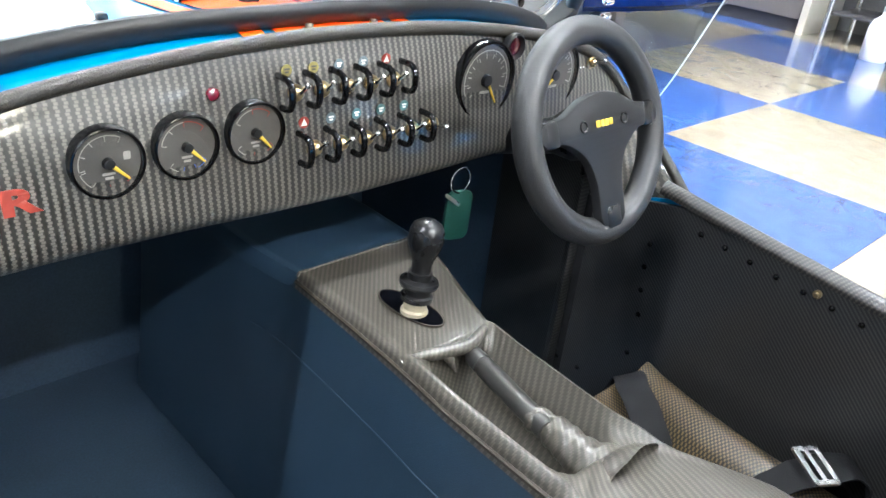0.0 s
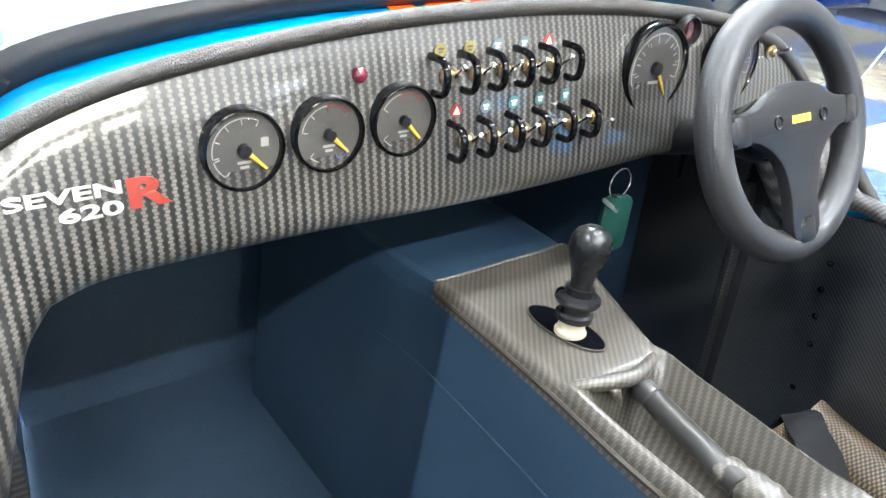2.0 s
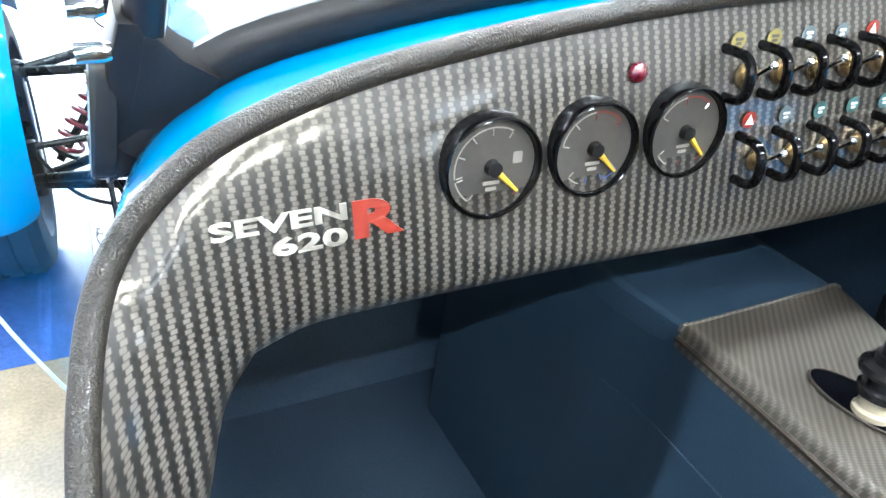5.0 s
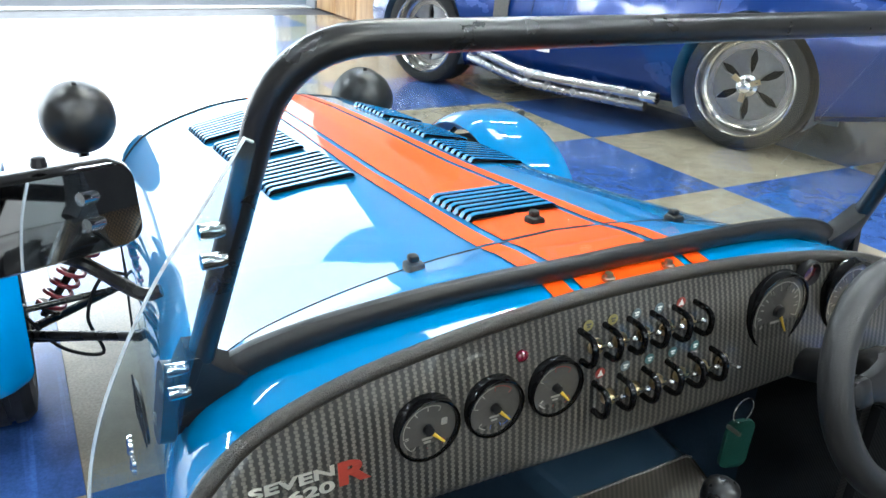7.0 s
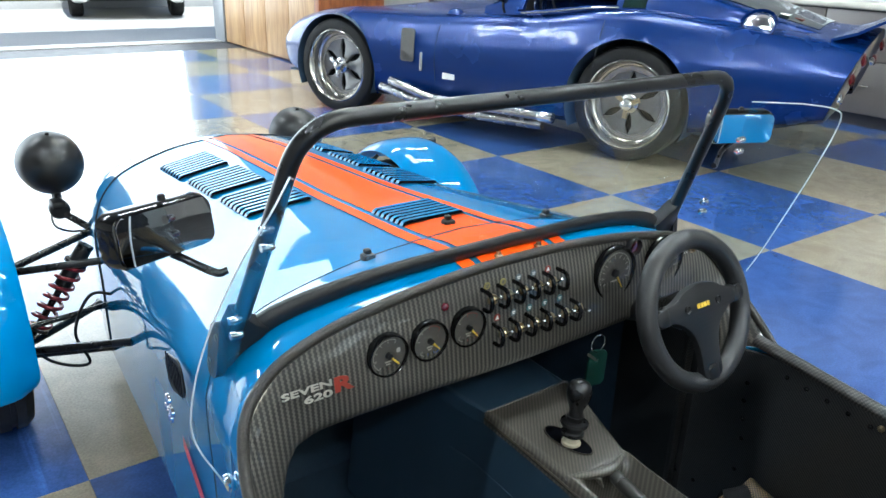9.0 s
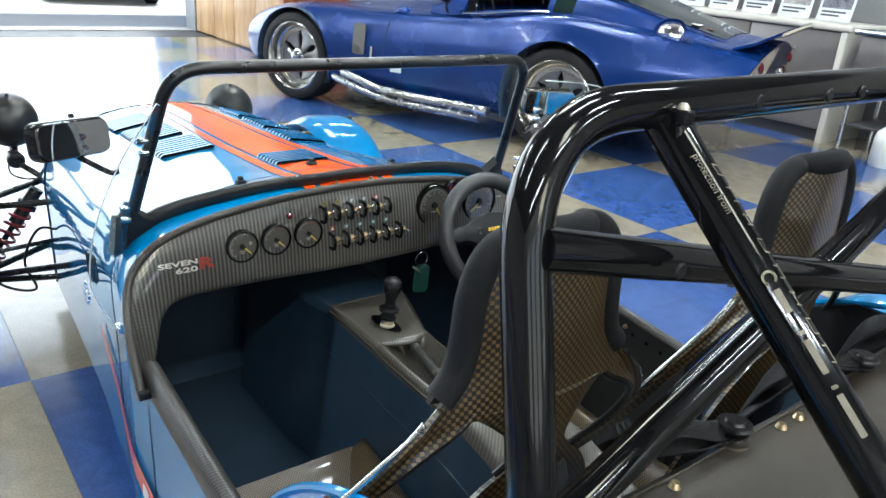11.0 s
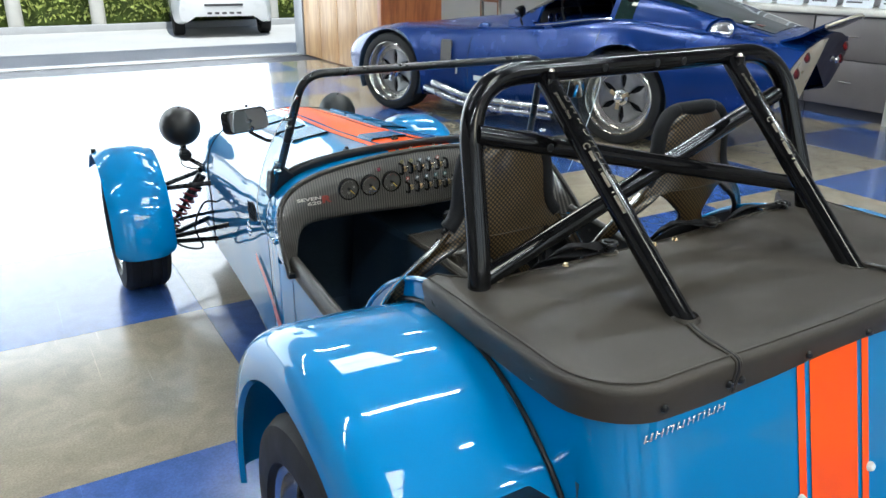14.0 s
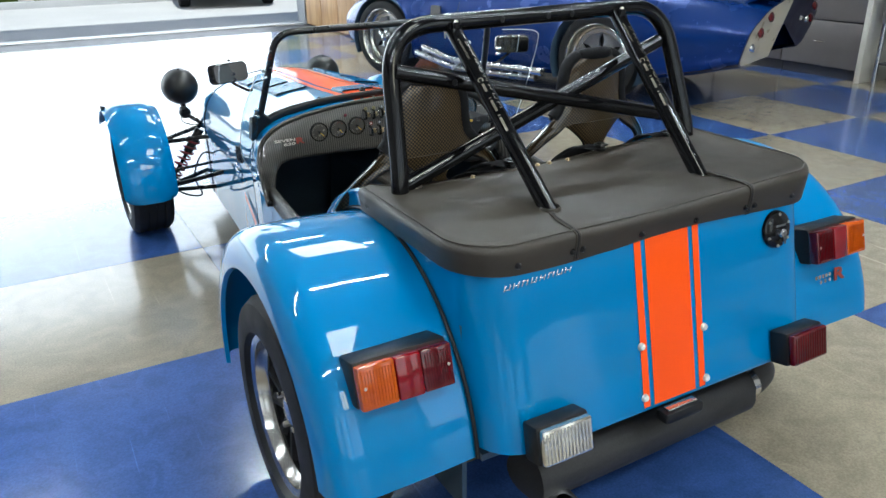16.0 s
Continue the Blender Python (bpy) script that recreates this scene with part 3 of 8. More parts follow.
tagged(kerb, "pale concrete kerb along the hedge", "kerb", kind="structure")

# ---- the open sports car: rear axle at y = 0, nose towards +y, floor at z = 0 ----
car = thing("sports_car", "bright blue open two-seater sports car with orange stripes", "car")
SECTION = [(0, 0), (0.32, -0.045), (0.54, -0.125), (0.74, -0.24), (0.84, -0.345), (0.93, -0.52), (0.985, -0.77), (1.0, -1.0)]
SQUARE = [(0, 0), (0.32, -0.030), (0.54, -0.095), (0.74, -0.205), (0.85, -0.310), (0.945, -0.49), (0.99, -0.76), (1.0, -1.0)]       # where it meets the dash
BODY = [(0.90, 0.473, 0.745, 0.171), (0.938, 0.471, 0.7585, 0.175), (0.965, 0.468, 0.7645, 0.178), (1.00, 0.463, 0.7670, 0.182), (1.05, 0.456, 0.7640, 0.190), (1.10, 0.448, 0.756, 0.198), (1.45, 0.414, 0.734, 0.248), (1.75, 0.394, 0.725, 0.269), (1.95, 0.382, 0.717, 0.280), (2.1, 0.373, 0.705, 0.261),
        (2.22, 0.364, 0.689, 0.242), (2.32, 0.352, 0.664, 0.224), (2.45, 0.318, 0.612, 0.197), (2.57, 0.262, 0.545, 0.16), (2.66, 0.19, 0.45, 0.12)]


def body_row(y, grow=0.0, low=0.14, n=5):
    """One cross-section of the body at y, from the left sill over the top to the right sill."""
    w = curve_at([(b[0], b[1]) for b in BODY], y) + grow
    t = curve_at([(b[0], b[2]) for b in BODY], y) + grow
    h = curve_at([(b[0], b[3]) for b in BODY], y)
    k = max(0.0, min(1.0, (1.14 - y) / 0.17))
    half = [Vector((lerp(a[0], b[0], k) * w, y, t + lerp(a[1], b[1], k) * h)) for a, b in zip(SECTION, SQUARE)] + [Vector((w * 0.995, y, lerp(t - h, low, k))) for k in (0.3, 0.65, 1.0)]
    line = smooth_line(half, n)
    return [Vector((-p.x, p.y, p.z)) for p in reversed(line[1:])] + line


def body_z(x, y, grow=0.0):
    """The height of the body's upper surface."""
    row = [p for p in body_row(y, grow) if p.x * (1 if x >= 0 else -1) >= 0]
    row.sort(key=lambda p: abs(p.x))
    for a, b in zip(row, row[1:]):
        if abs(a.x) <= abs(x) <= abs(b.x) and abs(b.x) > abs(a.x):
            return lerp(a.z, b.z, (abs(x) - abs(a.x)) / (abs(b.x) - abs(a.x)))
    return row[0].z


def span(a, b, n):
    return [lerp(a, b, k / n) for k in range(n + 1)]


scuttle = part("scuttle", thick(grid([body_row(y) for y in span(0.938, 1.088, 10)]), 0.006), BLUE, car)
bonnet = part("bonnet", thick(grid([body_row(y) for y in span(1.092, 2.15, 22)]), 0.006), BLUE, car)
part("nosecone", grid([body_row(y) for y in span(2.154, 2.66, 16)], cap=True), BLUE, car)


part("bonnet_seam", tube(body_row(2.152, 0.0005), 0.0028, 6), BLACK, bonnet, "dark rubber seam before the nose")
part("bonnet_seam", tube(body_row(1.090, -0.0005), 0.0016, 6), BLACK, bonnet)


def top_strip(x0, x1, y0, y1, lift, n=24, m=4):
    """A sheet laid on the upper body surface, narrowing towards the nose."""
    k = lambda y: lerp(1.0, 0.68, max(0.0, min(1.0, (y - 1.0) / 1.1)))
    return grid([[Vector((x * k(y), y, body_z(x * k(y), y) + lift)) for x in span(x0, x1, m)] for y in span(y0, y1, n)])


for y0, y1, host in ((0.942, 1.086, scuttle), (1.094, 2.148, bonnet)):
    part("centre_stripe", top_strip(-0.068, 0.068, y0, y1, 0.0018, 24, 8), ORANGE, host, "orange centre stripe")
    for s in (-1, 1):
        part("pinstripe", top_strip(s * 0.080, s * 0.104, y0, y1, 0.0018, 24, 2), ORANGE, host, "narrow orange stripe")


SLOT = mat("dark_slot_shadow", (0.004, 0.005, 0.007), 0.9, 0.0, 0.1, 20, 200, 0.0, 0.0, 0.1, 0.0)


def louvre(host, x0, x1, y0, y1, sweep, rise=0.0060):
    """One straight pressed slot: a raised lip, open towards the rear, over a near-black sheet that paints the shaded
    gap.
    """
    rows_t, rows_d = [], []
    z0, z1 = body_z(x0, y0), body_z(x1, y0 + sweep)
    bow = max(0.0, body_z((x0 + x1) / 2, y0 + sweep / 2) - (z0 + z1) / 2)
    for f, e in ((0.0, 0.0), (0.025, 0.75), (0.07, 1.0), (0.3, 1.0), (0.5, 1.0), (0.7, 1.0), (0.93, 1.0), (0.975, 0.75), (1.0, 0.0)):
        x = lerp(x0, x1, f)
        at = lambda q, up: Vector((x, lerp(y0, y1, q) + sweep * f, max(lerp(z0, z1, f) + bow * e, body_z(x, lerp(y0, y1, q) + sweep * f)) + (lerp(0, -0.03, q) * (y1 - y0)) + up))
        rows_t.append([at(1.0, 0.0004), at(0.92, 0.0008 + rise * 0.80 * e), at(0.84, 0.0008 + rise * 0.98 * e), at(0.62, 0.0008 + rise * e), at(0.38, 0.0008 + rise * 1.02 * e), at(0.36, 0.0008 + rise * 0.85 * e)])
        rows_d.append([at(0.50, 0.0008 + rise * 0.85 * e), at(0.44, 0.0017), at(0.02, 0.0017)])
    part("louvre", grid(rows_t), BLUE, host, angle=14)
    part("louvre_gap", grid(rows_d), SLOT, host, "near-black sheet for the shaded louvre slot")


LOUVRES = [(0.224, 0.100, 1.435, 1.590, 8), (0.226, 0.112, 1.625, 1.780, 8), (0.230, 0.120, 1.820, 1.975, 8)]
for s in (-1, 1):
    for a, b, y0, y1, n in LOUVRES:
        for k in range(n):
            yy = lerp(y0, y1, k / n)
            louvre(bonnet, s * b, s * a, yy, yy + (y1 - y0) / n * 0.97, 0.03)
for k in range(7):
    yy = lerp(1.165, 1.275, k / 7)
    louvre(bonnet, -0.066, 0.066, yy, yy + 0.0150, 0.0)

# power bulge on the offside of the bonnet is low and smooth; bonnet catches and washer jets
for x, y in ((-0.185, 1.085), (0.185, 1.085), (0.0, 1.13)):
    z = body_z(x, y)
    c = part("bonnet_catch", join(box(x - 0.010, x + 0.010, y - 0.012, y + 0.008, z - 0.004, z + 0.009, 0.004), box(x - 0.0055, x + 0.0055, y - 0.006, y + 0.006, z + 0.007, z + 0.016, 0.003)), BLACK, car, "black rubber bonnet catch")
for x in (-0.035, 0.045):
    z = body_z(x, 0.952)
    part("screen_bolt", lathe([(0, 0.010), (0.004, 0.010), (0.0045, 0.006), (0.007, 0.005), (0.007, 0), (0.0, 0)], pose(x, 0.952, z), 12), STEEL, car)


def sill_drop(y):
    """The cockpit edge falls towards the rear."""
    return 0.008 - (0.73 - y) * 0.105


RIVET = mat("dark_pop_rivet", (0.05, 0.05, 0.05), 0.25, 0.9, 0.2, 60, 600)
# side panels between the scuttle and the rear tub
for s in (-1, 1):
    rows = []
    for y in span(0.30, 0.93, 14):
        top = 0.528 + sill_drop(y) - 0.40 * max(0.0, y - 0.76)
        x = s * lerp(0.474, 0.470, (y - 0.3) / 0.63)
        rows.append([Vector((x * k, y, z)) for k, z in ((1.0, top), (1.0, 0.42), (0.998, 0.28), (0.99, 0.14))])
    part("side_panel", thick(grid(rows), 0.004), BLUE, car)
    # inner trim of the cockpit side
    part("inner_trim", join(slab([(0.20, 0.12), (0.925, 0.12), (0.925, 0.496), (0.76, 0.520 + sill_drop(0.76)), (0.20, 0.520 + sill_drop(0.20))], 0.008, Matrix(((0, 0, s, s * 0.456), (1, 0, 0, 0), (0, 1, 0, 0), (0, 0, 0, 1)))), box(s * 0.441, s * 0.435, 0.925, 1.08, 0.12, 0.560, 0.002), box(s * 0.464, s * 0.434, 0.916, 0.926, 0.12, 0.522, 0.001)), CARBON_SIDE, car, "dark carbon cockpit side trim")
    wrap = smooth_line([(0.4790, 0, 0.488), (0.4815, 0, 0.512), (0.4785, 0, 0.531), (0.469, 0, 0.5385), (0.460, 0, 0.536), (0.4535, 0, 0.529), (0.4530, 0, 0.522)], 3)
    sill = thick(grid([[Vector((s * p.x, y, p.z + sill_drop(y) + 0.0015 * math.sin(y * 9))) for p in wrap] for y in span(0.26, 0.80, 14)]), 0.002)
    part("sill_capping", sill, CARBON_SILL, car, "carbon-wrapped rolled sill edge")
    pop = lathe([(0, 0.0024), (0.0022, 0.0022), (0.0038, 0.0011), (0.0042, 0)], None, 10)
    spots = [(0.726 - 0.0375 * k, 0.498 + sill_drop(0.726 - 0.0375 * k)) for k in range(11)] + [(0.796, 0.459), (0.796, 0.421), (0.792, 0.383), (0.786, 0.343), (0.788, 0.271), (0.913, 0.190), (0.869, 0.192)]
    first = part("rivet", pop, RIVET, car)
    first.matrix_local = frame_to((s * 0.4555, spots[0][0], spots[0][1]), (0, -s, 0), (0, 0, 1))
    for y, z in spots[1:]:
        again(first, frame_to((s * (0.4555 if y < 0.92 else 0.4435), y, z), (0, -s, 0), (0, 0, 1)))
    part("stud", lathe([(0, 0.009), (0.0028, 0.0085), (0.0035, 0.005), (0.0055, 0.004), (0.0055, 0), (0, 0)], frame_to((s * 0.4545, 0.559, 0.497), (0, -s, 0), (0, 0, 1)), 12), BRASS, car, "brassy press stud")

# red side stripe with white lettering, swept down towards the rear
STRIPE_L = [(1.95, 0.520, 0.004), (1.46, 0.424, 0.008), (1.20, 0.354, 0.017), (1.04, 0.298, 0.023), (0.85, 0.246, 0.028), (0.55, 0.19, 0.034)]
for s in (-1, 1):
    rows = []
    for y in span(0.56, 1.30, 24):
        zc = curve_at([(a, b) for a, b, _ in reversed(STRIPE_L)], y)
        hw = curve_at([(a, c) for a, _, c in reversed(STRIPE_L)], y)
        w = curve_at([(b[0], b[1]) for b in BODY], y) if y > 0.93 else 0.472
        rows.append([Vector((s * (w + 0.003), y, zc + d * hw)) for d in (-1, 0, 1)])
    part("side_stripe", grid(rows), RED_STRIPE, car, "red side stripe")
for k in range(6):
    y = 0.86 - 0.05 * k
    z = curve_at([(a, b) for a, b, _ in reversed(STRIPE_L)], y) - 0.004
    part("side_letter_bar", slab(rounded(0.032, 0.034, 0.005, 2), 0.0006, frame_to((-0.4765, y, z), (0, -1, -0.2), (0, 0, 1))), WHITE, car, "white lettering block on the red stripe")

# side vent and exhaust-side badge plate
vent = part("side_vent", slab(rounded(0.085, 0.062, 0.02, 4), 0.003, frame_to((-0.452, 1.22, 0.560), (0, -1, 0.25), (0, 0.1, 1))), BLACK, car, "black mesh side vent")
for k in range(9):
    part("vent_bar", rod((-0.4555, 1.185 + k * 0.0085, 0.535), (-0.4555, 1.185 + k * 0.0085, 0.588), 0.0011, 5), BLACK_SATIN, vent)
part("badge", join(*[lathe([(0, 0.006), (r, 0.004), (r * 1.1, 0)], frame_to((-0.468, y, z), (0, -1, 0), (0, 0, 1)), 12) for y, z, r in ((1.215, 0.523, 0.010), (1.20, 0.508, 0.008), (1.225, 0.506, 0.007), (1.21, 0.493, 0.008))]), CHROME, car, "small chrome side badge")


# rear tub
def tub_y(z):
    return -0.411 - (0.72 - z) * 0.215


tub_rows = []
for z in (0.358, 0.37, 0.42, 0.48, 0.56, 0.64, 0.70, 0.735):
    yf = math.sqrt(0.478 ** 2 - (z - 0.28) ** 2) - 0.02 if z > 0.50 else 0.40
    r, yr, w = 0.095, tub_y(z), 0.462
    line = [Vector((-w, yf, z)), Vector((-w, lerp(yf, yr + r, 0.5), z))]
    line += [Vector((-w + r - r * math.cos(a), yr + r - r * math.sin(a), z)) for a in span(0, math.pi / 2, 8)]
    line += [Vector((x, yr, z)) for x in span(-w + r, w - r, 12)[1:-1]]
    line += [Vector((w - r + r * math.cos(a), yr + r - r * math.sin(a), z)) for a in reversed(span(0, math.pi / 2, 8))]
    line += [Vector((w, lerp(yf, yr + r, 0.5), z)), Vector((w, yf, z))]
    tub_rows.append(line)
rear_panel = part("rear_body", grid(tub_rows), BLUE, car)
for s in (-1, 1):
    part("tub_edge", tube([Vector((s * 0.461, math.cos(radians(a)) * 0.478 - 0.02, 0.28 + math.sin(radians(a)) * 0.478)) for a in span(30, 84, 16)], 0.006, 8), BLUE, rear_panel)
part("rear_valance_return", box(-0.36, 0.36, -0.486, -0.462, 0.346, 0.360, 0.004), BLUE, car)


def on_tail(x, z, lift=0.0):
    return Vector((x, tub_y(z) - 0.002 - lift, z))


TAIL_UP = Vector((0, 0.21, 0.977))
for x0, x1, nm, lb in ((-0.060, 0.060, "centre_stripe", "orange centre stripe"), (-0.090, -0.072, "pinstripe", "narrow orange stripe"), (0.072, 0.090, "pinstripe", "narrow orange stripe")):
    part(nm, grid([[on_tail(x, z) for x in span(x0, x1, 3)] for z in span(0.360, 0.734, 6)]), ORANGE, rear_panel, lb)
for x, z in ((-0.088, 0.495), (0.092, 0.492), (-0.087, 0.383), (0.092, 0.376)):
    part("plate_bolt", lathe([(0, 0.009), (0.006, 0.007), (0.0085, 0.003), (0.009, 0), (0, 0)], frame_to(on_tail(x, z), (1, 0, 0), TAIL_UP), 14), WHITE, rear_panel, "white plastic cap bolt")
# maker's lettering stands as plain chrome bars
for k in range(8):
    m = frame_to(on_tail(-0.398 + k * 0.0200, 0.690 + 0.0006 * k), (1, 0, 0), TAIL_UP)
    w, bar = (0.013, 0.013, 0.012, 0.012, 0.012, 0.013, 0.013, 0.014)[k], (-0.0045, -0.001, 0.0030)[k % 3]
    strokes = [slab([(x - 0.0025, -0.0055), (x, -0.0055), (x + 0.0045, 0.0055), (x + 0.002, 0.0055)], 0.0016, m, 0.0003) for x in (-w / 2, w / 2 - 0.002)]
    strokes.append(slab([(-w / 2, bar), (w / 2, bar), (w / 2 + 0.001, bar + 0.0018), (-w / 2 + 0.001, bar + 0.0018)], 0.0014, m, 0.0003))
    part("letter_bar", join(*strokes), CHROME, rear_panel, "small slanted chrome letter block")
cap = part("fuel_cap", lathe([(0, 0.012), (0.020, 0.012), (0.034, 0.010), (0.042, 0.006), (0.044, 0), (0, 0)], frame_to(on_tail(0.331, 0.660), (1, 0, 0), TAIL_UP), 32), BLACK_GLOSS, car, "round black fuel filler cap")
for k in range(6):
    a = TAU * k / 6 + 0.4
    part("cap_screw", lathe([(0, 0.004), (0.003, 0.003), (0.0036, 0)], frame_to(on_tail(0.331 + 0.035 * math.cos(a), 0.660 + 0.035 * math.sin(a), 0.009), (1, 0, 0), TAIL_UP), 10), STEEL, cap)
part("cap_lock", join(lathe([(0, 0.010), (0.010, 0.009), (0.0115, 0)], frame_to(on_tail(0.334, 0.654, 0.012), (1, 0, 0), TAIL_UP), 14), slab(rounded(0.007, 0.028, 0.002, 2), 0.005, frame_to(on_tail(0.334, 0.646, 0.018), (1, 0, 0), TAIL_UP)), slab(rounded(0.034, 0.005, 0.002, 2), 0.004, frame_to(on_tail(0.331, 0.672, 0.012), (1, 0, 0), TAIL_UP))), CHROME, cap, "chrome lock lever")

# exhaust box under the tail
sil = part("exhaust_silencer", join(tube(smooth_line([(-0.30, -0.40, 0.222), (-0.28, -0.41, 0.222), (0.26, -0.41, 0.232), (0.29, -0.41, 0.232)], 4), lambda t: 0.058 if 0.02 < t < 0.98 else 0.05, 24),
           tube(smooth_line([(0.28, -0.41, 0.232), (0.36, -0.405, 0.238), (0.43, -0.37, 0.235), (0.45, -0.28, 0.225)], 6), 0.040, 18)), EXHAUST, car, "black coated exhaust silencer")
part("clamp_band", tube([(0.325, -0.408, 0.236), (0.345, -0.407, 0.237)], 0.043, 20), ALLOY, sil, "bright clamp band")
part("tail_pipe", join(lathe([(0.030, 0), (0.036, 0), (0.038, 0.004), (0.038, 0.09), (0.030, 0.09), (0.030, 0)], frame_to((-0.285, -0.50, 0.172), (1, 0, 0), (0, 0, 1)) @ Matrix.Rotation(math.pi, 4, "X"), 24)), CHROME, sil, "chrome tail pipe")
part("pipe_bend", tube(smooth_line([(-0.285, -0.46, 0.172), (-0.287, -0.40, 0.175), (-0.29, -0.36, 0.20), (-0.28, -0.36, 0.222)], 5), 0.034, 16), EXHAUST, sil)
plate_lamp = part("plate_lamp", box(-0.050, 0.060, -0.520, -0.484, 0.318, 0.345, 0.007), BLACK, car, "black number plate lamp")
part("plate_lamp_lens", box(-0.038, 0.046, -0.512, -0.494, 0.3455, 0.350, 0.002), LENS_CLEAR, plate_lamp)


# rear wings
def rear_wing(s):
    rows = []
    for k in range(31):
        a = radians(lerp(172.0, -6.0, k / 30))          # from the rear lower edge over the top to the front
        ca, sa = -math.cos(a) * -1, math.sin(a)
        row = []
        for q in range(25):
            t = min(1.0, q / 22 if q < 18 else 18 / 22 + (q - 18) / 6 * 4 / 22)
            x = lerp(0.462, 0.765 if s < 0 else 0.795, t)
            bulge = math.sin(min(1.0, t / 0.7) * math.pi * 0.5)
            r = lerp(0.428, 0.372, 1 - math.sqrt(1 - max(0.0, (t - 0.80) / 0.2) ** 2)) + 0.008 * bulge
            row.append(Vector((s * x, ca * r * 1.0, 0.28 + sa * r)))
        xo = 0.768 if s < 0 else 0.798
        row.append(Vector((s * xo, ca * 0.352, 0.28 + sa * 0.352)))
        row.append(Vector((s * (xo - 0.010), ca * 0.346, 0.28 + sa * 0.346)))
        rows.append(row)
    w = part("rear_wing", thick(grid(rows), 0.004), BLUE, car)
    part("wing_piping", tube([Vector((s * 0.466, math.cos(radians(a)) * 0.434, 0.28 + math.sin(radians(a)) * 0.434)) for a in span(172, 2, 36)], 0.0045, 8), BLACK, w, "black rubber piping")
    part("wing_inner", box(s * 0.45, s * 0.461, -0.36, 0.34, 0.16, 0.60), DARK, w)
    return w


for s in (-1, 1):
    rear_wing(s)
    part("wing_bolt", lathe([(0, 0.006), (0.004, 0.005), (0.007, 0.002), (0.0075, 0)], frame_to((s * 0.467, 0.205, 0.688), (0, -s, 0), (0, 0, 1)), 12), STEEL, car)


LENS_STOP = mat("bright_red_lens", (0.19, 0.0015, 0.006), 0.10, 0.0, 0.15, 60, 400, 0.0, 0.4)


def tail_lamp(s):
    o = Vector((-0.60 if s < 0 else 0.628, -0.352, 0.545))
    m = frame_to(o, (1, 0, 0), (0, 0.25, 0.97))
    lamp = part("tail_lamp", moved(join(box(-0.096, 0.096, -0.044, 0.046, -0.05, 0.034, 0.006)), m), BLACK, car, "rectangular tail lamp in a black housing")
    for a, b, lens, nm, lb, n in ((-0.094, -0.022, LENS_AMBER, "indicator_lens", "ribbed amber lens", 11), (-0.021, 0.030, LENS_STOP, "brake_lens", "plain bright red lens", 0), (0.031, 0.094, LENS_RED, "tail_lens", "ribbed dark red lens", 10)):
        x0, x1 = (a, b) if s < 0 else (-b, -a)
        part(nm, moved(box(x0, x1, -0.042, 0.040, 0.030, 0.056 if n else 0.058, 0.004), m), lens, lamp, lb)
        for k in range(n):
            xx = lerp(x0 + 0.007, x1 - 0.007, k / (n - 1))
            part("lens_rib", moved(box(xx - 0.0012, xx + 0.0012, -0.034, 0.032, 0.0555, 0.0576), m), lens, lamp)
    for x in (-0.084, 0.084):
        part("lens_screw", moved(lathe([(0, 0.0588), (0.003, 0.058), (0.0035, 0.055)], None, 8), m @ pose(x, 0, 0)), STEEL, lamp)
    return lamp


for s in (-1, 1):
    tail_lamp(s)


def low_lamp(x, z, lens, label):
    m = frame_to(on_tail(x, z), (1, 0, 0), TAIL_UP)
    lamp = part("low_lamp", moved(box(-0.062, 0.062, -0.040, 0.040, 0.0, 0.048, 0.006), m), BLACK, car, "rectangular low lamp in a black housing")
    part("lens", moved(box(-0.058, 0.058, -0.037, 0.037, 0.046, 0.064, 0.006), m), lens, lamp, label)
    for k in range(13):
        xx = lerp(-0.05, 0.05, k / 12)
        part("lens_rib", moved(box(xx - 0.0016, xx + 0.0016, -0.031, 0.031, 0.0635, 0.0658), m), lens, lamp)


low_lamp(-0.335, 0.392, LENS_CLEAR, "clear ribbed reversing lens")
low_lamp(0.362, 0.392, LENS_RED, "red fog lens")
for x0, x1, z in ((0.560, 0.612, 0.470), (0.578, 0.612, 0.456)):
    part("small_badge", join(*[slab(rounded(0.0085, 0.0095, 0.002, 2), 0.001, frame_to((lerp(x0, x1, k), -0.402 - (0.462 - z) * 0.2, z), (1, 0, 0), (0, 0.2, 1))) for k in span(0, 1, 4 if x0 < 0.57 else 2)]), CHROME, car, "silver badge blocks")
wing_r = text_mesh("R", 0.046, 0.0008, 1.0, 0.0014)
for v in wing_r.verts:
    v.co.x *= 1.45
part("badge_letter", moved(wing_r, frame_to((0.648, -0.4025, 0.463), (1, 0, 0), (0, 0.2, 1))), RED, car, "red letter R")


HUB_BLACK = mat("dull_black_wheel_paint", (0.006, 0.006, 0.0065), 0.5, 0.0, 0.2, 20, 300, 0.0, 0.0, 0.15, 0.3)
RIM = mat("machined_rim_lip", (0.46, 0.44, 0.41), 0.20, 1.0, 0.08, 20, 300)


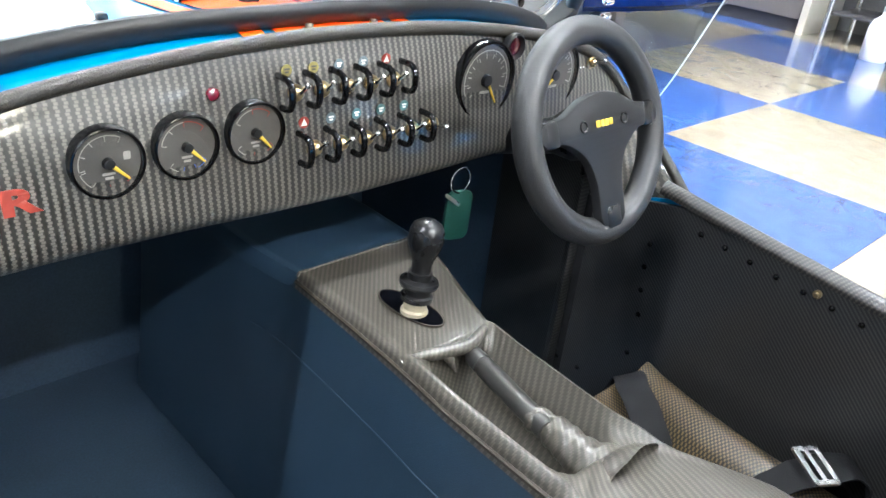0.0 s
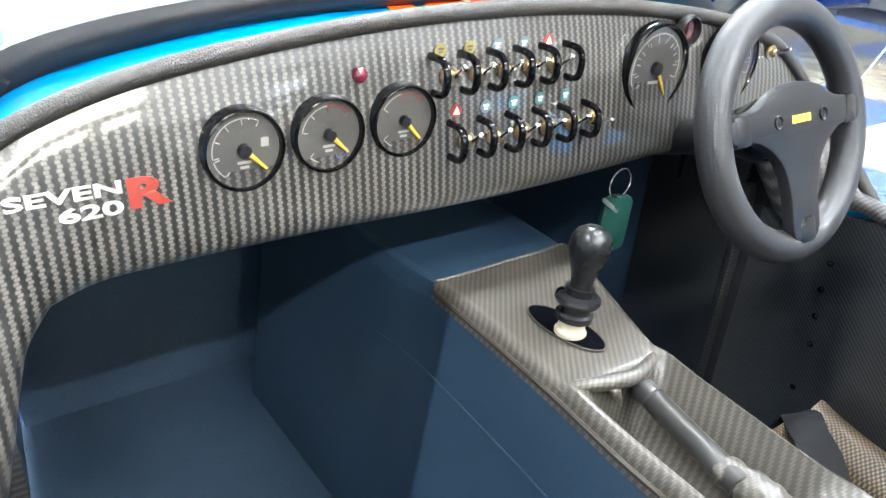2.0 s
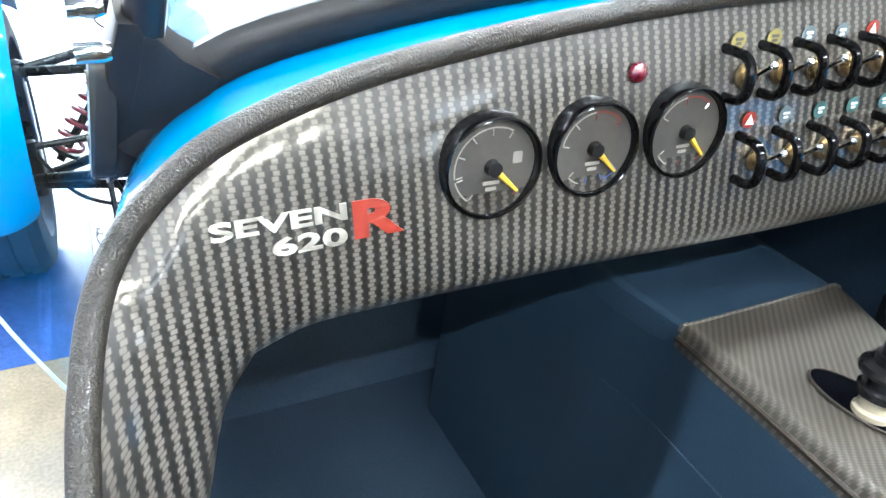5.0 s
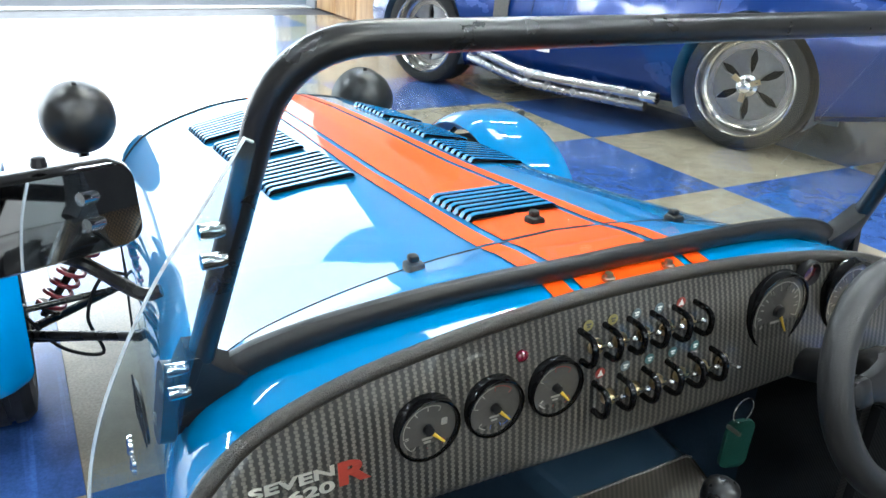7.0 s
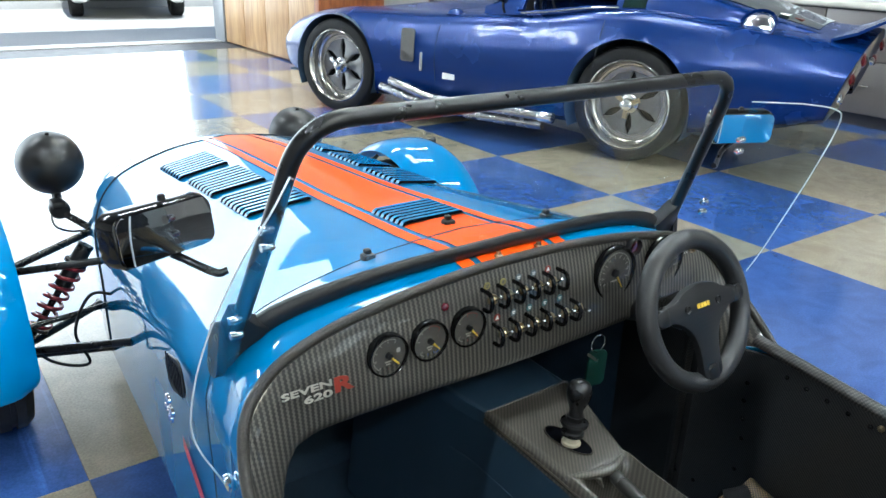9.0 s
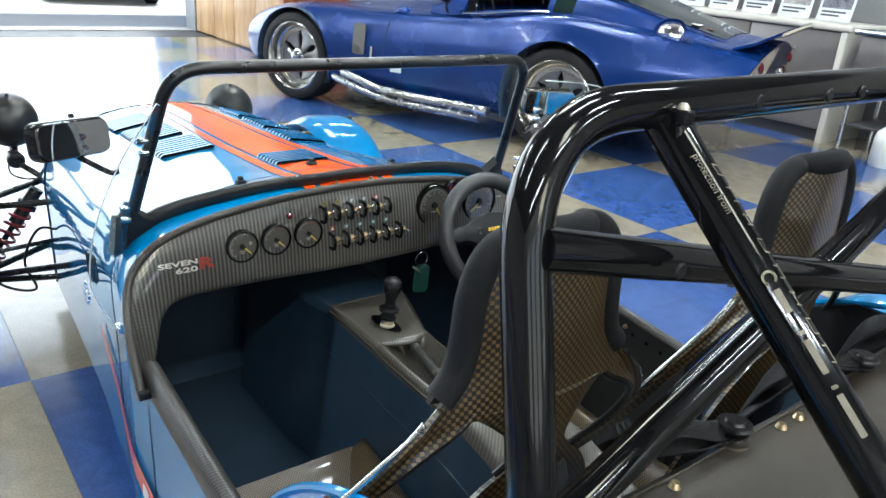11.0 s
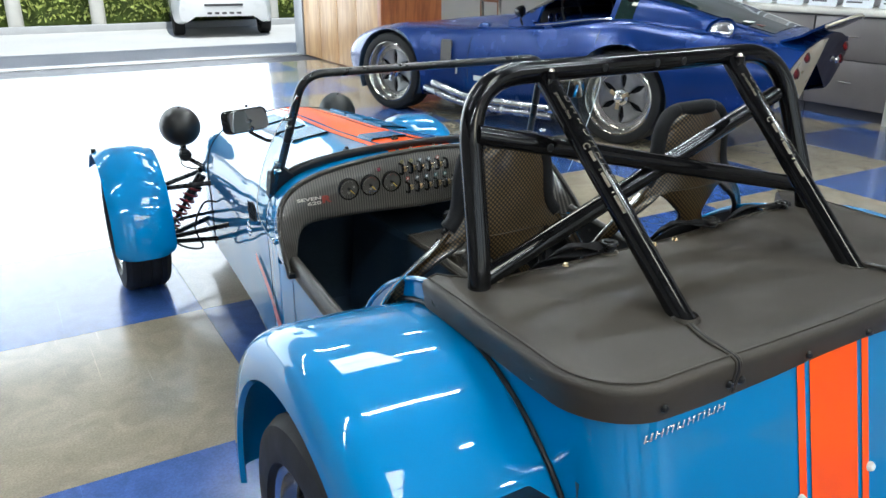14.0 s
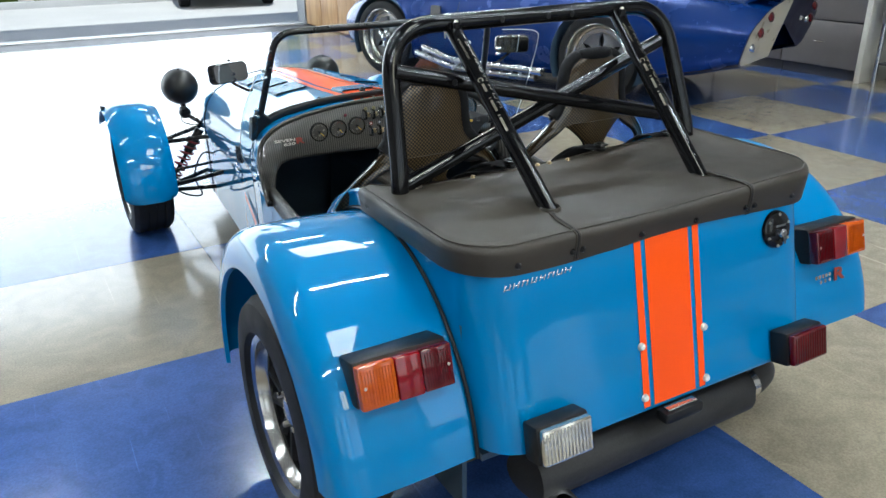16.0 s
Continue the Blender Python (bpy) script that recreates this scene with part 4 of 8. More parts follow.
# wheels
def road_wheel(name_label, radius, width, rim_r, spokes, centre_mat):
    """A wheel about the x axis, its outer face towards -x."""
    w = thing("wheel", name_label, "wheel")
    out = frame_to((0, 0, 0), (0, 0, 1), (0, 1, 0))     # z of the profile points to -x
    hw = width / 2
    tread = [(rim_r, -hw * 0.82), (rim_r + 0.012, -hw * 0.98), (radius - 0.05, -hw), (radius - 0.016, -hw * 0.93), (radius, -hw * 0.72)]
    for g in (-0.4, 0.0, 0.4):
        tread += [(radius, (g - 0.10) * hw), (radius - 0.006, (g - 0.09) * hw), (radius - 0.006, (g + 0.03) * hw), (radius, (g + 0.04) * hw)]
    tread += [(radius, hw * 0.72), (radius - 0.016, hw * 0.93), (radius - 0.05, hw), (rim_r + 0.012, hw * 0.98), (rim_r, hw * 0.82)]
    part("tyre", lathe(tread, out, 56), RUBBER, w)
    part("rim_barrel", lathe([(rim_r, -hw * 0.82), (rim_r - 0.006, -hw * 0.5), (rim_r - 0.02, 0), (rim_r - 0.022, hw * 0.46)], out, 48), HUB_BLACK, w)
    part("rim", lathe([(rim_r - 0.022, hw * 0.46), (rim_r - 0.022, hw * 0.52), (rim_r - 0.016, hw * 0.58), (rim_r - 0.012, hw * 0.8), (rim_r + 0.004, hw * 0.86), (rim_r + 0.006, hw * 0.8), (rim_r, hw * 0.8)], out, 48), RIM, w, "polished alloy rim lip")
    part("brake_disc", lathe([(0, -0.03), (rim_r * 0.62, -0.03), (rim_r * 0.62, -0.02), (0, -0.02)], out, 32), HUB_BLACK, w)
    for k in range(spokes):
        a = TAU * k / spokes
        sp = grid([[Vector((-(hw * 0.40 + 0.012 * q) , yy * math.cos(a) - rr * math.sin(a), yy * math.sin(a) + rr * math.cos(a))) for yy, q in ((-ww, 0), (-ww * 0.5, 1), (ww * 0.5, 1), (ww, 0))] for rr, ww in ((0.03, 0.016), (rim_r * 0.5, 0.011), (rim_r - 0.02, 0.017))])
        part("spoke", thick(sp, 0.014), centre_mat, w, "" if k else "black painted spoke")
    part("hub_cap", lathe([(0.038, hw * 0.34), (0.036, hw * 0.56), (0.026, hw * 0.61), (0.0, hw * 0.62)], out, 24), ALLOY, w, "round alloy hub cap")
    for k in range(4):
        a = TAU * k / 4 + 0.4
        part("wheel_nut", lathe([(0.008, 0), (0.008, 0.014), (0.004, 0.017), (0, 0.017)], frame_to((-hw * 0.50, 0.05 * math.cos(a), 0.05 * math.sin(a)), (0, 0, 1), (0, 1, 0)), 6), STEEL, w)
    return w


def place_wheel(w, m):
    """Puts the parts of a wheel under the car as one part with pieces."""
    root = None
    for o in list(w.children):
        if o.name.split(".")[0] == "tyre":
            root = o
    root.parent, root.matrix_local = car, m
    for o in list(w.children):
        if o is not root:
            o.parent = root
    bpy.data.objects.remove(w)
    root.name = "wheel"
    return root


for x, y, turn, r, wd in ((-0.655, 0.0, 0, 0.28, 0.205), (0.655, 0.0, 180, 0.28, 0.20), (-0.675, 2.20, 0, 0.268, 0.185), (0.623, 2.20, 180, 0.268, 0.185)):
    place_wheel(road_wheel("black tyre on a polished alloy rim with black spokes", r, wd, 0.186, 13, HUB_BLACK), pose(x, y, r, 0, 0, turn))


# front cycle wings with struts, suspension, head lamps
LAMP_BLACK = mat("smooth_satin_black_shell", (0.012, 0.0115, 0.011), 0.33, 0.0, 0.1, 8, 300, 0.0, 0.0, 0.1, 0.4)


def front_corner(s):
    IN = 0.0 if s < 0 else 0.052        # the offside track is a little narrower
    LX = 0.40 - IN
    rows = []
    for k in range(25):
        a = radians(188.0 - 1.5 * min(k, 4) - 7.0 * max(0, k - 4))
        row = []
        for q in range(11):
            t = q / 10 * 2 - 1
            r = 0.335 - 0.028 * abs(t) ** 3.5
            hw = 0.112 * ((0.80, 0.90, 0.955, 0.985)[k] if k < 4 else 1.0)
            row.append(Vector((s * (0.685 - IN + t * hw), 2.20 + math.cos(a) * r, 0.268 + math.sin(a) * r)))
        rows.append(row)
    wing = part("front_wing", thick(grid(rows), 0.005), BLUE, car)
    part("wing_repeater", lathe([(0, 0.02), (0.008, 0.018), (0.012, 0.0), (0, 0)], frame_to((s * (0.797 - IN), 2.22, 0.585), (0, 1, 0), (0, 0, 1)) if s < 0 else frame_to((s * (0.797 - IN), 2.22, 0.585), (0, 0, 1), (0, 1, 0)), 12), BLACK, wing, "small dark side marker")
    X = lambda x, y, z: Vector((s * x, y, z))
    part("upper_wishbone", join(rod(X(0.33, 2.34, 0.43), X(0.585 - IN, 2.21, 0.402), 0.010), rod(X(0.345, 2.10, 0.425), X(0.585 - IN, 2.20, 0.402), 0.010), lathe([(0, 0.02), (0.016, 0.018), (0.016, -0.018), (0, -0.02)], pose(s * (0.585 - IN), 2.205, 0.402), 12)), BLACK_SATIN, car, "black tubular suspension arm")
    part("lower_wishbone", join(rod(X(0.27, 2.40, 0.20), X(0.60 - IN, 2.21, 0.175), 0.011), rod(X(0.385, 1.80, 0.335), X(0.60 - IN, 2.19, 0.185), 0.010), rod(X(0.30, 2.05, 0.19), X(0.60 - IN, 2.19, 0.175), 0.010)), BLACK_SATIN, car, "black tubular suspension arm")
    part("steering_arm", join(rod(X(0.30, 2.12, 0.30), X(0.585 - IN, 2.09, 0.29), 0.007), lathe([(0, 0.014), (0.012, 0.012), (0.012, -0.012), (0, -0.014)], pose(s * (0.585 - IN), 2.09, 0.29), 10)), BLACK_SATIN, car)
    part("upright", box(s * (0.575 - IN), s * (0.61 - IN), 2.17, 2.24, 0.15, 0.42, 0.010), BLACK_SATIN, car)
    a, b = X(0.385, 2.20, 0.44), X(0.545 - IN, 2.205, 0.215)
    d = (b - a)
    damper = part("damper", join(rod(a, a + d * 0.45, 0.021), rod(a + d * 0.4, b, 0.009), rod(a + d * 0.18, a + d * 0.21, 0.030), rod(b - d * 0.10, b - d * 0.07, 0.030)), BLACK_SATIN, car, "black damper body")
    t = d.normalized()
    n1 = t.cross(Vector((0, 1, 0))).normalized()
    n2 = t.cross(n1)
    coil = [a + d * (0.22 + 0.68 * k / 110) + (n1 * math.cos(TAU * 6.5 * k / 110) + n2 * math.sin(TAU * 6.5 * k / 110)) * 0.027 for k in range(111)]
    part("coil_spring", tube(coil, 0.0052, 7), SPRING, damper, "dark red coil spring")
    part("brake_hose", tube(smooth_line([X(0.36, 2.02, 0.36), X(0.42, 2.05, 0.36), X(0.46, 2.09, 0.25), X(0.44, 2.08, 0.16), X(0.52, 2.12, 0.17), X(0.585 - IN, 2.16, 0.25)], 8), 0.0042, 6), BLACK, car, "thin black brake hose")
    part("wing_stay", join(tube(bent([X(0.60 - IN, 2.10, 0.30), X(0.60 - IN, 2.00, 0.42), X(0.66 - IN, 1.99, 0.50)], 0.03), 0.007, 8), tube(bent([X(0.60 - IN, 2.30, 0.30), X(0.60 - IN, 2.38, 0.45), X(0.66 - IN, 2.36, 0.52)], 0.03), 0.007, 8)), BLACK_SATIN, car)
    # head lamp on its stalk
    lamp = part("head_lamp", lathe([(0, -0.085), (0.030, -0.080), (0.055, -0.066), (0.074, -0.042), (0.084, -0.012), (0.086, 0.020), (0.087, 0.030), (0.080, 0.036), (0, 0.04)], frame_to(X(LX, 2.45, 0.602), (1, 0, 0), (0, 0, 1)) @ Matrix.Rotation(math.pi, 4, "X"), 40), LAMP_BLACK, car, "round satin black head lamp bowl")
    part("lamp_lens", lathe([(0, 0.046), (0.04, 0.044), (0.080, 0.034), (0.080, 0.030)], frame_to(X(LX, 2.45, 0.602), (1, 0, 0), (0, 0, 1)) @ Matrix.Rotation(math.pi, 4, "X"), 32), LENS_CLEAR, lamp)
    part("lamp_nut", lathe([(0, 0.008), (0.005, 0.006), (0.006, 0)], pose(s * LX, 2.44, 0.686), 10), BLACK, lamp)
    part("indicator", join(lathe([(0, -0.034), (0.018, -0.032), (0.026, -0.018), (0.027, 0.012), (0.022, 0.02), (0, 0.022)], frame_to(X(LX + 0.005, 2.40, 0.485), (1, 0, 0), (0, 0, 1)), 20), box(s * (LX - 0.01), s * (LX + 0.025), 2.37, 2.43, 0.492, 0.512, 0.006)), BLACK, car, "small black indicator pod")
    part("lamp_stalk", join(tube(smooth_line([X(0.33, 2.30, 0.43), X(0.9 * LX, 2.34, 0.45), X(LX, 2.40, 0.480), X(LX, 2.44, 0.525)], 6), 0.010, 10), rod(X(LX, 2.44, 0.49), X(LX, 2.448, 0.535), 0.013), tube(smooth_line([X(LX + 0.025, 2.40, 0.49), X(LX + 0.03, 2.36, 0.455), X(LX, 2.33, 0.44), X(0.35, 2.31, 0.44)], 6), 0.003, 6)), BLACK_SATIN, car, "black lamp stalk")
    return wing


for s in (-1, 1):
    front_corner(s)

# chassis floor and footwell
part("footwell_liner", grid([[Vector((q.x, q.y, q.z)) for q in body_row(y, -0.010)] for y in span(0.935, 1.41, 6)]), DARK, car, "black footwell lining")
part("cockpit_floor", slab([(-0.455, 0.14), (0.455, 0.14), (0.455, 0.95), (0.406, 1.42), (-0.406, 1.42), (-0.455, 0.95)], 0.015, pose(0, 0, 0.105)), DARK, car)
part("foot_bulkhead", slab([(p.x, p.z) for p in body_row(1.41, -0.012, 0.11)], 0.008, frame_to((0, 1.41, 0), (1, 0, 0), (0, 0, 1))), DARK, car)
part("rear_bulkhead", box(-0.448, 0.448, -0.045, -0.030, 0.11, 0.745), WEB, car, "black carpeted rear bulkhead")
for s in (-1, 1):
    part("tub_lining", grid([[Vector((s * 0.4515, lerp(-0.04, math.sqrt(0.478 ** 2 - (z - 0.28) ** 2) - 0.024 if z > 0.50 else 0.40, t), z)) for t in span(0, 1, 4)] for z in span(0.15, 0.735, 10)]), WEB, car, "black carpet lining of the tub side")
part("under_tray", box(-0.33, 0.33, 1.42, 2.5, 0.13, 0.15), DARK, car)
part("tub_lining", grid([[Vector((p.x * 0.985, p.y * 0.985, p.z)) for p in r] for r in tub_rows]), DARK, car, "dark inner lining of the tub")
part("boot_floor", box(-0.45, 0.45, -0.42, 0.11, 0.32, 0.335), DARK, car)

# ---- dashboard ----
DASH_Y = 0.905
OUTER = [(-0.494, 0.770, 0.520), (-0.490, 0.815, 0.566), (-0.480, 0.868, 0.618), (-0.462, 0.903, 0.660), (-0.430, 0.918, 0.693), (-0.385, 0.925, 0.717), (-0.30, 0.930, 0.739), (-0.15, 0.932, 0.758), (0.0, 0.932, 0.764)]
INNER = [(-0.478, 0.772, 0.500), (-0.459, 0.834, 0.506), (-0.438, 0.872, 0.556), (-0.424, 0.888, 0.590), (-0.404, 0.899, 0.612), (-0.374, 0.904, 0.618), (-0.325, 0.905, 0.618), (-0.24, 0.905, 0.617), (-0.12, 0.905, 0.616), (0.0, 0.905, 0.615)]


def mirror_line(pts):
    return [Vector(p) for p in pts] + [Vector((-p[0], p[1], p[2])) for p in reversed(pts[:-1])]


def even_line(pts, n):
    """A smooth line through the points, cut into n equal steps."""
    fine = smooth_line(pts, 24)
    far = [0.0]
    for p, q in zip(fine, fine[1:]):
        far.append(far[-1] + (q - p).length)
    out, k = [], 0
    for d in span(0, far[-1], n):
        while k < len(fine) - 2 and far[k + 1] < d:
            k += 1
        out.append(lerp(fine[k], fine[k + 1], min(1.0, (d - far[k]) / max(1e-9, far[k + 1] - far[k]))))
    return out


o_line = smooth_line(mirror_line(OUTER), 8)
half = [even_line(INNER[:5], 32), even_line(INNER[4:], 32)]
i_line = half[0] + half[1][1:]
i_line = i_line + [Vector((-p.x, p.y, p.z)) for p in reversed(i_line[:-1])]
rows = []
for a, b in zip(o_line, i_line):
    d = b - a
    row = []
    for t in span(0, 1, 8):
        p = a + d * t
        row.append(p + Vector((0, -0.003 * math.sin(math.pi * t) + 0.005 * max(0.0, 1 - t / 0.4) ** 2 - 0.001, 0)))
    # the lower edge rolls under and away
    dn = d.normalized()
    for ang in span(0.3, 2.6, 6):
        row.append(b + dn * 0.020 * math.sin(ang) + Vector((0, 0.022 * (1 - math.cos(ang)), 0)))
    rows.append(row)
FACE = [p for r in rows for p in r[:9]]


def dash_y(x, z):
    """How far forward the dash face lies at x, z."""
    near = sorted(FACE, key=lambda p: (p.x - x) ** 2 + (p.z - z) ** 2)[:4]
    ws = [1 / (1e-6 + (p.x - x) ** 2 + (p.z - z) ** 2) for p in near]
    return sum(w * p.y for w, p in zip(ws, near)) / sum(ws)


part("dashboard", thick(grid(rows), 0.0025), CARBON_DASH, car, "glossy woven carbon dashboard", angle=60)
for s in (-1, 1):
    ends = [r[-1] for r in (rows[:34] if s < 0 else rows[-34:])]
    part("kick_panel", grid([[p, lerp(p, Vector((s * 0.447, 0.955, p.z)), 0.5) + Vector((s * 0.004, 0, 0)), Vector((s * 0.447, 0.955, p.z)), Vector((s * 0.434, 1.03, p.z))] for p in ends]), WEB, car, "dark panel behind the dash pillar")
    low_end = ends[0] if s < 0 else ends[-1]
    part("kick_panel", grid([[low_end + Vector((0, 0, -h * k)), Vector((s * 0.447, 0.955, low_end.z - h * k))] for k in span(0, 1, 3) for h in (0.40,)]), WEB, car)
part("dash_edge_roll", tube([p + Vector((0, -0.001, 0.001)) for p in o_line], 0.0075, 12), mat("padded_edge_roll", (0.025, 0.0215, 0.0170), 0.40, 0.0, 0.7, 260, 700, 0.7, 0.1), car, "padded black vinyl edge roll")
for s in (-1, 1):
    part("dash_end_clip", box(s * 0.468, s * 0.500, 0.758, 0.778, 0.508, 0.524, 0.003), BLACK, car)
    # body edge that runs from the roll out to the scuttle
    edge_row = [Vector((s * abs(p.x), p.y, p.z)) for p in body_row(0.940) if p.x * s > 0]
    rows = []
    for p in o_line[:52]:
        q = Vector((s * abs(p.x), p.y + 0.004, p.z))
        far = min(edge_row, key=lambda e: (abs(e.x) - abs(q.x) * 1.004) ** 2 + (e.z - q.z - 0.001) ** 2)
        rows.append([q, lerp(q, far, 0.5) + Vector((s * 0.0015, 0, 0.001)), far])
    part("scuttle_return", grid(rows), BLUE, car)


def disc(x, z, r, y=DASH_Y, t=0.001):
    return lathe([(0, t), (r, t), (r, 0), (0, 0)], frame_to((x, y, z), (1, 0, 0), (0, 0, 1)), 24)


def arc_band(x, z, r0, r1, a0, a1, y, n=14):
    pts = [radians(a) for a in span(a0, a1, n)]
    return grid([[Vector((x + r * math.cos(a), y, z + r * math.sin(a))) for r in (r0, r1)] for a in pts])


def gauge(x, z, r, bands, needle):
    y = dash_y(x, z) - 0.0035
    g = part("gauge", lathe([(r * 0.86, -0.002), (r * 0.89, 0.0045), (r * 0.905, 0.0058), (r * 0.925, 0.0054), (r * 0.94, 0.0064), (r * 0.97, 0.0060), (r, 0.002), (r, -0.006), (r * 0.86, -0.006), (r * 0.86, -0.002)], frame_to((x, y, z), (1, 0, 0), (0, 0, 1)), 40), BLACK_GLOSS, car, "round gauge with a black bezel")
    part("dial", lathe([(0, 0.002), (r * 0.868, 0.002), (r * 0.868, 0.0), (0, 0.0)], frame_to((x, y, z), (1, 0, 0), (0, 0, 1)), 32), DIAL, g, "dark dial face")
    for a0, a1, mt in bands:
        part("scale_band", arc_band(x, z, r * 0.735, r * 0.765, a0, a1, y - 0.0026), mt, g)
        for a in span(a0, a1, max(1, int(abs(a1 - a0) / 28))):
            q = radians(a)
            part("scale_tick", rod((x + r * 0.60 * math.cos(q), y - 0.0026, z + r * 0.60 * math.sin(q)), (x + r * 0.72 * math.cos(q), y - 0.0026, z + r * 0.72 * math.sin(q)), 0.00045, 4), mt, g)
    part("dial_print", join(*[slab(rounded(w * r, 0.07 * r, 0.02 * r, 2, 0, h * r), 0.0003, frame_to((x, y - 0.0022, z), (1, 0, 0), (0, 0, 1))) for w, h in ((0.34, -0.30), (0.22, -0.42))]), DIAL_PRINT, g, "small pale print on the dial")
    k = radians(needle)
    tip = Vector((x + r * 0.70 * math.cos(k), y - 0.005, z + r * 0.70 * math.sin(k)))
    hub = Vector((x, y - 0.005, z))
    part("needle", tube([hub, tip], lambda t: lerp(0.0022, 0.0010, t), 6), YELLOW, g, "yellow needle")
    part("needle_hub", lathe([(0, 0.0075), (r * 0.14, 0.0068), (r * 0.16, 0.002), (0, 0.002)], frame_to((x, y, z), (1, 0, 0), (0, 0, 1)), 18), BLACK, g)
    part("gauge_glass", lathe([(0, 0.0062), (r * 0.90, 0.0052)], frame_to((x, y, z), (1, 0, 0), (0, 0, 1)), 32), GAUGE_GLASS, g).visible_shadow = False
    return g


g = gauge(-0.257, 0.682, 0.0315, ((60, 190, DIAL_PRINT), (195, 270, DIAL_PRINT), (270, 318, RED)), -45)
part("scale_mark", slab(rounded(0.006, 0.007, 0.001, 2), 0.0005, frame_to((-0.241, dash_y(-0.241, 0.686) - 0.006, 0.686), (1, 0, 0), (0, 0, 1))), DIAL_PRINT, g)
g = gauge(-0.189, 0.684, 0.0305, ((95, 170, DIAL_PRINT), (45, 95, RED), (225, 260, DIAL_PRINT), (260, 320, mat("blue_band", (0.05, 0.12, 0.45), 0.4))), -45)
g = gauge(-0.121, 0.686, 0.0305, ((100, 150, DIAL_PRINT), (50, 100, RED), (215, 265, DIAL_PRINT), (265, 320, RED)), -48)
g = gauge(0.186, 0.700, 0.0475, ((-20, 215, DIAL_PRINT),), -58)
for k in range(11):
    a = radians(215 - 23.5 * k)
    part("scale_mark", rod((0.186 + 0.026 * math.cos(a), dash_y(0.186, 0.70) - 0.0065, 0.700 + 0.026 * math.sin(a)), (0.186 + 0.031 * math.cos(a), dash_y(0.186, 0.70) - 0.0065, 0.700 + 0.031 * math.sin(a)), 0.0007, 4), DIAL_PRINT, g)
g = gauge(0.312, 0.693, 0.0475, ((-20, 215, DIAL_PRINT),), 220)
for k in range(11):
    a = radians(215 - 23.5 * k)
    part("scale_mark", rod((0.312 + 0.026 * math.cos(a), dash_y(0.312, 0.69) - 0.0065, 0.693 + 0.026 * math.sin(a)), (0.312 + 0.031 * math.cos(a), dash_y(0.312, 0.69) - 0.0065, 0.693 + 0.031 * math.sin(a)), 0.0007, 4), DIAL_PRINT, g)
shift = part("shift_light", lathe([(0.010, 0.002), (0.014, 0.010), (0.0165, 0.008), (0.017, 0), (0.010, 0.0)], frame_to((0.238, dash_y(0.238, 0.733) - 0.003, 0.733), (1, 0, 0), (0, 0, 1)), 24), BLACK, car, "small round shift light")
part("shift_lens", lathe([(0, 0.006), (0.011, 0.005), (0.012, 0.002)], frame_to((0.238, dash_y(0.238, 0.733) - 0.003, 0.733), (1, 0, 0), (0, 0, 1)), 20), mat("dark_red_lens", (0.05, 0.004, 0.008), 0.15, 0.0, 0.1, 30, 300, 0.0, 1.0), shift)
part("warning_lamp", lathe([(0, 0.006), (0.003, 0.0055), (0.0048, 0.004), (0.006, 0.003), (0.0065, 0)], frame_to((-0.157, dash_y(-0.157, 0.724) - 0.003, 0.724), (1, 0, 0), (0, 0, 1)), 16), LED_RED, car, "small red warning lamp")

# rows of toggle switches between black hoop guards, each under a printed symbol
TOP_X = [-0.089 + 0.0300 * k for k in range(6)]
LOW_X = [-0.074 + 0.0318 * k for k in range(6)]


def hoop_guard(x, z):
    h = 0.0145
    y0 = dash_y(x, z) + 0.002
    pts = bent([(x, y0, z - h), (x, y0 - 0.026, z - h), (x, y0 - 0.026, z + h), (x, y0, z + h)], 0.014, 7)
    return part("switch_guard", tube(pts, 0.0033, 10, up=(1, 0, 0)), BLACK_GLOSS, car, "black hoop switch guard")


def toggle(x, z, up=1):
    y0 = dash_y(x, z) - 0.003
    t = part("toggle_switch", join(lathe([(0.0, 0.001), (0.0085, 0.001), (0.0085, 0.0035), (0.0055, 0.004), (0.0055, 0.008), (0.0035, 0.010), (0, 0.010)], frame_to((x, y0, z), (1, 0, 0), (0, 0, 1)), 16)), BRASS, car, "brassy threaded toggle switch")
    d = Vector((0, -0.75, 0.65 * up)).normalized()
    a = Vector((x, y0 - 0.008, z))
    part("toggle_lever", join(tube([a, a + d * 0.014, a + d * 0.018], lambda q: lerp(0.0018, 0.0030, q), 8), lathe([(0, 0.003), (0.0022, 0.002), (0.003, 0), (0.0022, -0.002), (0, -0.003)], Matrix.Translation(a + d * 0.018), 8)), CHROME, t, "bright toggle lever")


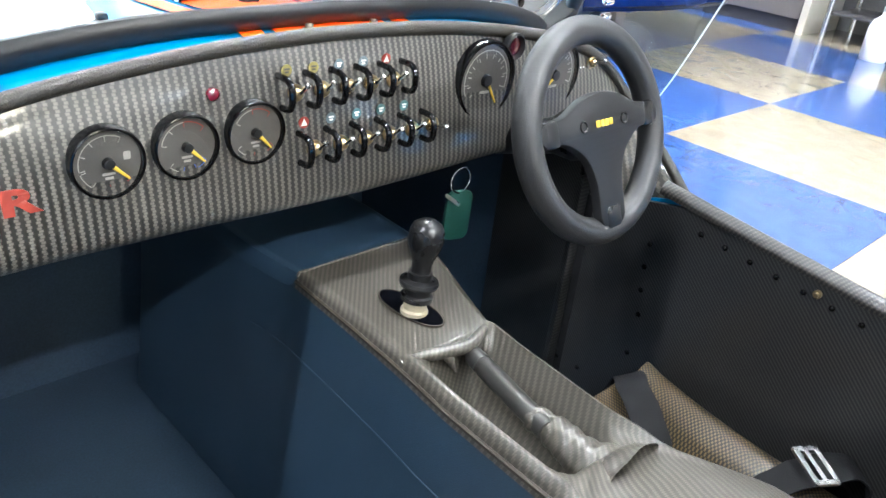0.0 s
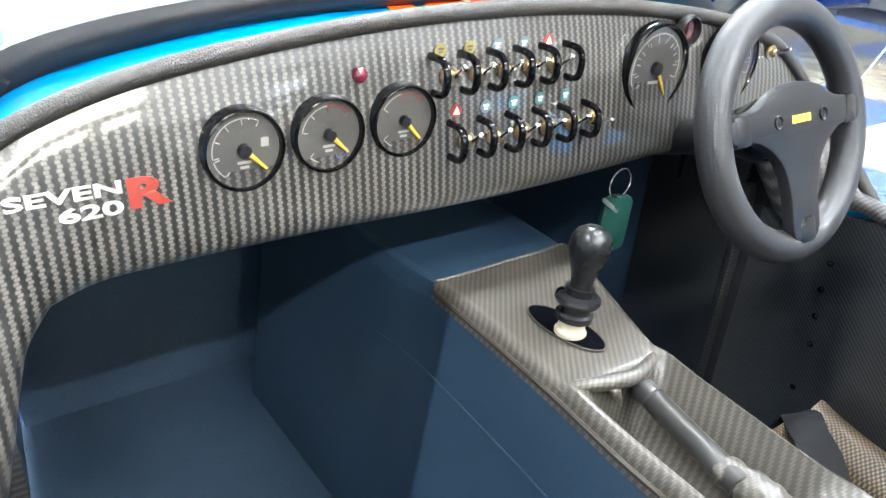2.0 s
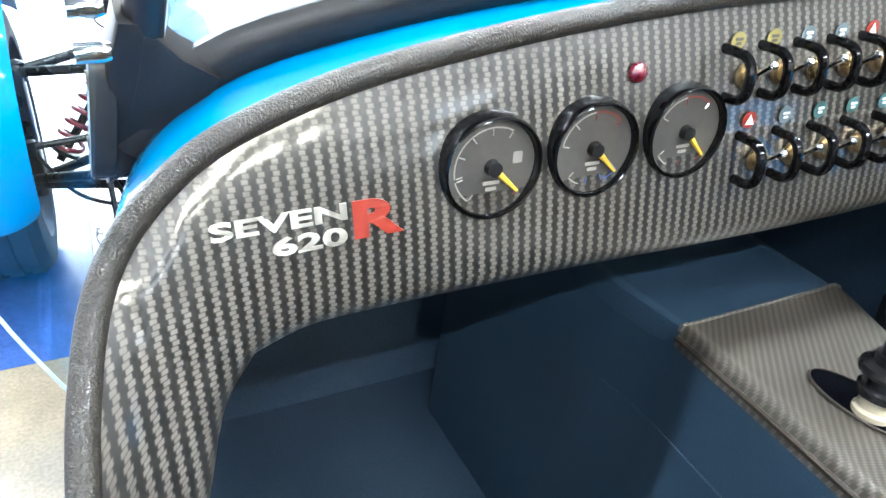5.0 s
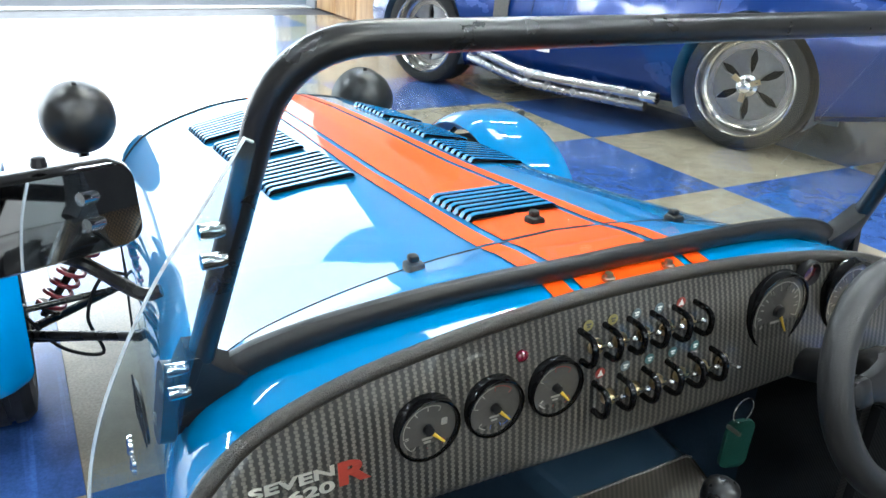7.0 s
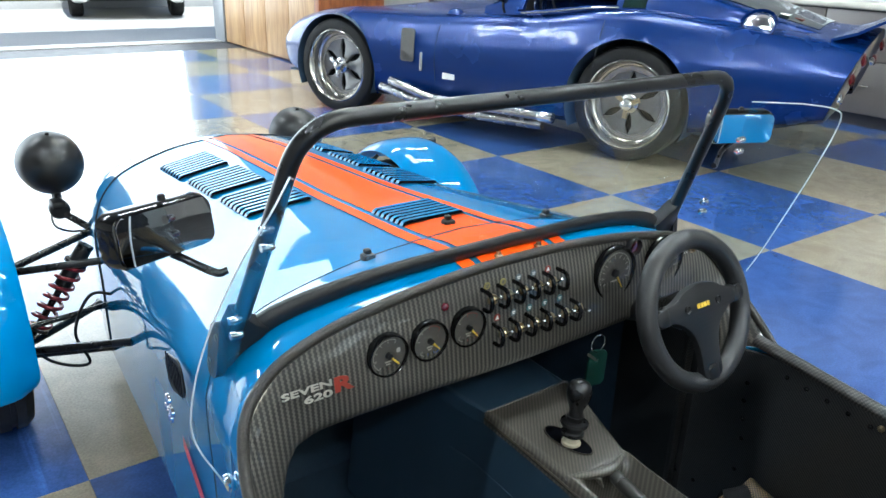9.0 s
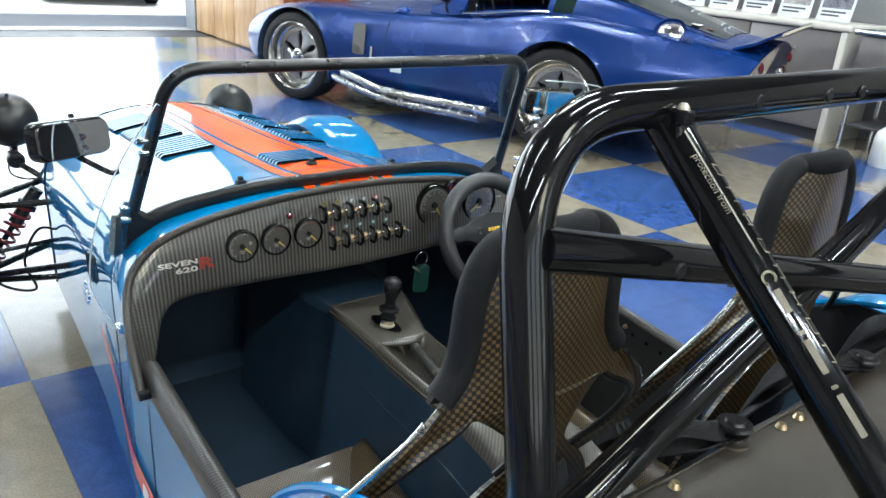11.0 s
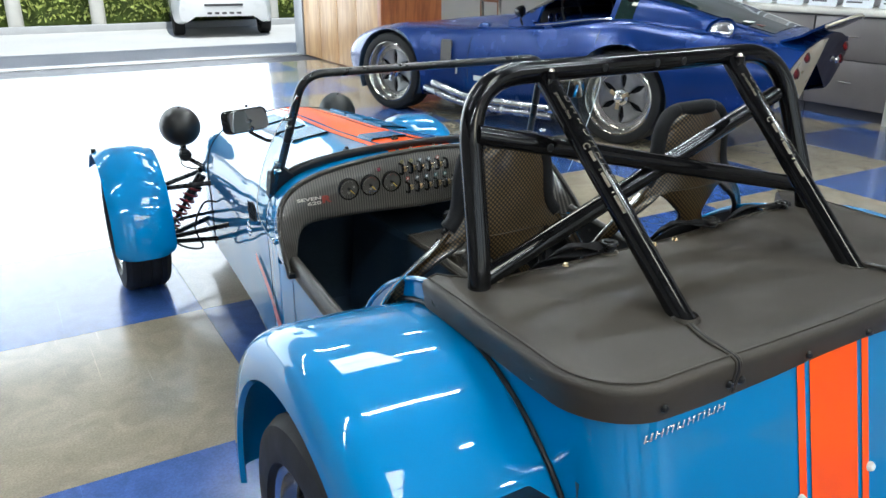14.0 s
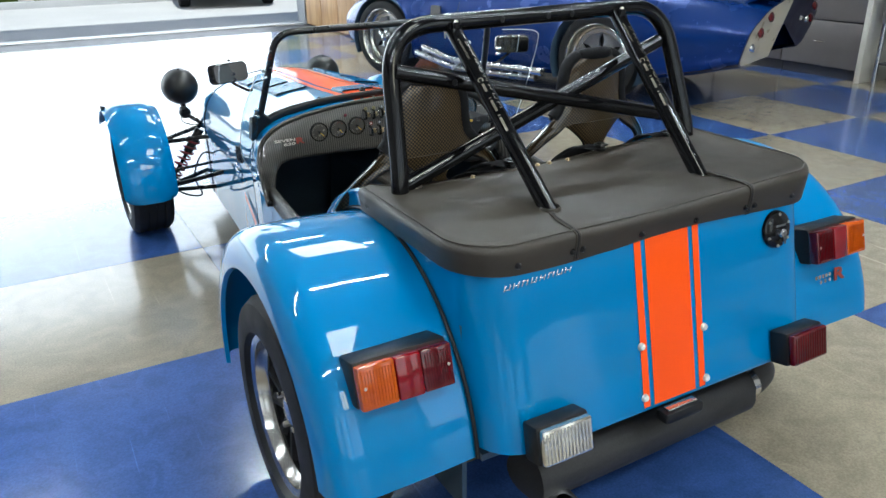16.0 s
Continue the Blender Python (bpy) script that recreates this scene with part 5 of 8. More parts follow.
SYMBOLS_TOP = [OLIVE, OLIVE, PALE, PALE, RED]
SYMBOLS_LOW = [RED, PALE, TEAL, TEAL, TEAL]
for xs, z, syms in ((TOP_X, 0.718, SYMBOLS_TOP), (LOW_X, 0.663, SYMBOLS_LOW)):
    for k, x in enumerate(xs):
        hoop_guard(x, z)
        if k < 5:
            toggle(x + (xs[1] - xs[0]) * 0.5, z - 0.002)
            sx = x + (0.009 if z > 0.7 else 0.006)
            sz = z + (0.0185 if z > 0.7 else 0.0245)
            d = part("switch_symbol", disc(sx, sz, 0.0058, dash_y(sx, sz) - 0.0042, 0.0006), syms[k], car, "round printed switch symbol")
            if syms[k] is RED:
                part("symbol_mark", slab([(-0.0035, -0.003), (0.0035, -0.003), (0, 0.004)], 0.0004, frame_to((sx, dash_y(sx, sz) - 0.0050, sz), (1, 0, 0), (0, 0, 1))), WHITE, d)
            else:
                part("symbol_mark", join(slab(rounded(0.006, 0.0018, 0.0005, 2), 0.0004, frame_to((sx, dash_y(sx, sz) - 0.0050, sz + 0.0013), (1, 0, 0), (0, 0, 1))), slab(rounded(0.004, 0.0018, 0.0005, 2), 0.0004, frame_to((sx, dash_y(sx, sz) - 0.0050, sz - 0.0015), (1, 0, 0), (0, 0, 1)))), WHITE if syms[k] is not OLIVE else DIAL, d)
toggle(LOW_X[5] + 0.014, 0.662, 0.3)
toggle(0.395, 0.700, 0.6)
part("toggle_dots", join(*[disc(0.378 - 0.006 * k, 0.696, 0.0012, dash_y(0.372, 0.696) - 0.0042, 0.0004) for k in range(3)]), WHITE, car)

# badge on the dash: two lines of white letters and a red R


def fitted_text(s, x0, x1, z0, z1, bold):
    """Letters that fill a given patch of the dash."""
    bm = text_mesh(s, 0.02, 0.0003, 1.0, bold)
    xs, ys = [v.co.x for v in bm.verts], [v.co.y for v in bm.verts]
    kx, ky = (x1 - x0) / (max(xs) - min(xs)), (z1 - z0) / (max(ys) - min(ys))
    for v in bm.verts:
        x, z = x0 + (v.co.x - min(xs)) * kx, z0 + (v.co.y - min(ys)) * ky
        v.co = Vector((x, dash_y(x, z) - 0.0040 - v.co.z, z))
    return bm


BADGE = mat("brushed_silver_letter", (0.72, 0.69, 0.62), 0.32, 0.75, 0.1, 60, 500)
part("badge_word", fitted_text("SEVEN", -0.4130, -0.3425, 0.6655, 0.6745, 0.0006), BADGE, car, "white lettering SEVEN")
part("badge_number", fitted_text("620", -0.3835, -0.3435, 0.6525, 0.6620, 0.0006), BADGE, car, "white lettering 620")
part("badge_letter", fitted_text("R", -0.3395, -0.3110, 0.6540, 0.6745, 0.0009), RED, car, "large red letter R")

# ---- steering wheel ----
WC = Vector((0.246, 0.790, 0.666))
WM = frame_to(WC, (1, 0, 0), Vector((0, 0.37, 0.93)))
RIM_R = 0.1145
ring = []
for k in range(72):
    a = TAU * k / 72
    ring.append(WM @ Vector((RIM_R * math.cos(a), RIM_R * math.sin(a), 0)))
steer = part("steering_wheel", tube(ring, 0.0165, 16, closed=True), LEATHER, car, "black leather three-spoke steering wheel", angle=80)
plate = [(-0.020, -0.106), (-0.024, -0.06), (-0.036, -0.028), (-0.068, -0.006), (-0.105, -0.002), (-0.105, 0.020), (-0.066, 0.026), (-0.034, 0.040), (0, 0.045), (0.034, 0.040), (0.066, 0.026), (0.105, 0.020), (0.105, -0.002), (0.068, -0.006), (0.036, -0.028), (0.024, -0.06), (0.020, -0.106)]
sm = [(p.x, p.y) for p in smooth_line([(x, y, 0) for x, y in plate], 4, True)]
part("spoke_plate", slab(sm, 0.012, WM @ pose(0, 0, 0.004), 0.004), BLACK, steer, "moulded black centre pad with three spokes")
for a in (-0.090, 0.090):
    part("spoke_clasp", moved(box(a - 0.013, a + 0.013, -0.006, 0.024, -0.004, 0.0165, 0.005), WM), BLACK_SATIN, steer)
part("spoke_clasp", moved(box(-0.014, 0.014, -0.112, -0.084, -0.004, 0.0175, 0.005), WM), BLACK_SATIN, steer)
for x in (-0.038, 0.038):
    part("pad_bolt", lathe([(0, 0.0), (0.004, 0.0), (0.006, 0.002), (0.007, 0.0), (0.007, -0.002)], WM @ pose(x, 0.010, 0.0155), 16), BLACK_SATIN, steer)
# maker's name on the pad is shown as plain yellow blocks
for k, (x, w) in enumerate(((-0.0120, 0.007), (-0.0040, 0.006), (0.0040, 0.007), (0.0120, 0.006))):
    part("pad_mark", slab(rounded(w, 0.0075, 0.001, 2), 0.0006, WM @ pose(x, 0.010, 0.0162)), YELLOW, steer, "" if k else "yellow maker's mark")
part("hub_boss", lathe([(0.030, 0.004), (0.032, -0.03), (0.022, -0.06), (0.018, -0.16)], WM, 24), BLACK_SATIN, steer)

# ---- transmission tunnel, gear lever, handbrake ----
TUN = [(1.30, 0.13, 0.490), (1.05, 0.120, 0.494), (0.98, 0.108, 0.495), (0.90, 0.088, 0.496), (0.82, 0.072, 0.497), (0.75, 0.064, 0.497), (0.68, 0.063, 0.495), (0.60, 0.066, 0.492), (0.52, 0.075, 0.492), (0.44, 0.088, 0.500), (0.34, 0.095, 0.495), (0.20, 0.095, 0.46)]
tun_y = [(y, a, b) for y, a, b in reversed(TUN)]
LEFT_W = [(0.20, 0.092), (0.34, 0.092), (0.44, 0.080), (0.52, 0.066), (0.60, 0.065), (0.68, 0.065), (0.75, 0.060), (0.84, 0.055), (0.95, 0.050), (1.02, 0.060), (1.3, 0.064)]
RIGHT_W = [(0.20, 0.092), (0.34, 0.092), (0.44, 0.080), (0.52, 0.062), (0.58, 0.056), (0.70, 0.060), (0.755, 0.066), (0.823, 0.092), (0.884, 0.117), (0.95, 0.140), (1.05, 0.145), (1.3, 0.145)]
SLOT_REAR, SLOT_FRONT = 0.548, 0.748


def tunnel_row(y):
    """One cross-section of the tunnel, with the padded hollow round the handbrake."""
    z = curve_at([(a, c) for a, _, c in tun_y], y)
    ease = lambda q: max(0.0, min(1.0, q)) ** 2 * (3 - 2 * max(0.0, min(1.0, q)))
    rec = ease((y - SLOT_REAR) / 0.045) * ease((SLOT_FRONT - y) / 0.034)
    rim = ease((y - SLOT_REAR + 0.03) / 0.04) * ease((SLOT_FRONT + 0.008 - y) / 0.02)
    row = []
    for x, dz in ((-1.6, -0.38), (-1.25, -0.18), (-1.08, -0.040), (-1.04, -0.018), (-0.98, -0.004), (-0.92, 0.004), (-0.84, 0.005), (-0.76, 0.0005), (-0.68, -0.008), (-0.60, -0.020), (-0.54, -0.040), (-0.48, -0.075), (0.0, -0.080), (0.30, -0.075), (0.40, -0.052), (0.52, -0.032), (0.66, -0.016), (0.78, -0.003), (0.86, 0.005), (0.92, 0.004), (0.98, -0.004), (1.04, -0.018), (1.08, -0.040), (1.25, -0.18), (1.6, -0.38)):
        if abs(x) < 0.82 and dz < 0.001:
            dz *= rec
        elif abs(x) < 0.95 and dz > 0:
            dz *= 0.25 + rim
        hump = 0.034 * max(0.0, 1 - abs(y - 0.40) / 0.12) ** 0.7 * max(0.0, 1 - x * x)
        w = curve_at(LEFT_W if x < 0 else RIGHT_W, y)
        row.append(Vector((x * w if abs(x) <= 1 else (w + (abs(x) - 1) * 0.065) * (1 if x > 0 else -1), y, z + dz + hump)))
    return row


# black vinyl given a navy base that carries the glare haze over it
SIDE_VINYL = mat("dull_black_side_vinyl", (0.023, 0.045, 0.075), 0.38, 0.0, 0.2, 6, 700, 0.15)
t_rows = [tunnel_row(y) for y in span(0.16, 0.53, 24) + span(0.536, 0.60, 14) + span(0.61, 0.70, 8) + span(0.705, 0.765, 22) + span(0.775, 0.945, 14)]
f_rows = [[p + Vector((0, 0, -0.004)) for p in tunnel_row(y)] for y in span(0.945, 1.32, 16)]
tunnel = part("transmission_tunnel", grid([r[3:-3] for r in t_rows]), CARBON_TWILL, car, "padded carbon-look vinyl tunnel cover", angle=70)
part("tunnel_front", grid([r[3:-3] for r in f_rows]), SIDE_VINYL, tunnel, "plain dark forward tunnel panel", angle=50)
part("cover_hem", tube([p + Vector((0, 0, -0.0005)) for p in t_rows[-1][4:-4]], 0.0022, 6), CARBON_TWILL, tunnel, "folded hem of the tunnel cover")
for cut in (slice(0, 4), slice(-4, None)):
    part("tunnel_side", grid([r[cut] for r in t_rows + f_rows[1:]]), SIDE_VINYL, tunnel, "plain black vinyl tunnel side")
for s in (-1, 1):
    part("seam_piping", tube([Vector((s * (curve_at(LEFT_W if s < 0 else RIGHT_W, y) + 0.001), y, curve_at([(a, c) for a, _, c in tun_y], y) - 0.010)) for y in span(0.45, 0.944, 24)], 0.0028, 6), VINYL, tunnel)
for s in (-1, 1):
    part("stitch_line", tube([tunnel_row(y)[1 if s < 0 else -2] + Vector((s * 0.004, 0, 0.095)) for y in span(0.30, 1.0, 20)], 0.0007, 5), SIDE_VINYL, tunnel)
lip = smooth_line([(-0.058, 0.752, 0.4955), (-0.040, 0.747, 0.499), (-0.014, 0.738, 0.4985), (0.016, 0.733, 0.498), (0.040, 0.740, 0.499), (0.060, 0.750, 0.4955)], 6)
part("padded_fold", tube([p - Vector((0, 0, 0.0035)) for p in lip], lambda t: 0.0035 + 0.0035 * math.sin(math.pi * t), 12), CARBON_TWILL, tunnel, "padded fold before the handbrake slot", angle=80)
for x0, y0, z0, x1, y1, z1 in ((0.050, 0.744, 0.497, 0.030, 0.724, 0.470), (-0.020, 0.738, 0.496, -0.006, 0.726, 0.474), (0.020, 0.735, 0.496, 0.016, 0.726, 0.472)):
    part("fold_crease", tube([(x0, y0, z0), ((x0 + x1) / 2 + 0.003, (y0 + y1) / 2, (z0 + z1) / 2 + 0.003), (x1, y1, z1)], lambda t: 0.0050 * math.sin(math.pi * (0.08 + 0.88 * t)), 10), CARBON_TWILL, tunnel, angle=80)
# gear lever gate and lever
# no opening is cut: a near-black oval slab paints the shade in it
GATE_SHADE = mat("deep_dark_opening", (0.0025, 0.0028, 0.004), 0.9, 0.0, 0.1, 6, 100, 0.0, 0.0, 0.1, 0.0)
gate = [(0.0185 * math.cos(a), 0.044 * math.sin(a)) for a in [TAU * k / 28 for k in range(28)]]
part("lever_gate", slab(gate, 0.0010, pose(0.008, 0.815, 0.4985, 0, 0, 6)), GATE_SHADE, car, "near-black oval slab for the shaded lever opening")
part("gate_rim", tube([pose(0.008, 0.815, 0.4988, 0, 0, 6) @ Vector((0.0190 * math.cos(a), 0.0445 * math.sin(a), 0)) for a in [TAU * k / 40 for k in range(40)]], 0.0012, 6, closed=True), VINYL, car)
LB, LT = Vector((0.003, 0.806, 0.476)), Vector((0.017, 0.810, 0.600))
lev = part("gear_lever", rod(LB, LB + (LT - LB) * 0.4, 0.0085, 14), WHITE, car, "pale nylon lever stem")
LM = Matrix.Translation(LB) @ (LT - LB).to_track_quat("Z", "Y").to_matrix().to_4x4()
part("lever_cup", lathe([(0.0115, 0.012), (0.0145, 0.016), (0.0150, 0.026), (0.0125, 0.028), (0.0125, 0.040), (0, 0.040)], LM, 24), mat("worn_cream_nylon", (0.42, 0.37, 0.27), 0.45), lev, "worn cream nylon cup")
part("lever_collar", lathe([(0, 0.038), (0.017, 0.038), (0.0175, 0.044), (0.0150, 0.046), (0.0140, 0.053), (0.0205, 0.055), (0.0215, 0.058), (0.0205, 0.061), (0.0130, 0.063), (0.0135, 0.070), (0, 0.070)], LM, 28), BLACK_SATIN, lev, "black anodised reverse collar")
part("gear_knob", lathe([(0.0110, 0.066), (0.0100, 0.072), (0.0112, 0.082), (0.0146, 0.091), (0.0176, 0.099), (0.0190, 0.107), (0.0182, 0.116), (0.0150, 0.123), (0.0080, 0.1275), (0, 0.1287)], LM, 32), BLACK_SATIN, lev, "round satin black gear knob")
hb0, hb1 = Vector((0.019, 0.729, 0.484)), Vector((0.000, 0.612, 0.477))
hb = part("handbrake", join(tube([hb0, lerp(hb0, hb1, 0.02), lerp(hb0, hb1, 0.14), lerp(hb0, hb1, 0.15), lerp(hb0, hb1, 0.17), hb1], lambda t: (0.0090, 0.0104, 0.0108, 0.0098, 0.0108, 0.0108)[round(t * 5)], 18), lathe([(0, 0.007), (0.0050, 0.006), (0.0060, 0)], frame_to(hb0, (1, 0, 0), (0, 0, 1)) @ Matrix.Rotation(math.pi, 4, "X"), 14)), mat("brushed_dark_grip", (0.040, 0.039, 0.037), 0.36, 0.2, 0.15, 30, 500, 0.03), car, "satin dark grey handbrake grip")
gait = []
for k in range(26):
    t = k / 25
    c = lerp(Vector((0.003, 0.632, 0.478)), Vector((0.012, 0.528, 0.474)), t) + Vector((0.003 * math.sin(t * 8), 0, -0.004 * math.sin(math.pi * t)))
    r = curve_at([(0, 0.0125), (0.10, 0.0150), (0.16, 0.0135), (0.26, 0.0178), (0.55, 0.0200), (0.8, 0.027), (1, 0.042)], t) + 0.0012 * math.sin(k * 1.5)
    gait.append([c + Vector((math.cos(TAU * q / 28) * (r + 0.0016 * noise.noise(Vector((q * 0.45, k * 0.5, 0)))), 0.0012 * math.sin(TAU * q / 5 + k), math.sin(TAU * q / 28) * (r * 0.85 + 0.0024 * noise.noise(Vector((q * 0.4, k * 0.55, 5.0)))))) for q in range(28)])
part("handbrake_gaiter", grid(gait, close_v=True), CARBON_TWILL, hb, "crumpled carbon-look gaiter", angle=60)

# ---- seats ----
def seat(x0, dz):
    """A bucket shell: rounded head, triangular cut-outs between the narrow spine and two splayed side arms, and a base."""
    at = lambda x, z, y: Vector((x0 + x, y, z + dz * max(0.0, min(1.0, (z - 0.6) / 0.2))))
    head = [(p.x, p.y) for p in smooth_line([(0.984, 0.046, 0), (0.978, 0.068, 0), (0.962, 0.085, 0), (0.93, 0.096, 0), (0.88, 0.100, 0), (0.850, 0.108, 0), (0.828, 0.126, 0), (0.806, 0.148, 0)], 4)]
    back = [[at(hw * t, z + 0.007 * (1 - t * t) * (z > 0.95), 0.120 + 0.022 * abs(t) ** 2.2) for t in span(-1, 1, 20)] for z, hw in head]
    spine = [(p.x, p.y) for p in smooth_line([(0.812, 0.098, 0), (0.800, 0.078, 0), (0.785, 0.060, 0), (0.765, 0.040, 0), (0.750, 0.031, 0), (0.738, 0.034, 0), (0.72, 0.048, 0), (0.69, 0.080, 0), (0.62, 0.12, 0), (0.50, 0.15, 0), (0.36, 0.165, 0), (0.26, 0.17, 0)], 4)]
    low = [[at(hw * t, z, 0.121 + 0.30 * max(0.0, 0.75 - z) ** 1.5 + 0.018 * abs(t) ** 2 * (hw / 0.1)) for t in span(-1, 1, 14)] for z, hw in spine]
    shell = part("seat", join(thick(grid(back), 0.007), thick(grid(low), 0.007)), CARBON_SEAT, car, "golden woven composite bucket seat shell")
    for s in (-1, 1):
        inner = smooth_line([(0.092, 0.812, 0.134), (0.112, 0.793, 0.136), (0.165, 0.757, 0.146), (0.205, 0.700, 0.175), (0.215, 0.60, 0.235), (0.205, 0.46, 0.34)], 6)
        outer = smooth_line([(0.132, 0.826, 0.142), (0.160, 0.798, 0.144), (0.196, 0.762, 0.154), (0.236, 0.700, 0.182), (0.247, 0.60, 0.242), (0.237, 0.46, 0.35)], 6)
        rows = [[at(s * lerp(a, b, q).x, lerp(a, b, q).y, lerp(a, b, q).z + 0.006 * math.sin(math.pi * q)) for q in span(0, 1, 6)] for a, b in zip(inner, outer)]
        part("seat_arm", thick(grid(rows), 0.006), CARBON_SEAT, shell, "woven side arm with a bright edge")
        part("arm_edge", tube([r[-1] for r in rows[3:]], 0.0034, 8), ALLOY, shell, "bright bare edge")
        part("cutout_edge", tube([r[0] for r in rows[2:]], 0.0045, 8), BLACK, shell, "black rubber edge of the cut-out")
        part("cutout_edge", tube([r[0 if s < 0 else -1] for r in low[1:26]], 0.0045, 8), BLACK, shell)
    rim = [r[0] for r in back[:25]][::-1] + back[0][1:-1] + [r[-1] for r in back[:25]]
    part("seat_edge", tube([p + Vector((0, 0.006, 0.002)) for p in rim], 0.0160, 16), WEB, shell, "padded black fabric edge", angle=80)
    pad = [[p + Vector((0, 0.014 + 0.012 * (1 - abs(i - 10) / 10.0), 0)) for i, p in enumerate(r)] for r in back[2:26]]
    part("seat_pad", thick(grid(pad), 0.010), WEB, shell, "black fabric seat pad")
    base = []
    for y, z, hw in ((0.30, 0.20, 0.150), (0.40, 0.185, 0.155), (0.50, 0.185, 0.155), (0.62, 0.200, 0.15), (0.68, 0.225, 0.147), (0.725, 0.268, 0.145), (0.745, 0.282, 0.143)):
        base.append([at(hw * t, z + 0.05 * max(0, abs(t) - 0.72) / 0.28 * (y < 0.65), y) for t in span(-1, 1, 28)])
    part("seat_base", thick(grid(base), 0.008), CARBON_BASE, shell, "woven composite seat base")
    part("seat_cushion", thick(grid([[p + Vector((0, 0, 0.012)) for p in r[5:-5]] for r in base[:5]]), 0.015), WEB, shell, "black fabric seat cushion")
    for s in (-1, 1):
        # rolled thigh bolster with a bare inner edge
        line = smooth_line([(0.150, 0.30, 0.262), (0.140, 0.42, 0.270), (0.134, 0.52, 0.276), (0.140, 0.62, 0.280), (0.152, 0.70, 0.284), (0.160, 0.735, 0.288)], 5)
        rows = []
        for p in line:
            rows.append([at(s * (p.x + dx), p.z + h, p.y) for dx, h in ((-0.046, -0.062), (-0.040, -0.036), (-0.028, -0.010), (-0.010, 0.008), (0.008, 0.013), (0.022, 0.004), (0.028, -0.020), (0.026, -0.060))])
        part("thigh_bolster", thick(grid(rows), 0.005), CARBON_BASE, shell, "rolled woven thigh bolster", angle=60)
        part("bolster_edge", tube([r[0] + Vector((0, 0, 0.001)) for r in rows[6:22]], 0.0035, 8), ALLOY, shell, "bright bare edge")
    return shell


for s in (-1, 1):
    seat(s * 0.252, -0.018 if s < 0 else 0.0)

# ---- roll-over bar ----
PRINT = mat("worn_pale_print", (0.15, 0.130, 0.095), 0.5, 0.0, 0.25, 90, 900)


def arc_ring(r0, r1, a0, a1):
    """A flat open ring in the xy plane."""
    return grid([[Vector((r * math.cos(radians(a)), r * math.sin(radians(a)), 0)) for r in (r0, r1)] for a in span(a0, a1, 14)])


bar = part("roll_bar", tube(bent([(-0.425, -0.036, 0.70), (-0.420, -0.032, 0.80), (-0.395, 0.058, 1.108), (0.402, 0.066, 1.110), (0.436, -0.032, 0.80), (0.441, -0.036, 0.70)], 0.115, 12), 0.0200, 20), BLACK_GLOSS, car, "gloss black tubular roll-over bar", angle=60)
part("cross_bar", rod((-0.400, 0.020, 1.020), (0.424, -0.015, 0.828), 0.0175, 18), BLACK_GLOSS, bar)
part("cross_bar", rod((-0.405, -0.022, 0.778), (0.376, 0.042, 1.022), 0.0175, 18), BLACK_GLOSS, bar)
for x, z in ((-0.11, 1.108), (0.02, 1.108), (0.09, 1.108), (-0.27, 0.990), (0.20, 0.880), (0.30, 0.857)):
    part("bar_plug", lathe([(0, 0.002), (0.006, 0.002), (0.0075, 0.0)], frame_to((x, 0.063 - 0.0205 if z > 1.05 else 0.004 - 0.0190, z), (1, 0, 0), (0, 0, 1)), 12), BLACK, bar)
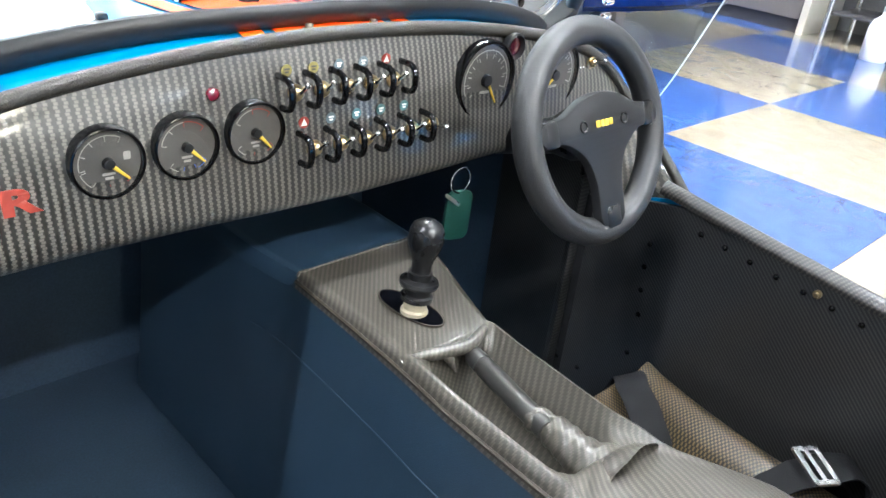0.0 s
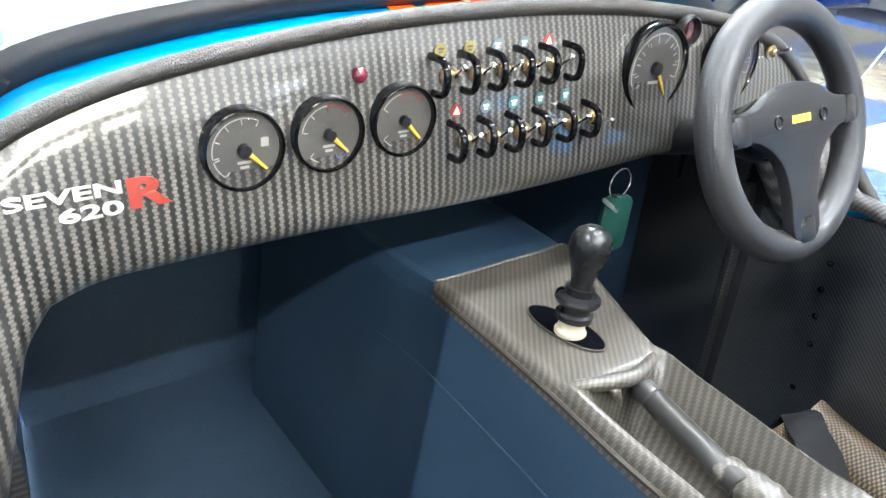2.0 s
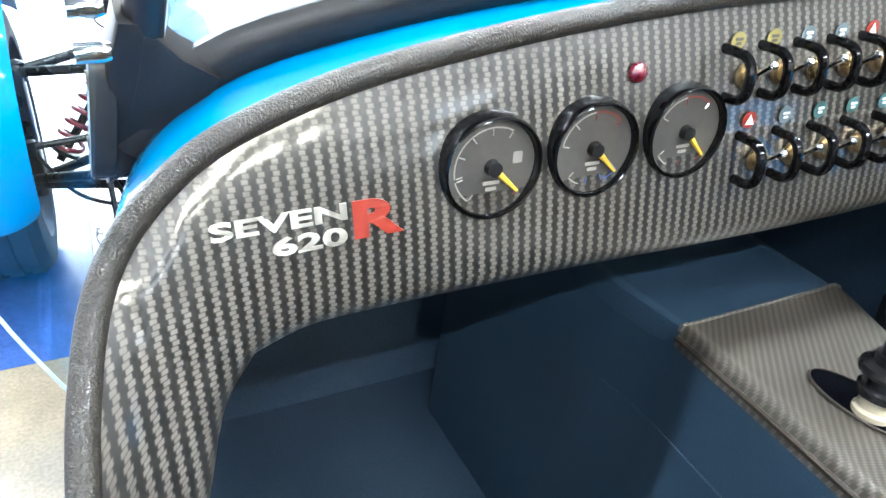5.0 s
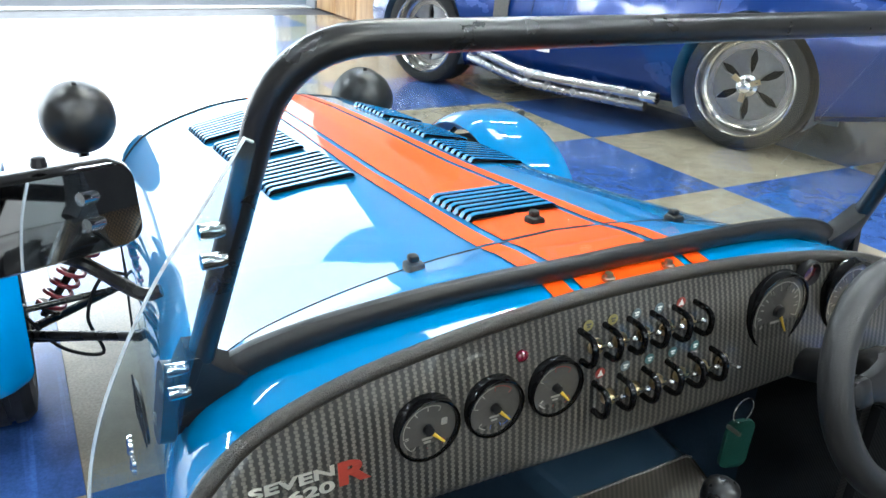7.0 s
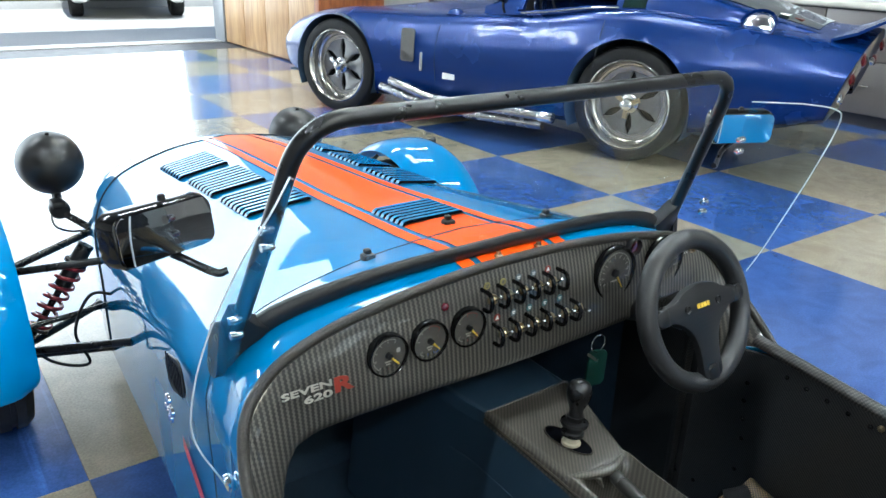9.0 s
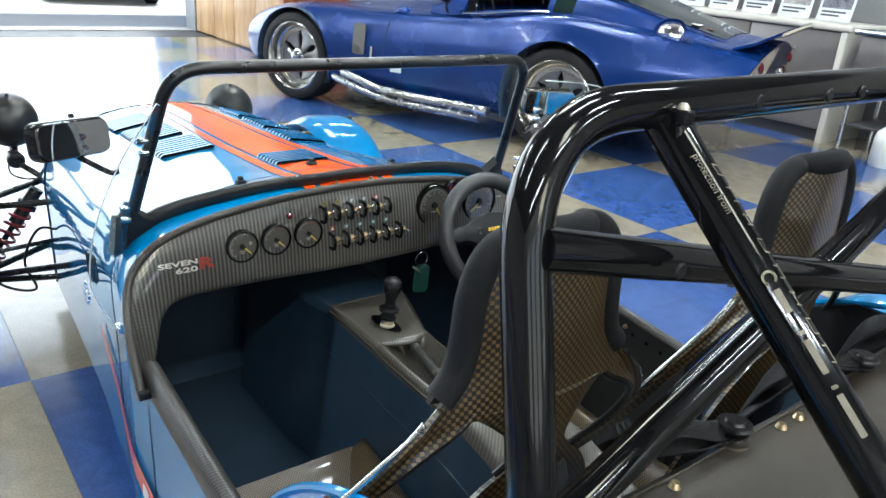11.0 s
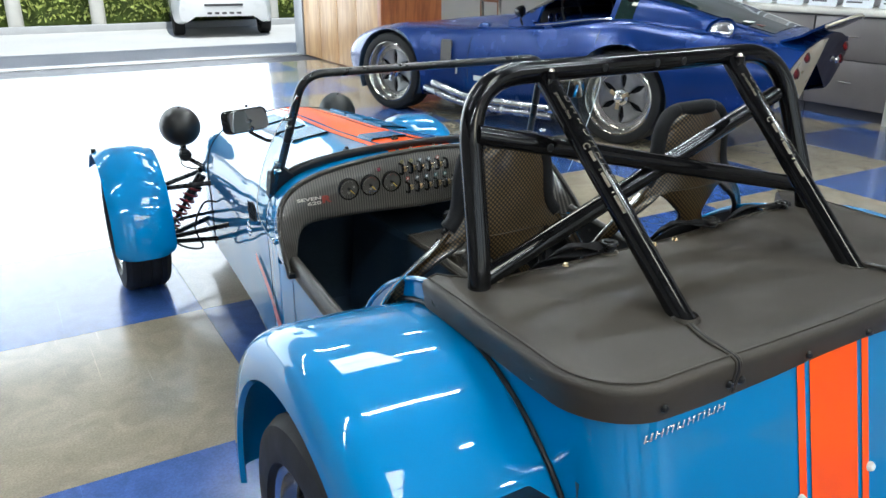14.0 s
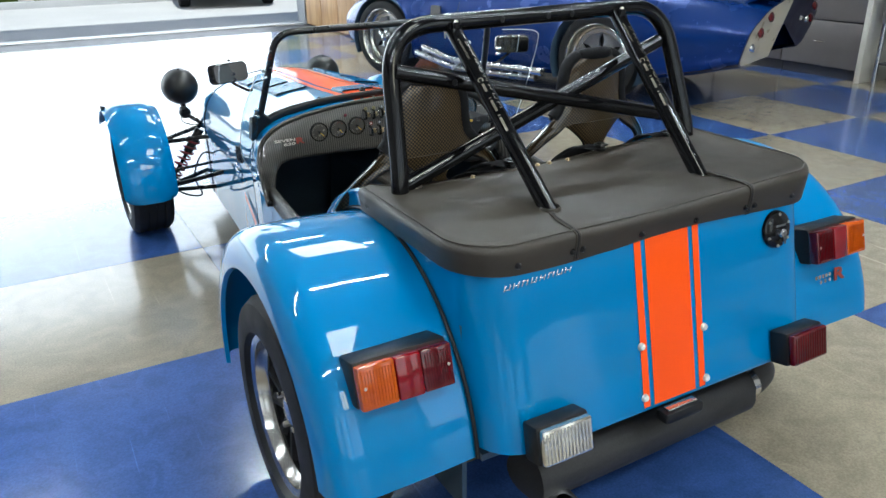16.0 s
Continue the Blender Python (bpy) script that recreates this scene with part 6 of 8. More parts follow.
for s in (-1, 1):
    a, b = Vector((s * 0.238, 0.058, 1.104)), Vector((s * 0.214, -0.300, 0.764))
    brace = part("rear_brace", rod(a, b, 0.0185, 18), BLACK_GLOSS, bar)
    part("brace_bracket", join(box(s * 0.238 - 0.0135, s * 0.238 + 0.0135, 0.024, 0.05, 1.072, 1.100, 0.004), lathe([(0.011, -0.006), (0.011, 0.004), (0.009, 0.006), (0, 0.006)], pose(s * 0.238, 0.034, 1.105), 16)), BLACK_GLOSS, brace)
    part("brace_bolt", lathe([(0, 0.005), (0.003, 0.0045), (0.0048, 0.002), (0.0055, 0.0)], pose(s * 0.238, 0.033, 1.111), 12), STEEL, brace)
    # printed strip on the brace: small readable words, and bars for the maker's names
    d = (b - a).normalized()
    nrm = Vector((-0.55, -0.55, 0.62))
    nrm = (nrm - d * nrm.dot(d)).normalized()
    face = lambda t, lift: Matrix(((d.x, nrm.cross(d).x, nrm.x, (a + d * t + nrm * lift).x), (d.y, nrm.cross(d).y, nrm.y, (a + d * t + nrm * lift).y), (d.z, nrm.cross(d).z, nrm.z, (a + d * t + nrm * lift).z), (0, 0, 0, 1)))
    part("brace_words", moved(text_mesh("protection from", 0.0085, 0.0002), face(0.080, 0.0187)), PRINT, brace, "small white words protection from")
    part("brace_mark", moved(arc_ring(0.0040, 0.0062, 30, 320), face(0.166, 0.0189)), PRINT, brace, "round printed mark")
    for u, w in ((0.186, 0.020), (0.213, 0.003), (0.233, 0.028), (0.258, 0.003), (0.281, 0.034)):
        part("brace_mark", slab(rounded(w, 0.0055, 0.001, 2), 0.0004, face(u, 0.0187)), PRINT, brace, "pale printed maker's block")
    nn = (nrm + nrm.cross(d) * 0.75).normalized()
    for k, w in enumerate((0.011, 0.014, 0.010, 0.013, 0.012, 0.012, 0.014, 0.015)):
        o = a + d * (0.070 + 0.0235 * k) + nn * 0.0187
        m2 = Matrix(((d.x, nn.cross(d).x, nn.x, o.x), (d.y, nn.cross(d).y, nn.y, o.y), (d.z, nn.cross(d).z, nn.z, o.z), (0, 0, 0, 1)))
        part("brace_letter", join(*[slab([(x0, -0.0030), (x1, -0.0030), (x1 + 0.002, 0.0030), (x0 + 0.002, 0.0030)], 0.0003, m2) for x0, x1 in ((-w / 2, -w / 2 + 0.0013), (w / 2 - 0.0013, w / 2))] + [slab([(-w / 2, h), (w / 2, h), (w / 2 + 0.0004, h + 0.0010), (-w / 2 + 0.0004, h + 0.0010)], 0.0003, m2) for h in ((-0.0030, 0.0020, -0.0005)[k % 3], )]), PRINT, brace, "pale slanted lettering block")
    part("brace_foot", lathe([(0.024, 0.0), (0.023, 0.005), (0.0195, 0.010)], pose(s * 0.214, -0.298, 0.769), 20), VINYL, brace)
for x, z in ((0.372, 1.028), (0.352, 1.013)):
    part("bar_bolt", lathe([(0, 0.012), (0.004, 0.011), (0.0055, 0.006), (0.006, 0)], frame_to((x, 0.040, z), (1, 0, 0), (0, 0.4, 1)), 12), STEEL, bar)

# ---- boot cover ----
out_line = []
HW, Y0, Y1, RR = 0.478, 0.070, -0.414, 0.108


def front_edge(x):
    """The free front edge of the cover: it runs forward only at its two corners."""
    return -0.014 + 0.012 * max(0.0, x) / HW + 0.075 * max(0.0, (abs(x) - 0.385) / 0.075) ** 1.2


out_line += [Vector((x, front_edge(x), 0)) for x in span(-HW + 0.02, HW - 0.02, 44)]
out_line += [Vector((HW, lerp(Y0 - 0.02, Y1 + RR, k / 8), 0)) for k in range(9)]
out_line += [Vector((HW - RR + RR * math.cos(a), Y1 + RR - RR * math.sin(a), 0)) for a in span(0, math.pi / 2, 10)[1:]]
out_line += [Vector((x, Y1, 0)) for x in reversed(span(-HW + RR, HW - RR, 20))][1:]
out_line += [Vector((-HW + RR - RR * math.cos(a), Y1 + RR - RR * math.sin(a), 0)) for a in reversed(span(0, math.pi / 2, 10))][1:]
out_line += [Vector((-HW, lerp(Y1 + RR, Y0 - 0.02, k / 8), 0)) for k in range(1, 9)]
rows = []
for inset, z in ((-0.003, 0.712), (-0.006, 0.735), (-0.0085, 0.754), (-0.006, 0.763), (0.004, 0.7685)):
    row = []
    for p in out_line:
        q = Vector((max(-0.30, min(0.30, p.x)), max(-0.22, min(-0.14, p.y)), 0))
        dd = (q - p).normalized()
        zz = z if not (p.y > -0.03 and abs(p.x) < HW - 0.01 and z < 0.76) else 0.756
        zz += 0.006 * math.sin(p.x * 9.0 + 1.0) * (z < 0.72)
        wide = 1.0 + 0.040 * max(0.0, p.x / HW)
        zz += 0.016 * max(0.0, p.x / HW) if z > 0.74 else 0.0
        row.append(Vector(((p.x + dd.x * inset) * wide, p.y + dd.y * inset, zz + 0.0015 * noise.noise(Vector((p.x * 9, p.y * 9, z * 20))))))
    rows.append(row)
base_ring = rows[-1]
for t in (0.12, 0.3, 0.5, 0.75, 1.0):
    row = []
    for p in base_ring:
        q = Vector((max(-0.32, min(0.32, p.x)), -0.18, 0))
        x, y = lerp(p.x, q.x, t), lerp(p.y, q.y, t)
        row.append(Vector((x, y, lerp(p.z, 0.773, t) + 0.006 * t - 0.006 * abs(math.sin(y * 11 + x * 2)) * t + 0.004 * noise.noise(Vector((x * 5, y * 6, 2.0))) * min(1, 3 * t))))
    rows.append(row)
cover = part("boot_cover", grid(rows, close_v=True), VINYL, car, "black vinyl boot cover with press studs", angle=70)
part("cover_seam", tube([p + Vector((0, 0, 0.0006)) for p in base_ring], 0.0018, 6, closed=True), VINYL, cover, "stitched seam")
for s in (-1, 1):
    up = 0.009 if s > 0 else 0.0
    slit = smooth_line([(s * 0.222, -0.31, 0.7735 + up), (s * 0.236, -0.36, 0.7725 + up), (s * 0.238, -0.405, 0.7695 + up), (s * 0.238, -0.4195, 0.7655 + up), (s * 0.238, -0.4230, 0.754 + up * 0.6), (s * 0.238, -0.4205, 0.735), (s * 0.238, -0.4170, 0.712)], 5)
    part("cover_slit", tube(slit, 0.0024, 7), BLACK, cover, "black slit for the brace")
    for d in (-1, 1):
        part("slit_lip", tube([p + Vector((d * 0.0042, 0.0006, -0.0006)) for p in slit], 0.0024, 7), VINYL, cover, "turned hem beside the slit")
studs = [(-0.376, -0.4212), (-0.250, -0.4212), (-0.226, -0.4212), (-0.076, -0.4212), (0.075, -0.4212), (0.225, -0.4212), (0.252, -0.4212), (0.376, -0.4212)]
for x, y in studs:
    part("press_stud", lathe([(0, 0.006), (0.004, 0.0052), (0.0062, 0.0015), (0.0068, 0)], frame_to((x, y, 0.730), (1, 0, 0), (0, 0, 1)), 12), BLACK_SATIN, cover)
for s in (-1, 1):
    for y in (0.012, -0.16, -0.27):
        part("press_stud", lathe([(0, 0.007), (0.005, 0.006), (0.0088, 0.0015), (0.0095, 0)], frame_to((s * 0.4835, y, 0.738), (0, -s, 0), (0, 0, 1)), 12), BLACK_SATIN, cover)
for x in (-0.233, -0.05, -0.015, 0.042, 0.235):
    part("front_stud", lathe([(0, 0.006), (0.004, 0.0055), (0.0055, 0.002), (0.0065, 0)], pose(x, -0.030, 0.7705), 12), BRASS, cover, "brassy press stud")
# harness anchor bolts with folded straps
for x in (-0.378, -0.118, 0.158, 0.386):
    e = part("harness_anchor", lathe([(0.016, 0), (0.016, 0.003), (0.012, 0.004), (0.012, 0.010), (0.016, 0.011), (0.016, 0.013), (0.010, 0.014), (0.010, 0.024), (0, 0.0245)], pose(x, -0.014, 0.768), 18), BLACK_SATIN, car, "black harness eye bolt")
    part("anchor_washer", lathe([(0.010, 0.0), (0.019, 0.0), (0.019, 0.003), (0.010, 0.004)], pose(x, -0.014, 0.7690), 18), STEEL, e, "bright washer")
    part("anchor_washer", lathe([(0.0, 0.006), (0.009, 0.006), (0.011, 0.003), (0.017, 0.003), (0.0185, 0.0), (0.0, 0.0)], pose(x, -0.014, 0.7885), 18), BLACK_SATIN, e, "black bolt head")
    x1 = x + (-0.085 if x in (-0.118, 0.158, 0.386) else 0.06)
    mid = smooth_line([(x, -0.014, 0.784), (lerp(x, x1, 0.35), 0.004, 0.785), (lerp(x, x1, 0.7), 0.030, 0.776), (x1, 0.055, 0.752), (x1 - 0.01, 0.075, 0.69)], 6)
    rows = []
    for k, p in enumerate(mid):
        t = k / (len(mid) - 1)
        hw = lerp(0.015, 0.030, min(1, t * 2.5))
        rows.append([p + Vector((q * hw, q * hw * 0.35, 0.006 * math.sin(t * 9 + q * 2))) for q in (-1, -0.5, 0, 0.5, 1)])
    part("harness_strap", thick(grid(rows), 0.0022), WEB, car, "folded black harness strap")
    # the slack of the same strap, folded once beneath
    slack = smooth_line([(x, -0.012, 0.778), (lerp(x, x1, 0.5), 0.012, 0.768), (lerp(x, x1, 1.0), 0.035, 0.748), (lerp(x, x1, 1.4), 0.055, 0.715), (lerp(x, x1, 1.5), 0.070, 0.650)], 6)
    rows = []
    for k, p in enumerate(slack):
        t = k / (len(slack) - 1)
        hw = lerp(0.018, 0.036, min(1, t * 2))
        rows.append([p + Vector((q * hw, q * hw * 0.35, -0.3 * hw * q + 0.010 * math.sin(t * 7 + q * 1.6 + x * 9))) for q in (-1, -0.5, 0, 0.5, 1)])
    part("harness_strap", thick(grid(rows), 0.0022), WEB, car, "folded black harness strap")
# lap straps that lie over the seat bases, one with its buckle


def flat_strap(points, hw, twist=0.0, name="lap_strap", label="black lap strap"):
    """A woven strap laid along a line; twist turns its flat side."""
    mid = smooth_line(points, 7)
    rows = []
    for k, p in enumerate(mid):
        d = (mid[min(k + 1, len(mid) - 1)] - mid[max(k - 1, 0)]).normalized()
        w = d.cross(Vector((0, math.sin(twist), math.cos(twist)))).normalized()
        rows.append([p + w * hw * q + Vector((0, 0, 0.0015 * math.sin(k * 0.8 + q))) for q in (-1, -0.5, 0, 0.5, 1)])
    return part(name, thick(grid(rows), 0.0025), WEB, car, label)


flat_strap([(0.405, 0.770, 0.235), (0.385, 0.745, 0.288), (0.352, 0.712, 0.300), (0.328, 0.668, 0.285), (0.322, 0.630, 0.255), (0.330, 0.600, 0.225)], 0.022, 0.5)
flat_strap([(0.300, 0.560, 0.232), (0.330, 0.520, 0.262), (0.352, 0.500, 0.288), (0.385, 0.480, 0.304), (0.425, 0.462, 0.296), (0.452, 0.450, 0.260)], 0.022)
flat_strap([(0.385, 0.474, 0.309), (0.420, 0.452, 0.316), (0.446, 0.430, 0.300), (0.455, 0.415, 0.262)], 0.024)
flat_strap([(-0.40, 0.55, 0.24), (-0.40, 0.50, 0.285), (-0.365, 0.43, 0.27), (-0.33, 0.36, 0.23)], 0.024)
BM = frame_to((0.392, 0.474, 0.3125), (0.55, 0.80, 0.10), (-0.8, 0.55, 0.0))
part("strap_buckle", join(*[slab(rounded(w, h, 0.002, 2, cx, cy), 0.004, BM) for w, h, cx, cy in ((0.058, 0.007, 0, 0.014), (0.058, 0.007, 0, -0.014), (0.058, 0.006, 0, 0.001), (0.007, 0.034, -0.026, 0), (0.007, 0.034, 0.026, 0))]), ALLOY, car, "bright metal strap buckle")

# ---- windscreen ----
FRAME_BLACK = mat("satin_powder_coat", (0.010, 0.010, 0.0105), 0.30, 0.0, 0.2, 25, 500, 0.03, 0.0, 0.15, 0.45)


def screen_pt(x, z):
    """A point of the raked screen plane."""
    return Vector((x, 1.0 - (z - 0.737) * 0.418, z))


f_line = bent([screen_pt(-0.440, 0.690), screen_pt(-0.425, 0.737), screen_pt(-0.381, 1.014), screen_pt(0.392, 1.014), screen_pt(0.436, 0.737), screen_pt(0.449, 0.690)], 0.062, 10)
wind = part("windscreen_frame", tube(f_line, 0.0112, 12, up=(0, 1, 0)), FRAME_BLACK, car, "black powder-coated windscreen frame", angle=60)


def foot_pt(x):
    k = abs(x) / 0.437
    y = 0.971 + 0.057 * k * k
    return Vector((x, y, body_z(x, y) + 0.008))


foot = [foot_pt(x) for x in span(-0.437, 0.437, 40)]
part("screen_seal", tube([p + Vector((0, -0.002, 0.004)) for p in foot], lambda t: 0.0098 + 0.006 * abs(2 * t - 1) ** 3, 12, up=(0, -0.35, 1), flat=1.35), BLACK, wind, "black rubber screen seal")
gl = grid([[lerp(foot_pt(x), Vector((x * 0.392 / 0.437, screen_pt(0, 1.006).y, 1.006)), t) for t in span(0, 1, 6)] for x in span(-0.434, 0.434, 20)])
g = part("windscreen_glass", gl, CLEAR, wind, "clear windscreen glass")
g.visible_shadow = False
for s in (-1, 1):
    p0, p1 = Vector((s * 0.449, 1.000, 0.735)), Vector((s * 0.459, 1.028, 0.668))
    gus = slab([(s * x, z) for x, z in ((0.455, 0.660), (0.444, 0.740), (0.436, 0.766), (0.424, 0.764), (0.405, 0.742), (0.385, 0.728), (0.400, 0.702), (0.425, 0.676))], 0.024, frame_to(screen_pt(0, 0) + Vector((0, 0.014, 0)), (1, 0, 0), (0, -0.418, 1)) @ Matrix.Diagonal((1, math.sqrt(1 + 0.418 ** 2), 1, 1)), 0.004)
    part("screen_foot", gus, BLACK, wind, "black rubber foot of the screen frame")
    st = slab(rounded(0.034, (p0 - p1).length, 0.014, 4), 0.014, frame_to((p0 + p1) / 2 - Vector((0.004 * s + 0.007, 0, 0)), (0, 1, 0), p0 - p1), 0.003)
    part("screen_stanchion", st, BLACK, wind, "black screen stanchion")
    for t in (0.2, 0.8):
        p = lerp(p0, p1, t)
        part("stanchion_bolt", lathe([(0, 0.006), (0.004, 0.005), (0.0058, 0)], frame_to((p.x + s * 0.004, p.y, p.z), (0, -s, 0), (0, 0, 1)), 10), STEEL, wind)
    # clear wind deflector hinged on the stanchion
    if s < 0:      # folded back along the car
        hinge = [(-0.410, 0.852, 0.964), (-0.424, 0.880, 0.885), (-0.446, 0.928, 0.775), (-0.466, 0.940, 0.66), (-0.479, 0.931, 0.560)]
        edge = [(-0.416, 0.846, 0.968), (-0.440, 0.842, 0.935), (-0.474, 0.852, 0.880), (-0.507, 0.878, 0.790), (-0.521, 0.907, 0.70), (-0.514, 0.932, 0.63), (-0.484, 0.931, 0.558)]
    else:          # swung out
        hinge = [(0.452, 0.885, 0.965), (0.455, 0.905, 0.86), (0.468, 0.925, 0.76), (0.480, 0.93, 0.68), (0.497, 0.885, 0.64)]
        edge = [(0.490, 0.815, 0.970), (0.515, 0.775, 0.966), (0.523, 0.766, 0.945), (0.520, 0.790, 0.86), (0.514, 0.825, 0.76), (0.508, 0.850, 0.69), (0.504, 0.868, 0.648)]
    hl, el = smooth_line(hinge, 9), smooth_line(edge, 6)
    pane = grid([[lerp(a, b, t) for t in span(0, 1, 4)] for a, b in zip(hl, el)])
    df = part("wind_deflector", thick(pane, 0.003), PERSPEX, car, "clear perspex wind deflector")
    df.visible_shadow = False
    part("deflector_edge", tube([hl[0]] + el[: len(hl)], 0.0012, 6), mat("polished_perspex_edge", (0.6, 0.65, 0.68), 0.15, 0.0, 0.1, 30, 300, 0.0, 1.0), df)
    for p in (Vector((s * 0.430, 0.880, 0.893)), Vector((s * 0.449, 0.945, 0.762))):
        part("deflector_hinge", join(*[lathe([(0.0, 0.008), (0.004, 0.0075), (0.0052, 0.004), (0.0052, -0.008), (0, -0.008)], frame_to((p.x, p.y, p.z + dz), (0, -s, 0), (0, 0, 1)), 12) for dz in (-0.010, 0.010)]), CHROME, df, "bright hinge bolts")
    part("deflector_foot", join(lathe([(0, 0.008), (0.007, 0.006), (0.009, 0)], frame_to((s * 0.482, 0.931, 0.556), (0, -s, 0), (0, 0, 1)), 12), box(s * 0.472, s * 0.484, 0.92, 0.943, 0.549, 0.565, 0.004)), CHROME, df)
    # door mirror
    mc = Vector((-0.516 if s < 0 else 0.538, 0.945, 0.898))
    mm = frame_to(mc, Vector((1, 0.34 if s < 0 else -0.45, 0)), (0, 0.16 if s < 0 else -0.055, 1))
    shell = part("door_mirror", slab(rounded(0.126, 0.062, 0.016, 5), 0.030, mm @ pose(0, 0, -0.030) , 0.010), BLACK_GLOSS, car, "rectangular black door mirror")
    part("mirror_glass", slab(rounded(0.117, 0.053, 0.012, 5), 0.001, mm @ pose(0, 0, 0.0005)), MIRROR, shell, "dark reflecting mirror glass")
    part("mirror_screw", lathe([(0, 0.007), (0.004, 0.006), (0.005, 0)], pose(mc.x, mc.y + 0.012, mc.z + 0.032), 10), BLACK, shell)
    arm = smooth_line([mc + Vector((0, 0.02, -0.03)), mc + Vector((-s * 0.02, 0.025, -0.045)), Vector((s * 0.468, 0.945, 0.838)), Vector((s * 0.455, 0.94, 0.840))], 6)
    part("mirror_arm", tube(arm, 0.0048, 10), BLACK_SATIN, shell, "black mirror arm")

# key ring and leather fob hang from the ignition switch under the dash
fob = thing("key_fob", "green leather key fob hanging on a steel ring", "key fob")
part("key_ring", tube([(0.152 + 0.016 * math.cos(a), 0.900, 0.584 + 0.016 * math.sin(a)) for a in [TAU * k / 30 for k in range(30)]], 0.0011, 6, closed=True), CHROME, fob, "thin steel ring")
part("fob_leather", slab([(x, y) for x, y in rounded(0.036, 0.066, 0.011, 5)], 0.005, frame_to((0.154, 0.903, 0.537), (0.96, -0.25, -0.05), (0.05, 0, 1)), 0.0015), FOB, fob, "green leather tag")
part("key", join(slab(rounded(0.005, 0.028, 0.002, 2), 0.0016, frame_to((0.139, 0.897, 0.562), (0.6, 0.2, 0.7), (0.6, -0.2, -0.75)))), STEEL, fob, "steel key blade")
part("ignition_lock", lathe([(0, 0.012), (0.009, 0.011), (0.011, 0.006), (0.012, 0)], frame_to((0.152, 0.925, 0.606), (1, 0, 0), (0, 0, 1)), 16), CHROME, car)

# ---- the blue coupe behind: x forward, y to its left, z up, midway between the axles ----
coupe = thing("racing_coupe", "metallic blue fastback racing coupe with alloy wheels", "car")
COUPE = pose(3.21, 4.58, 0, 0, 0, 110.9)
coupe.matrix_world = COUPE
AX = 1.15
TAIL = -2.25
T_W = [(-2.25, 0.765), (-2.0, 0.80), (-1.7, 0.835), (-1.15, 0.86), (-0.7, 0.82), (-0.2, 0.79), (0.4, 0.785), (0.8, 0.81), (1.15, 0.83), (1.5, 0.76), (1.80, 0.63), (2.0, 0.45), (2.10, 0.24)]
T_C = [(-2.25, 0.745), (-2.0, 0.80), (-1.6, 0.86), (-1.2, 0.905), (-0.85, 0.885), (-0.5, 0.83), (0.0, 0.80), (0.5, 0.775), (0.85, 0.772), (1.15, 0.768), (1.45, 0.722), (1.72, 0.655), (1.95, 0.57), (2.10, 0.47)]
T_M = [(-2.25, 0.835), (-1.8, 0.86), (-1.0, 0.92), (0.0, 0.88), (0.4, 0.845), (0.9, 0.795), (1.3, 0.725), (1.68, 0.64), (1.95, 0.555), (2.10, 0.46)]
T_B = [(-2.25, 0.365), (-2.0, 0.29), (-1.6, 0.23), (-1.1, 0.18), (1.1, 0.17), (1.6, 0.21), (1.95, 0.28), (2.10, 0.35)]


def soft(table, x):
    """A table read with a little rounding."""
    return (curve_at(table, x - 0.08) + 2 * curve_at(table, x) + curve_at(table, x + 0.08)) / 4


def coupe_half(x):
    """Half a cross-section; towards the tail it leans back."""
    w, c, m, b = soft(T_W, x), soft(T_C, x), soft(T_M, x), soft(T_B, x)
    mid = lerp(b, c, 0.55)
    q = max(0.0, min(1.0, (-1.45 - x) / 0.75))
    q = q * q * (3 - 2 * q)
    pts = [(0, m), (0.30 * w, lerp(m, c, 0.25)), (0.55 * w, lerp(m, c, lerp(0.85, 0.62, q))), (0.74 * w, c), (lerp(0.88, 0.86, q) * w, c - lerp(0.045, 0.05, q)), (0.965 * w, lerp(c, mid, 0.62)),
           (w, mid), (0.985 * w, lerp(b, mid, 0.5)), (0.94 * w, lerp(b, mid, 0.15)), (lerp(0.86, 0.80, q) * w, b)]
    lean = -0.30 * q
    return [Vector((x + lean * (p.y - 0.45), p.x, p.y)) for p in smooth_line([(a, z, 0) for a, z in pts], 5)]


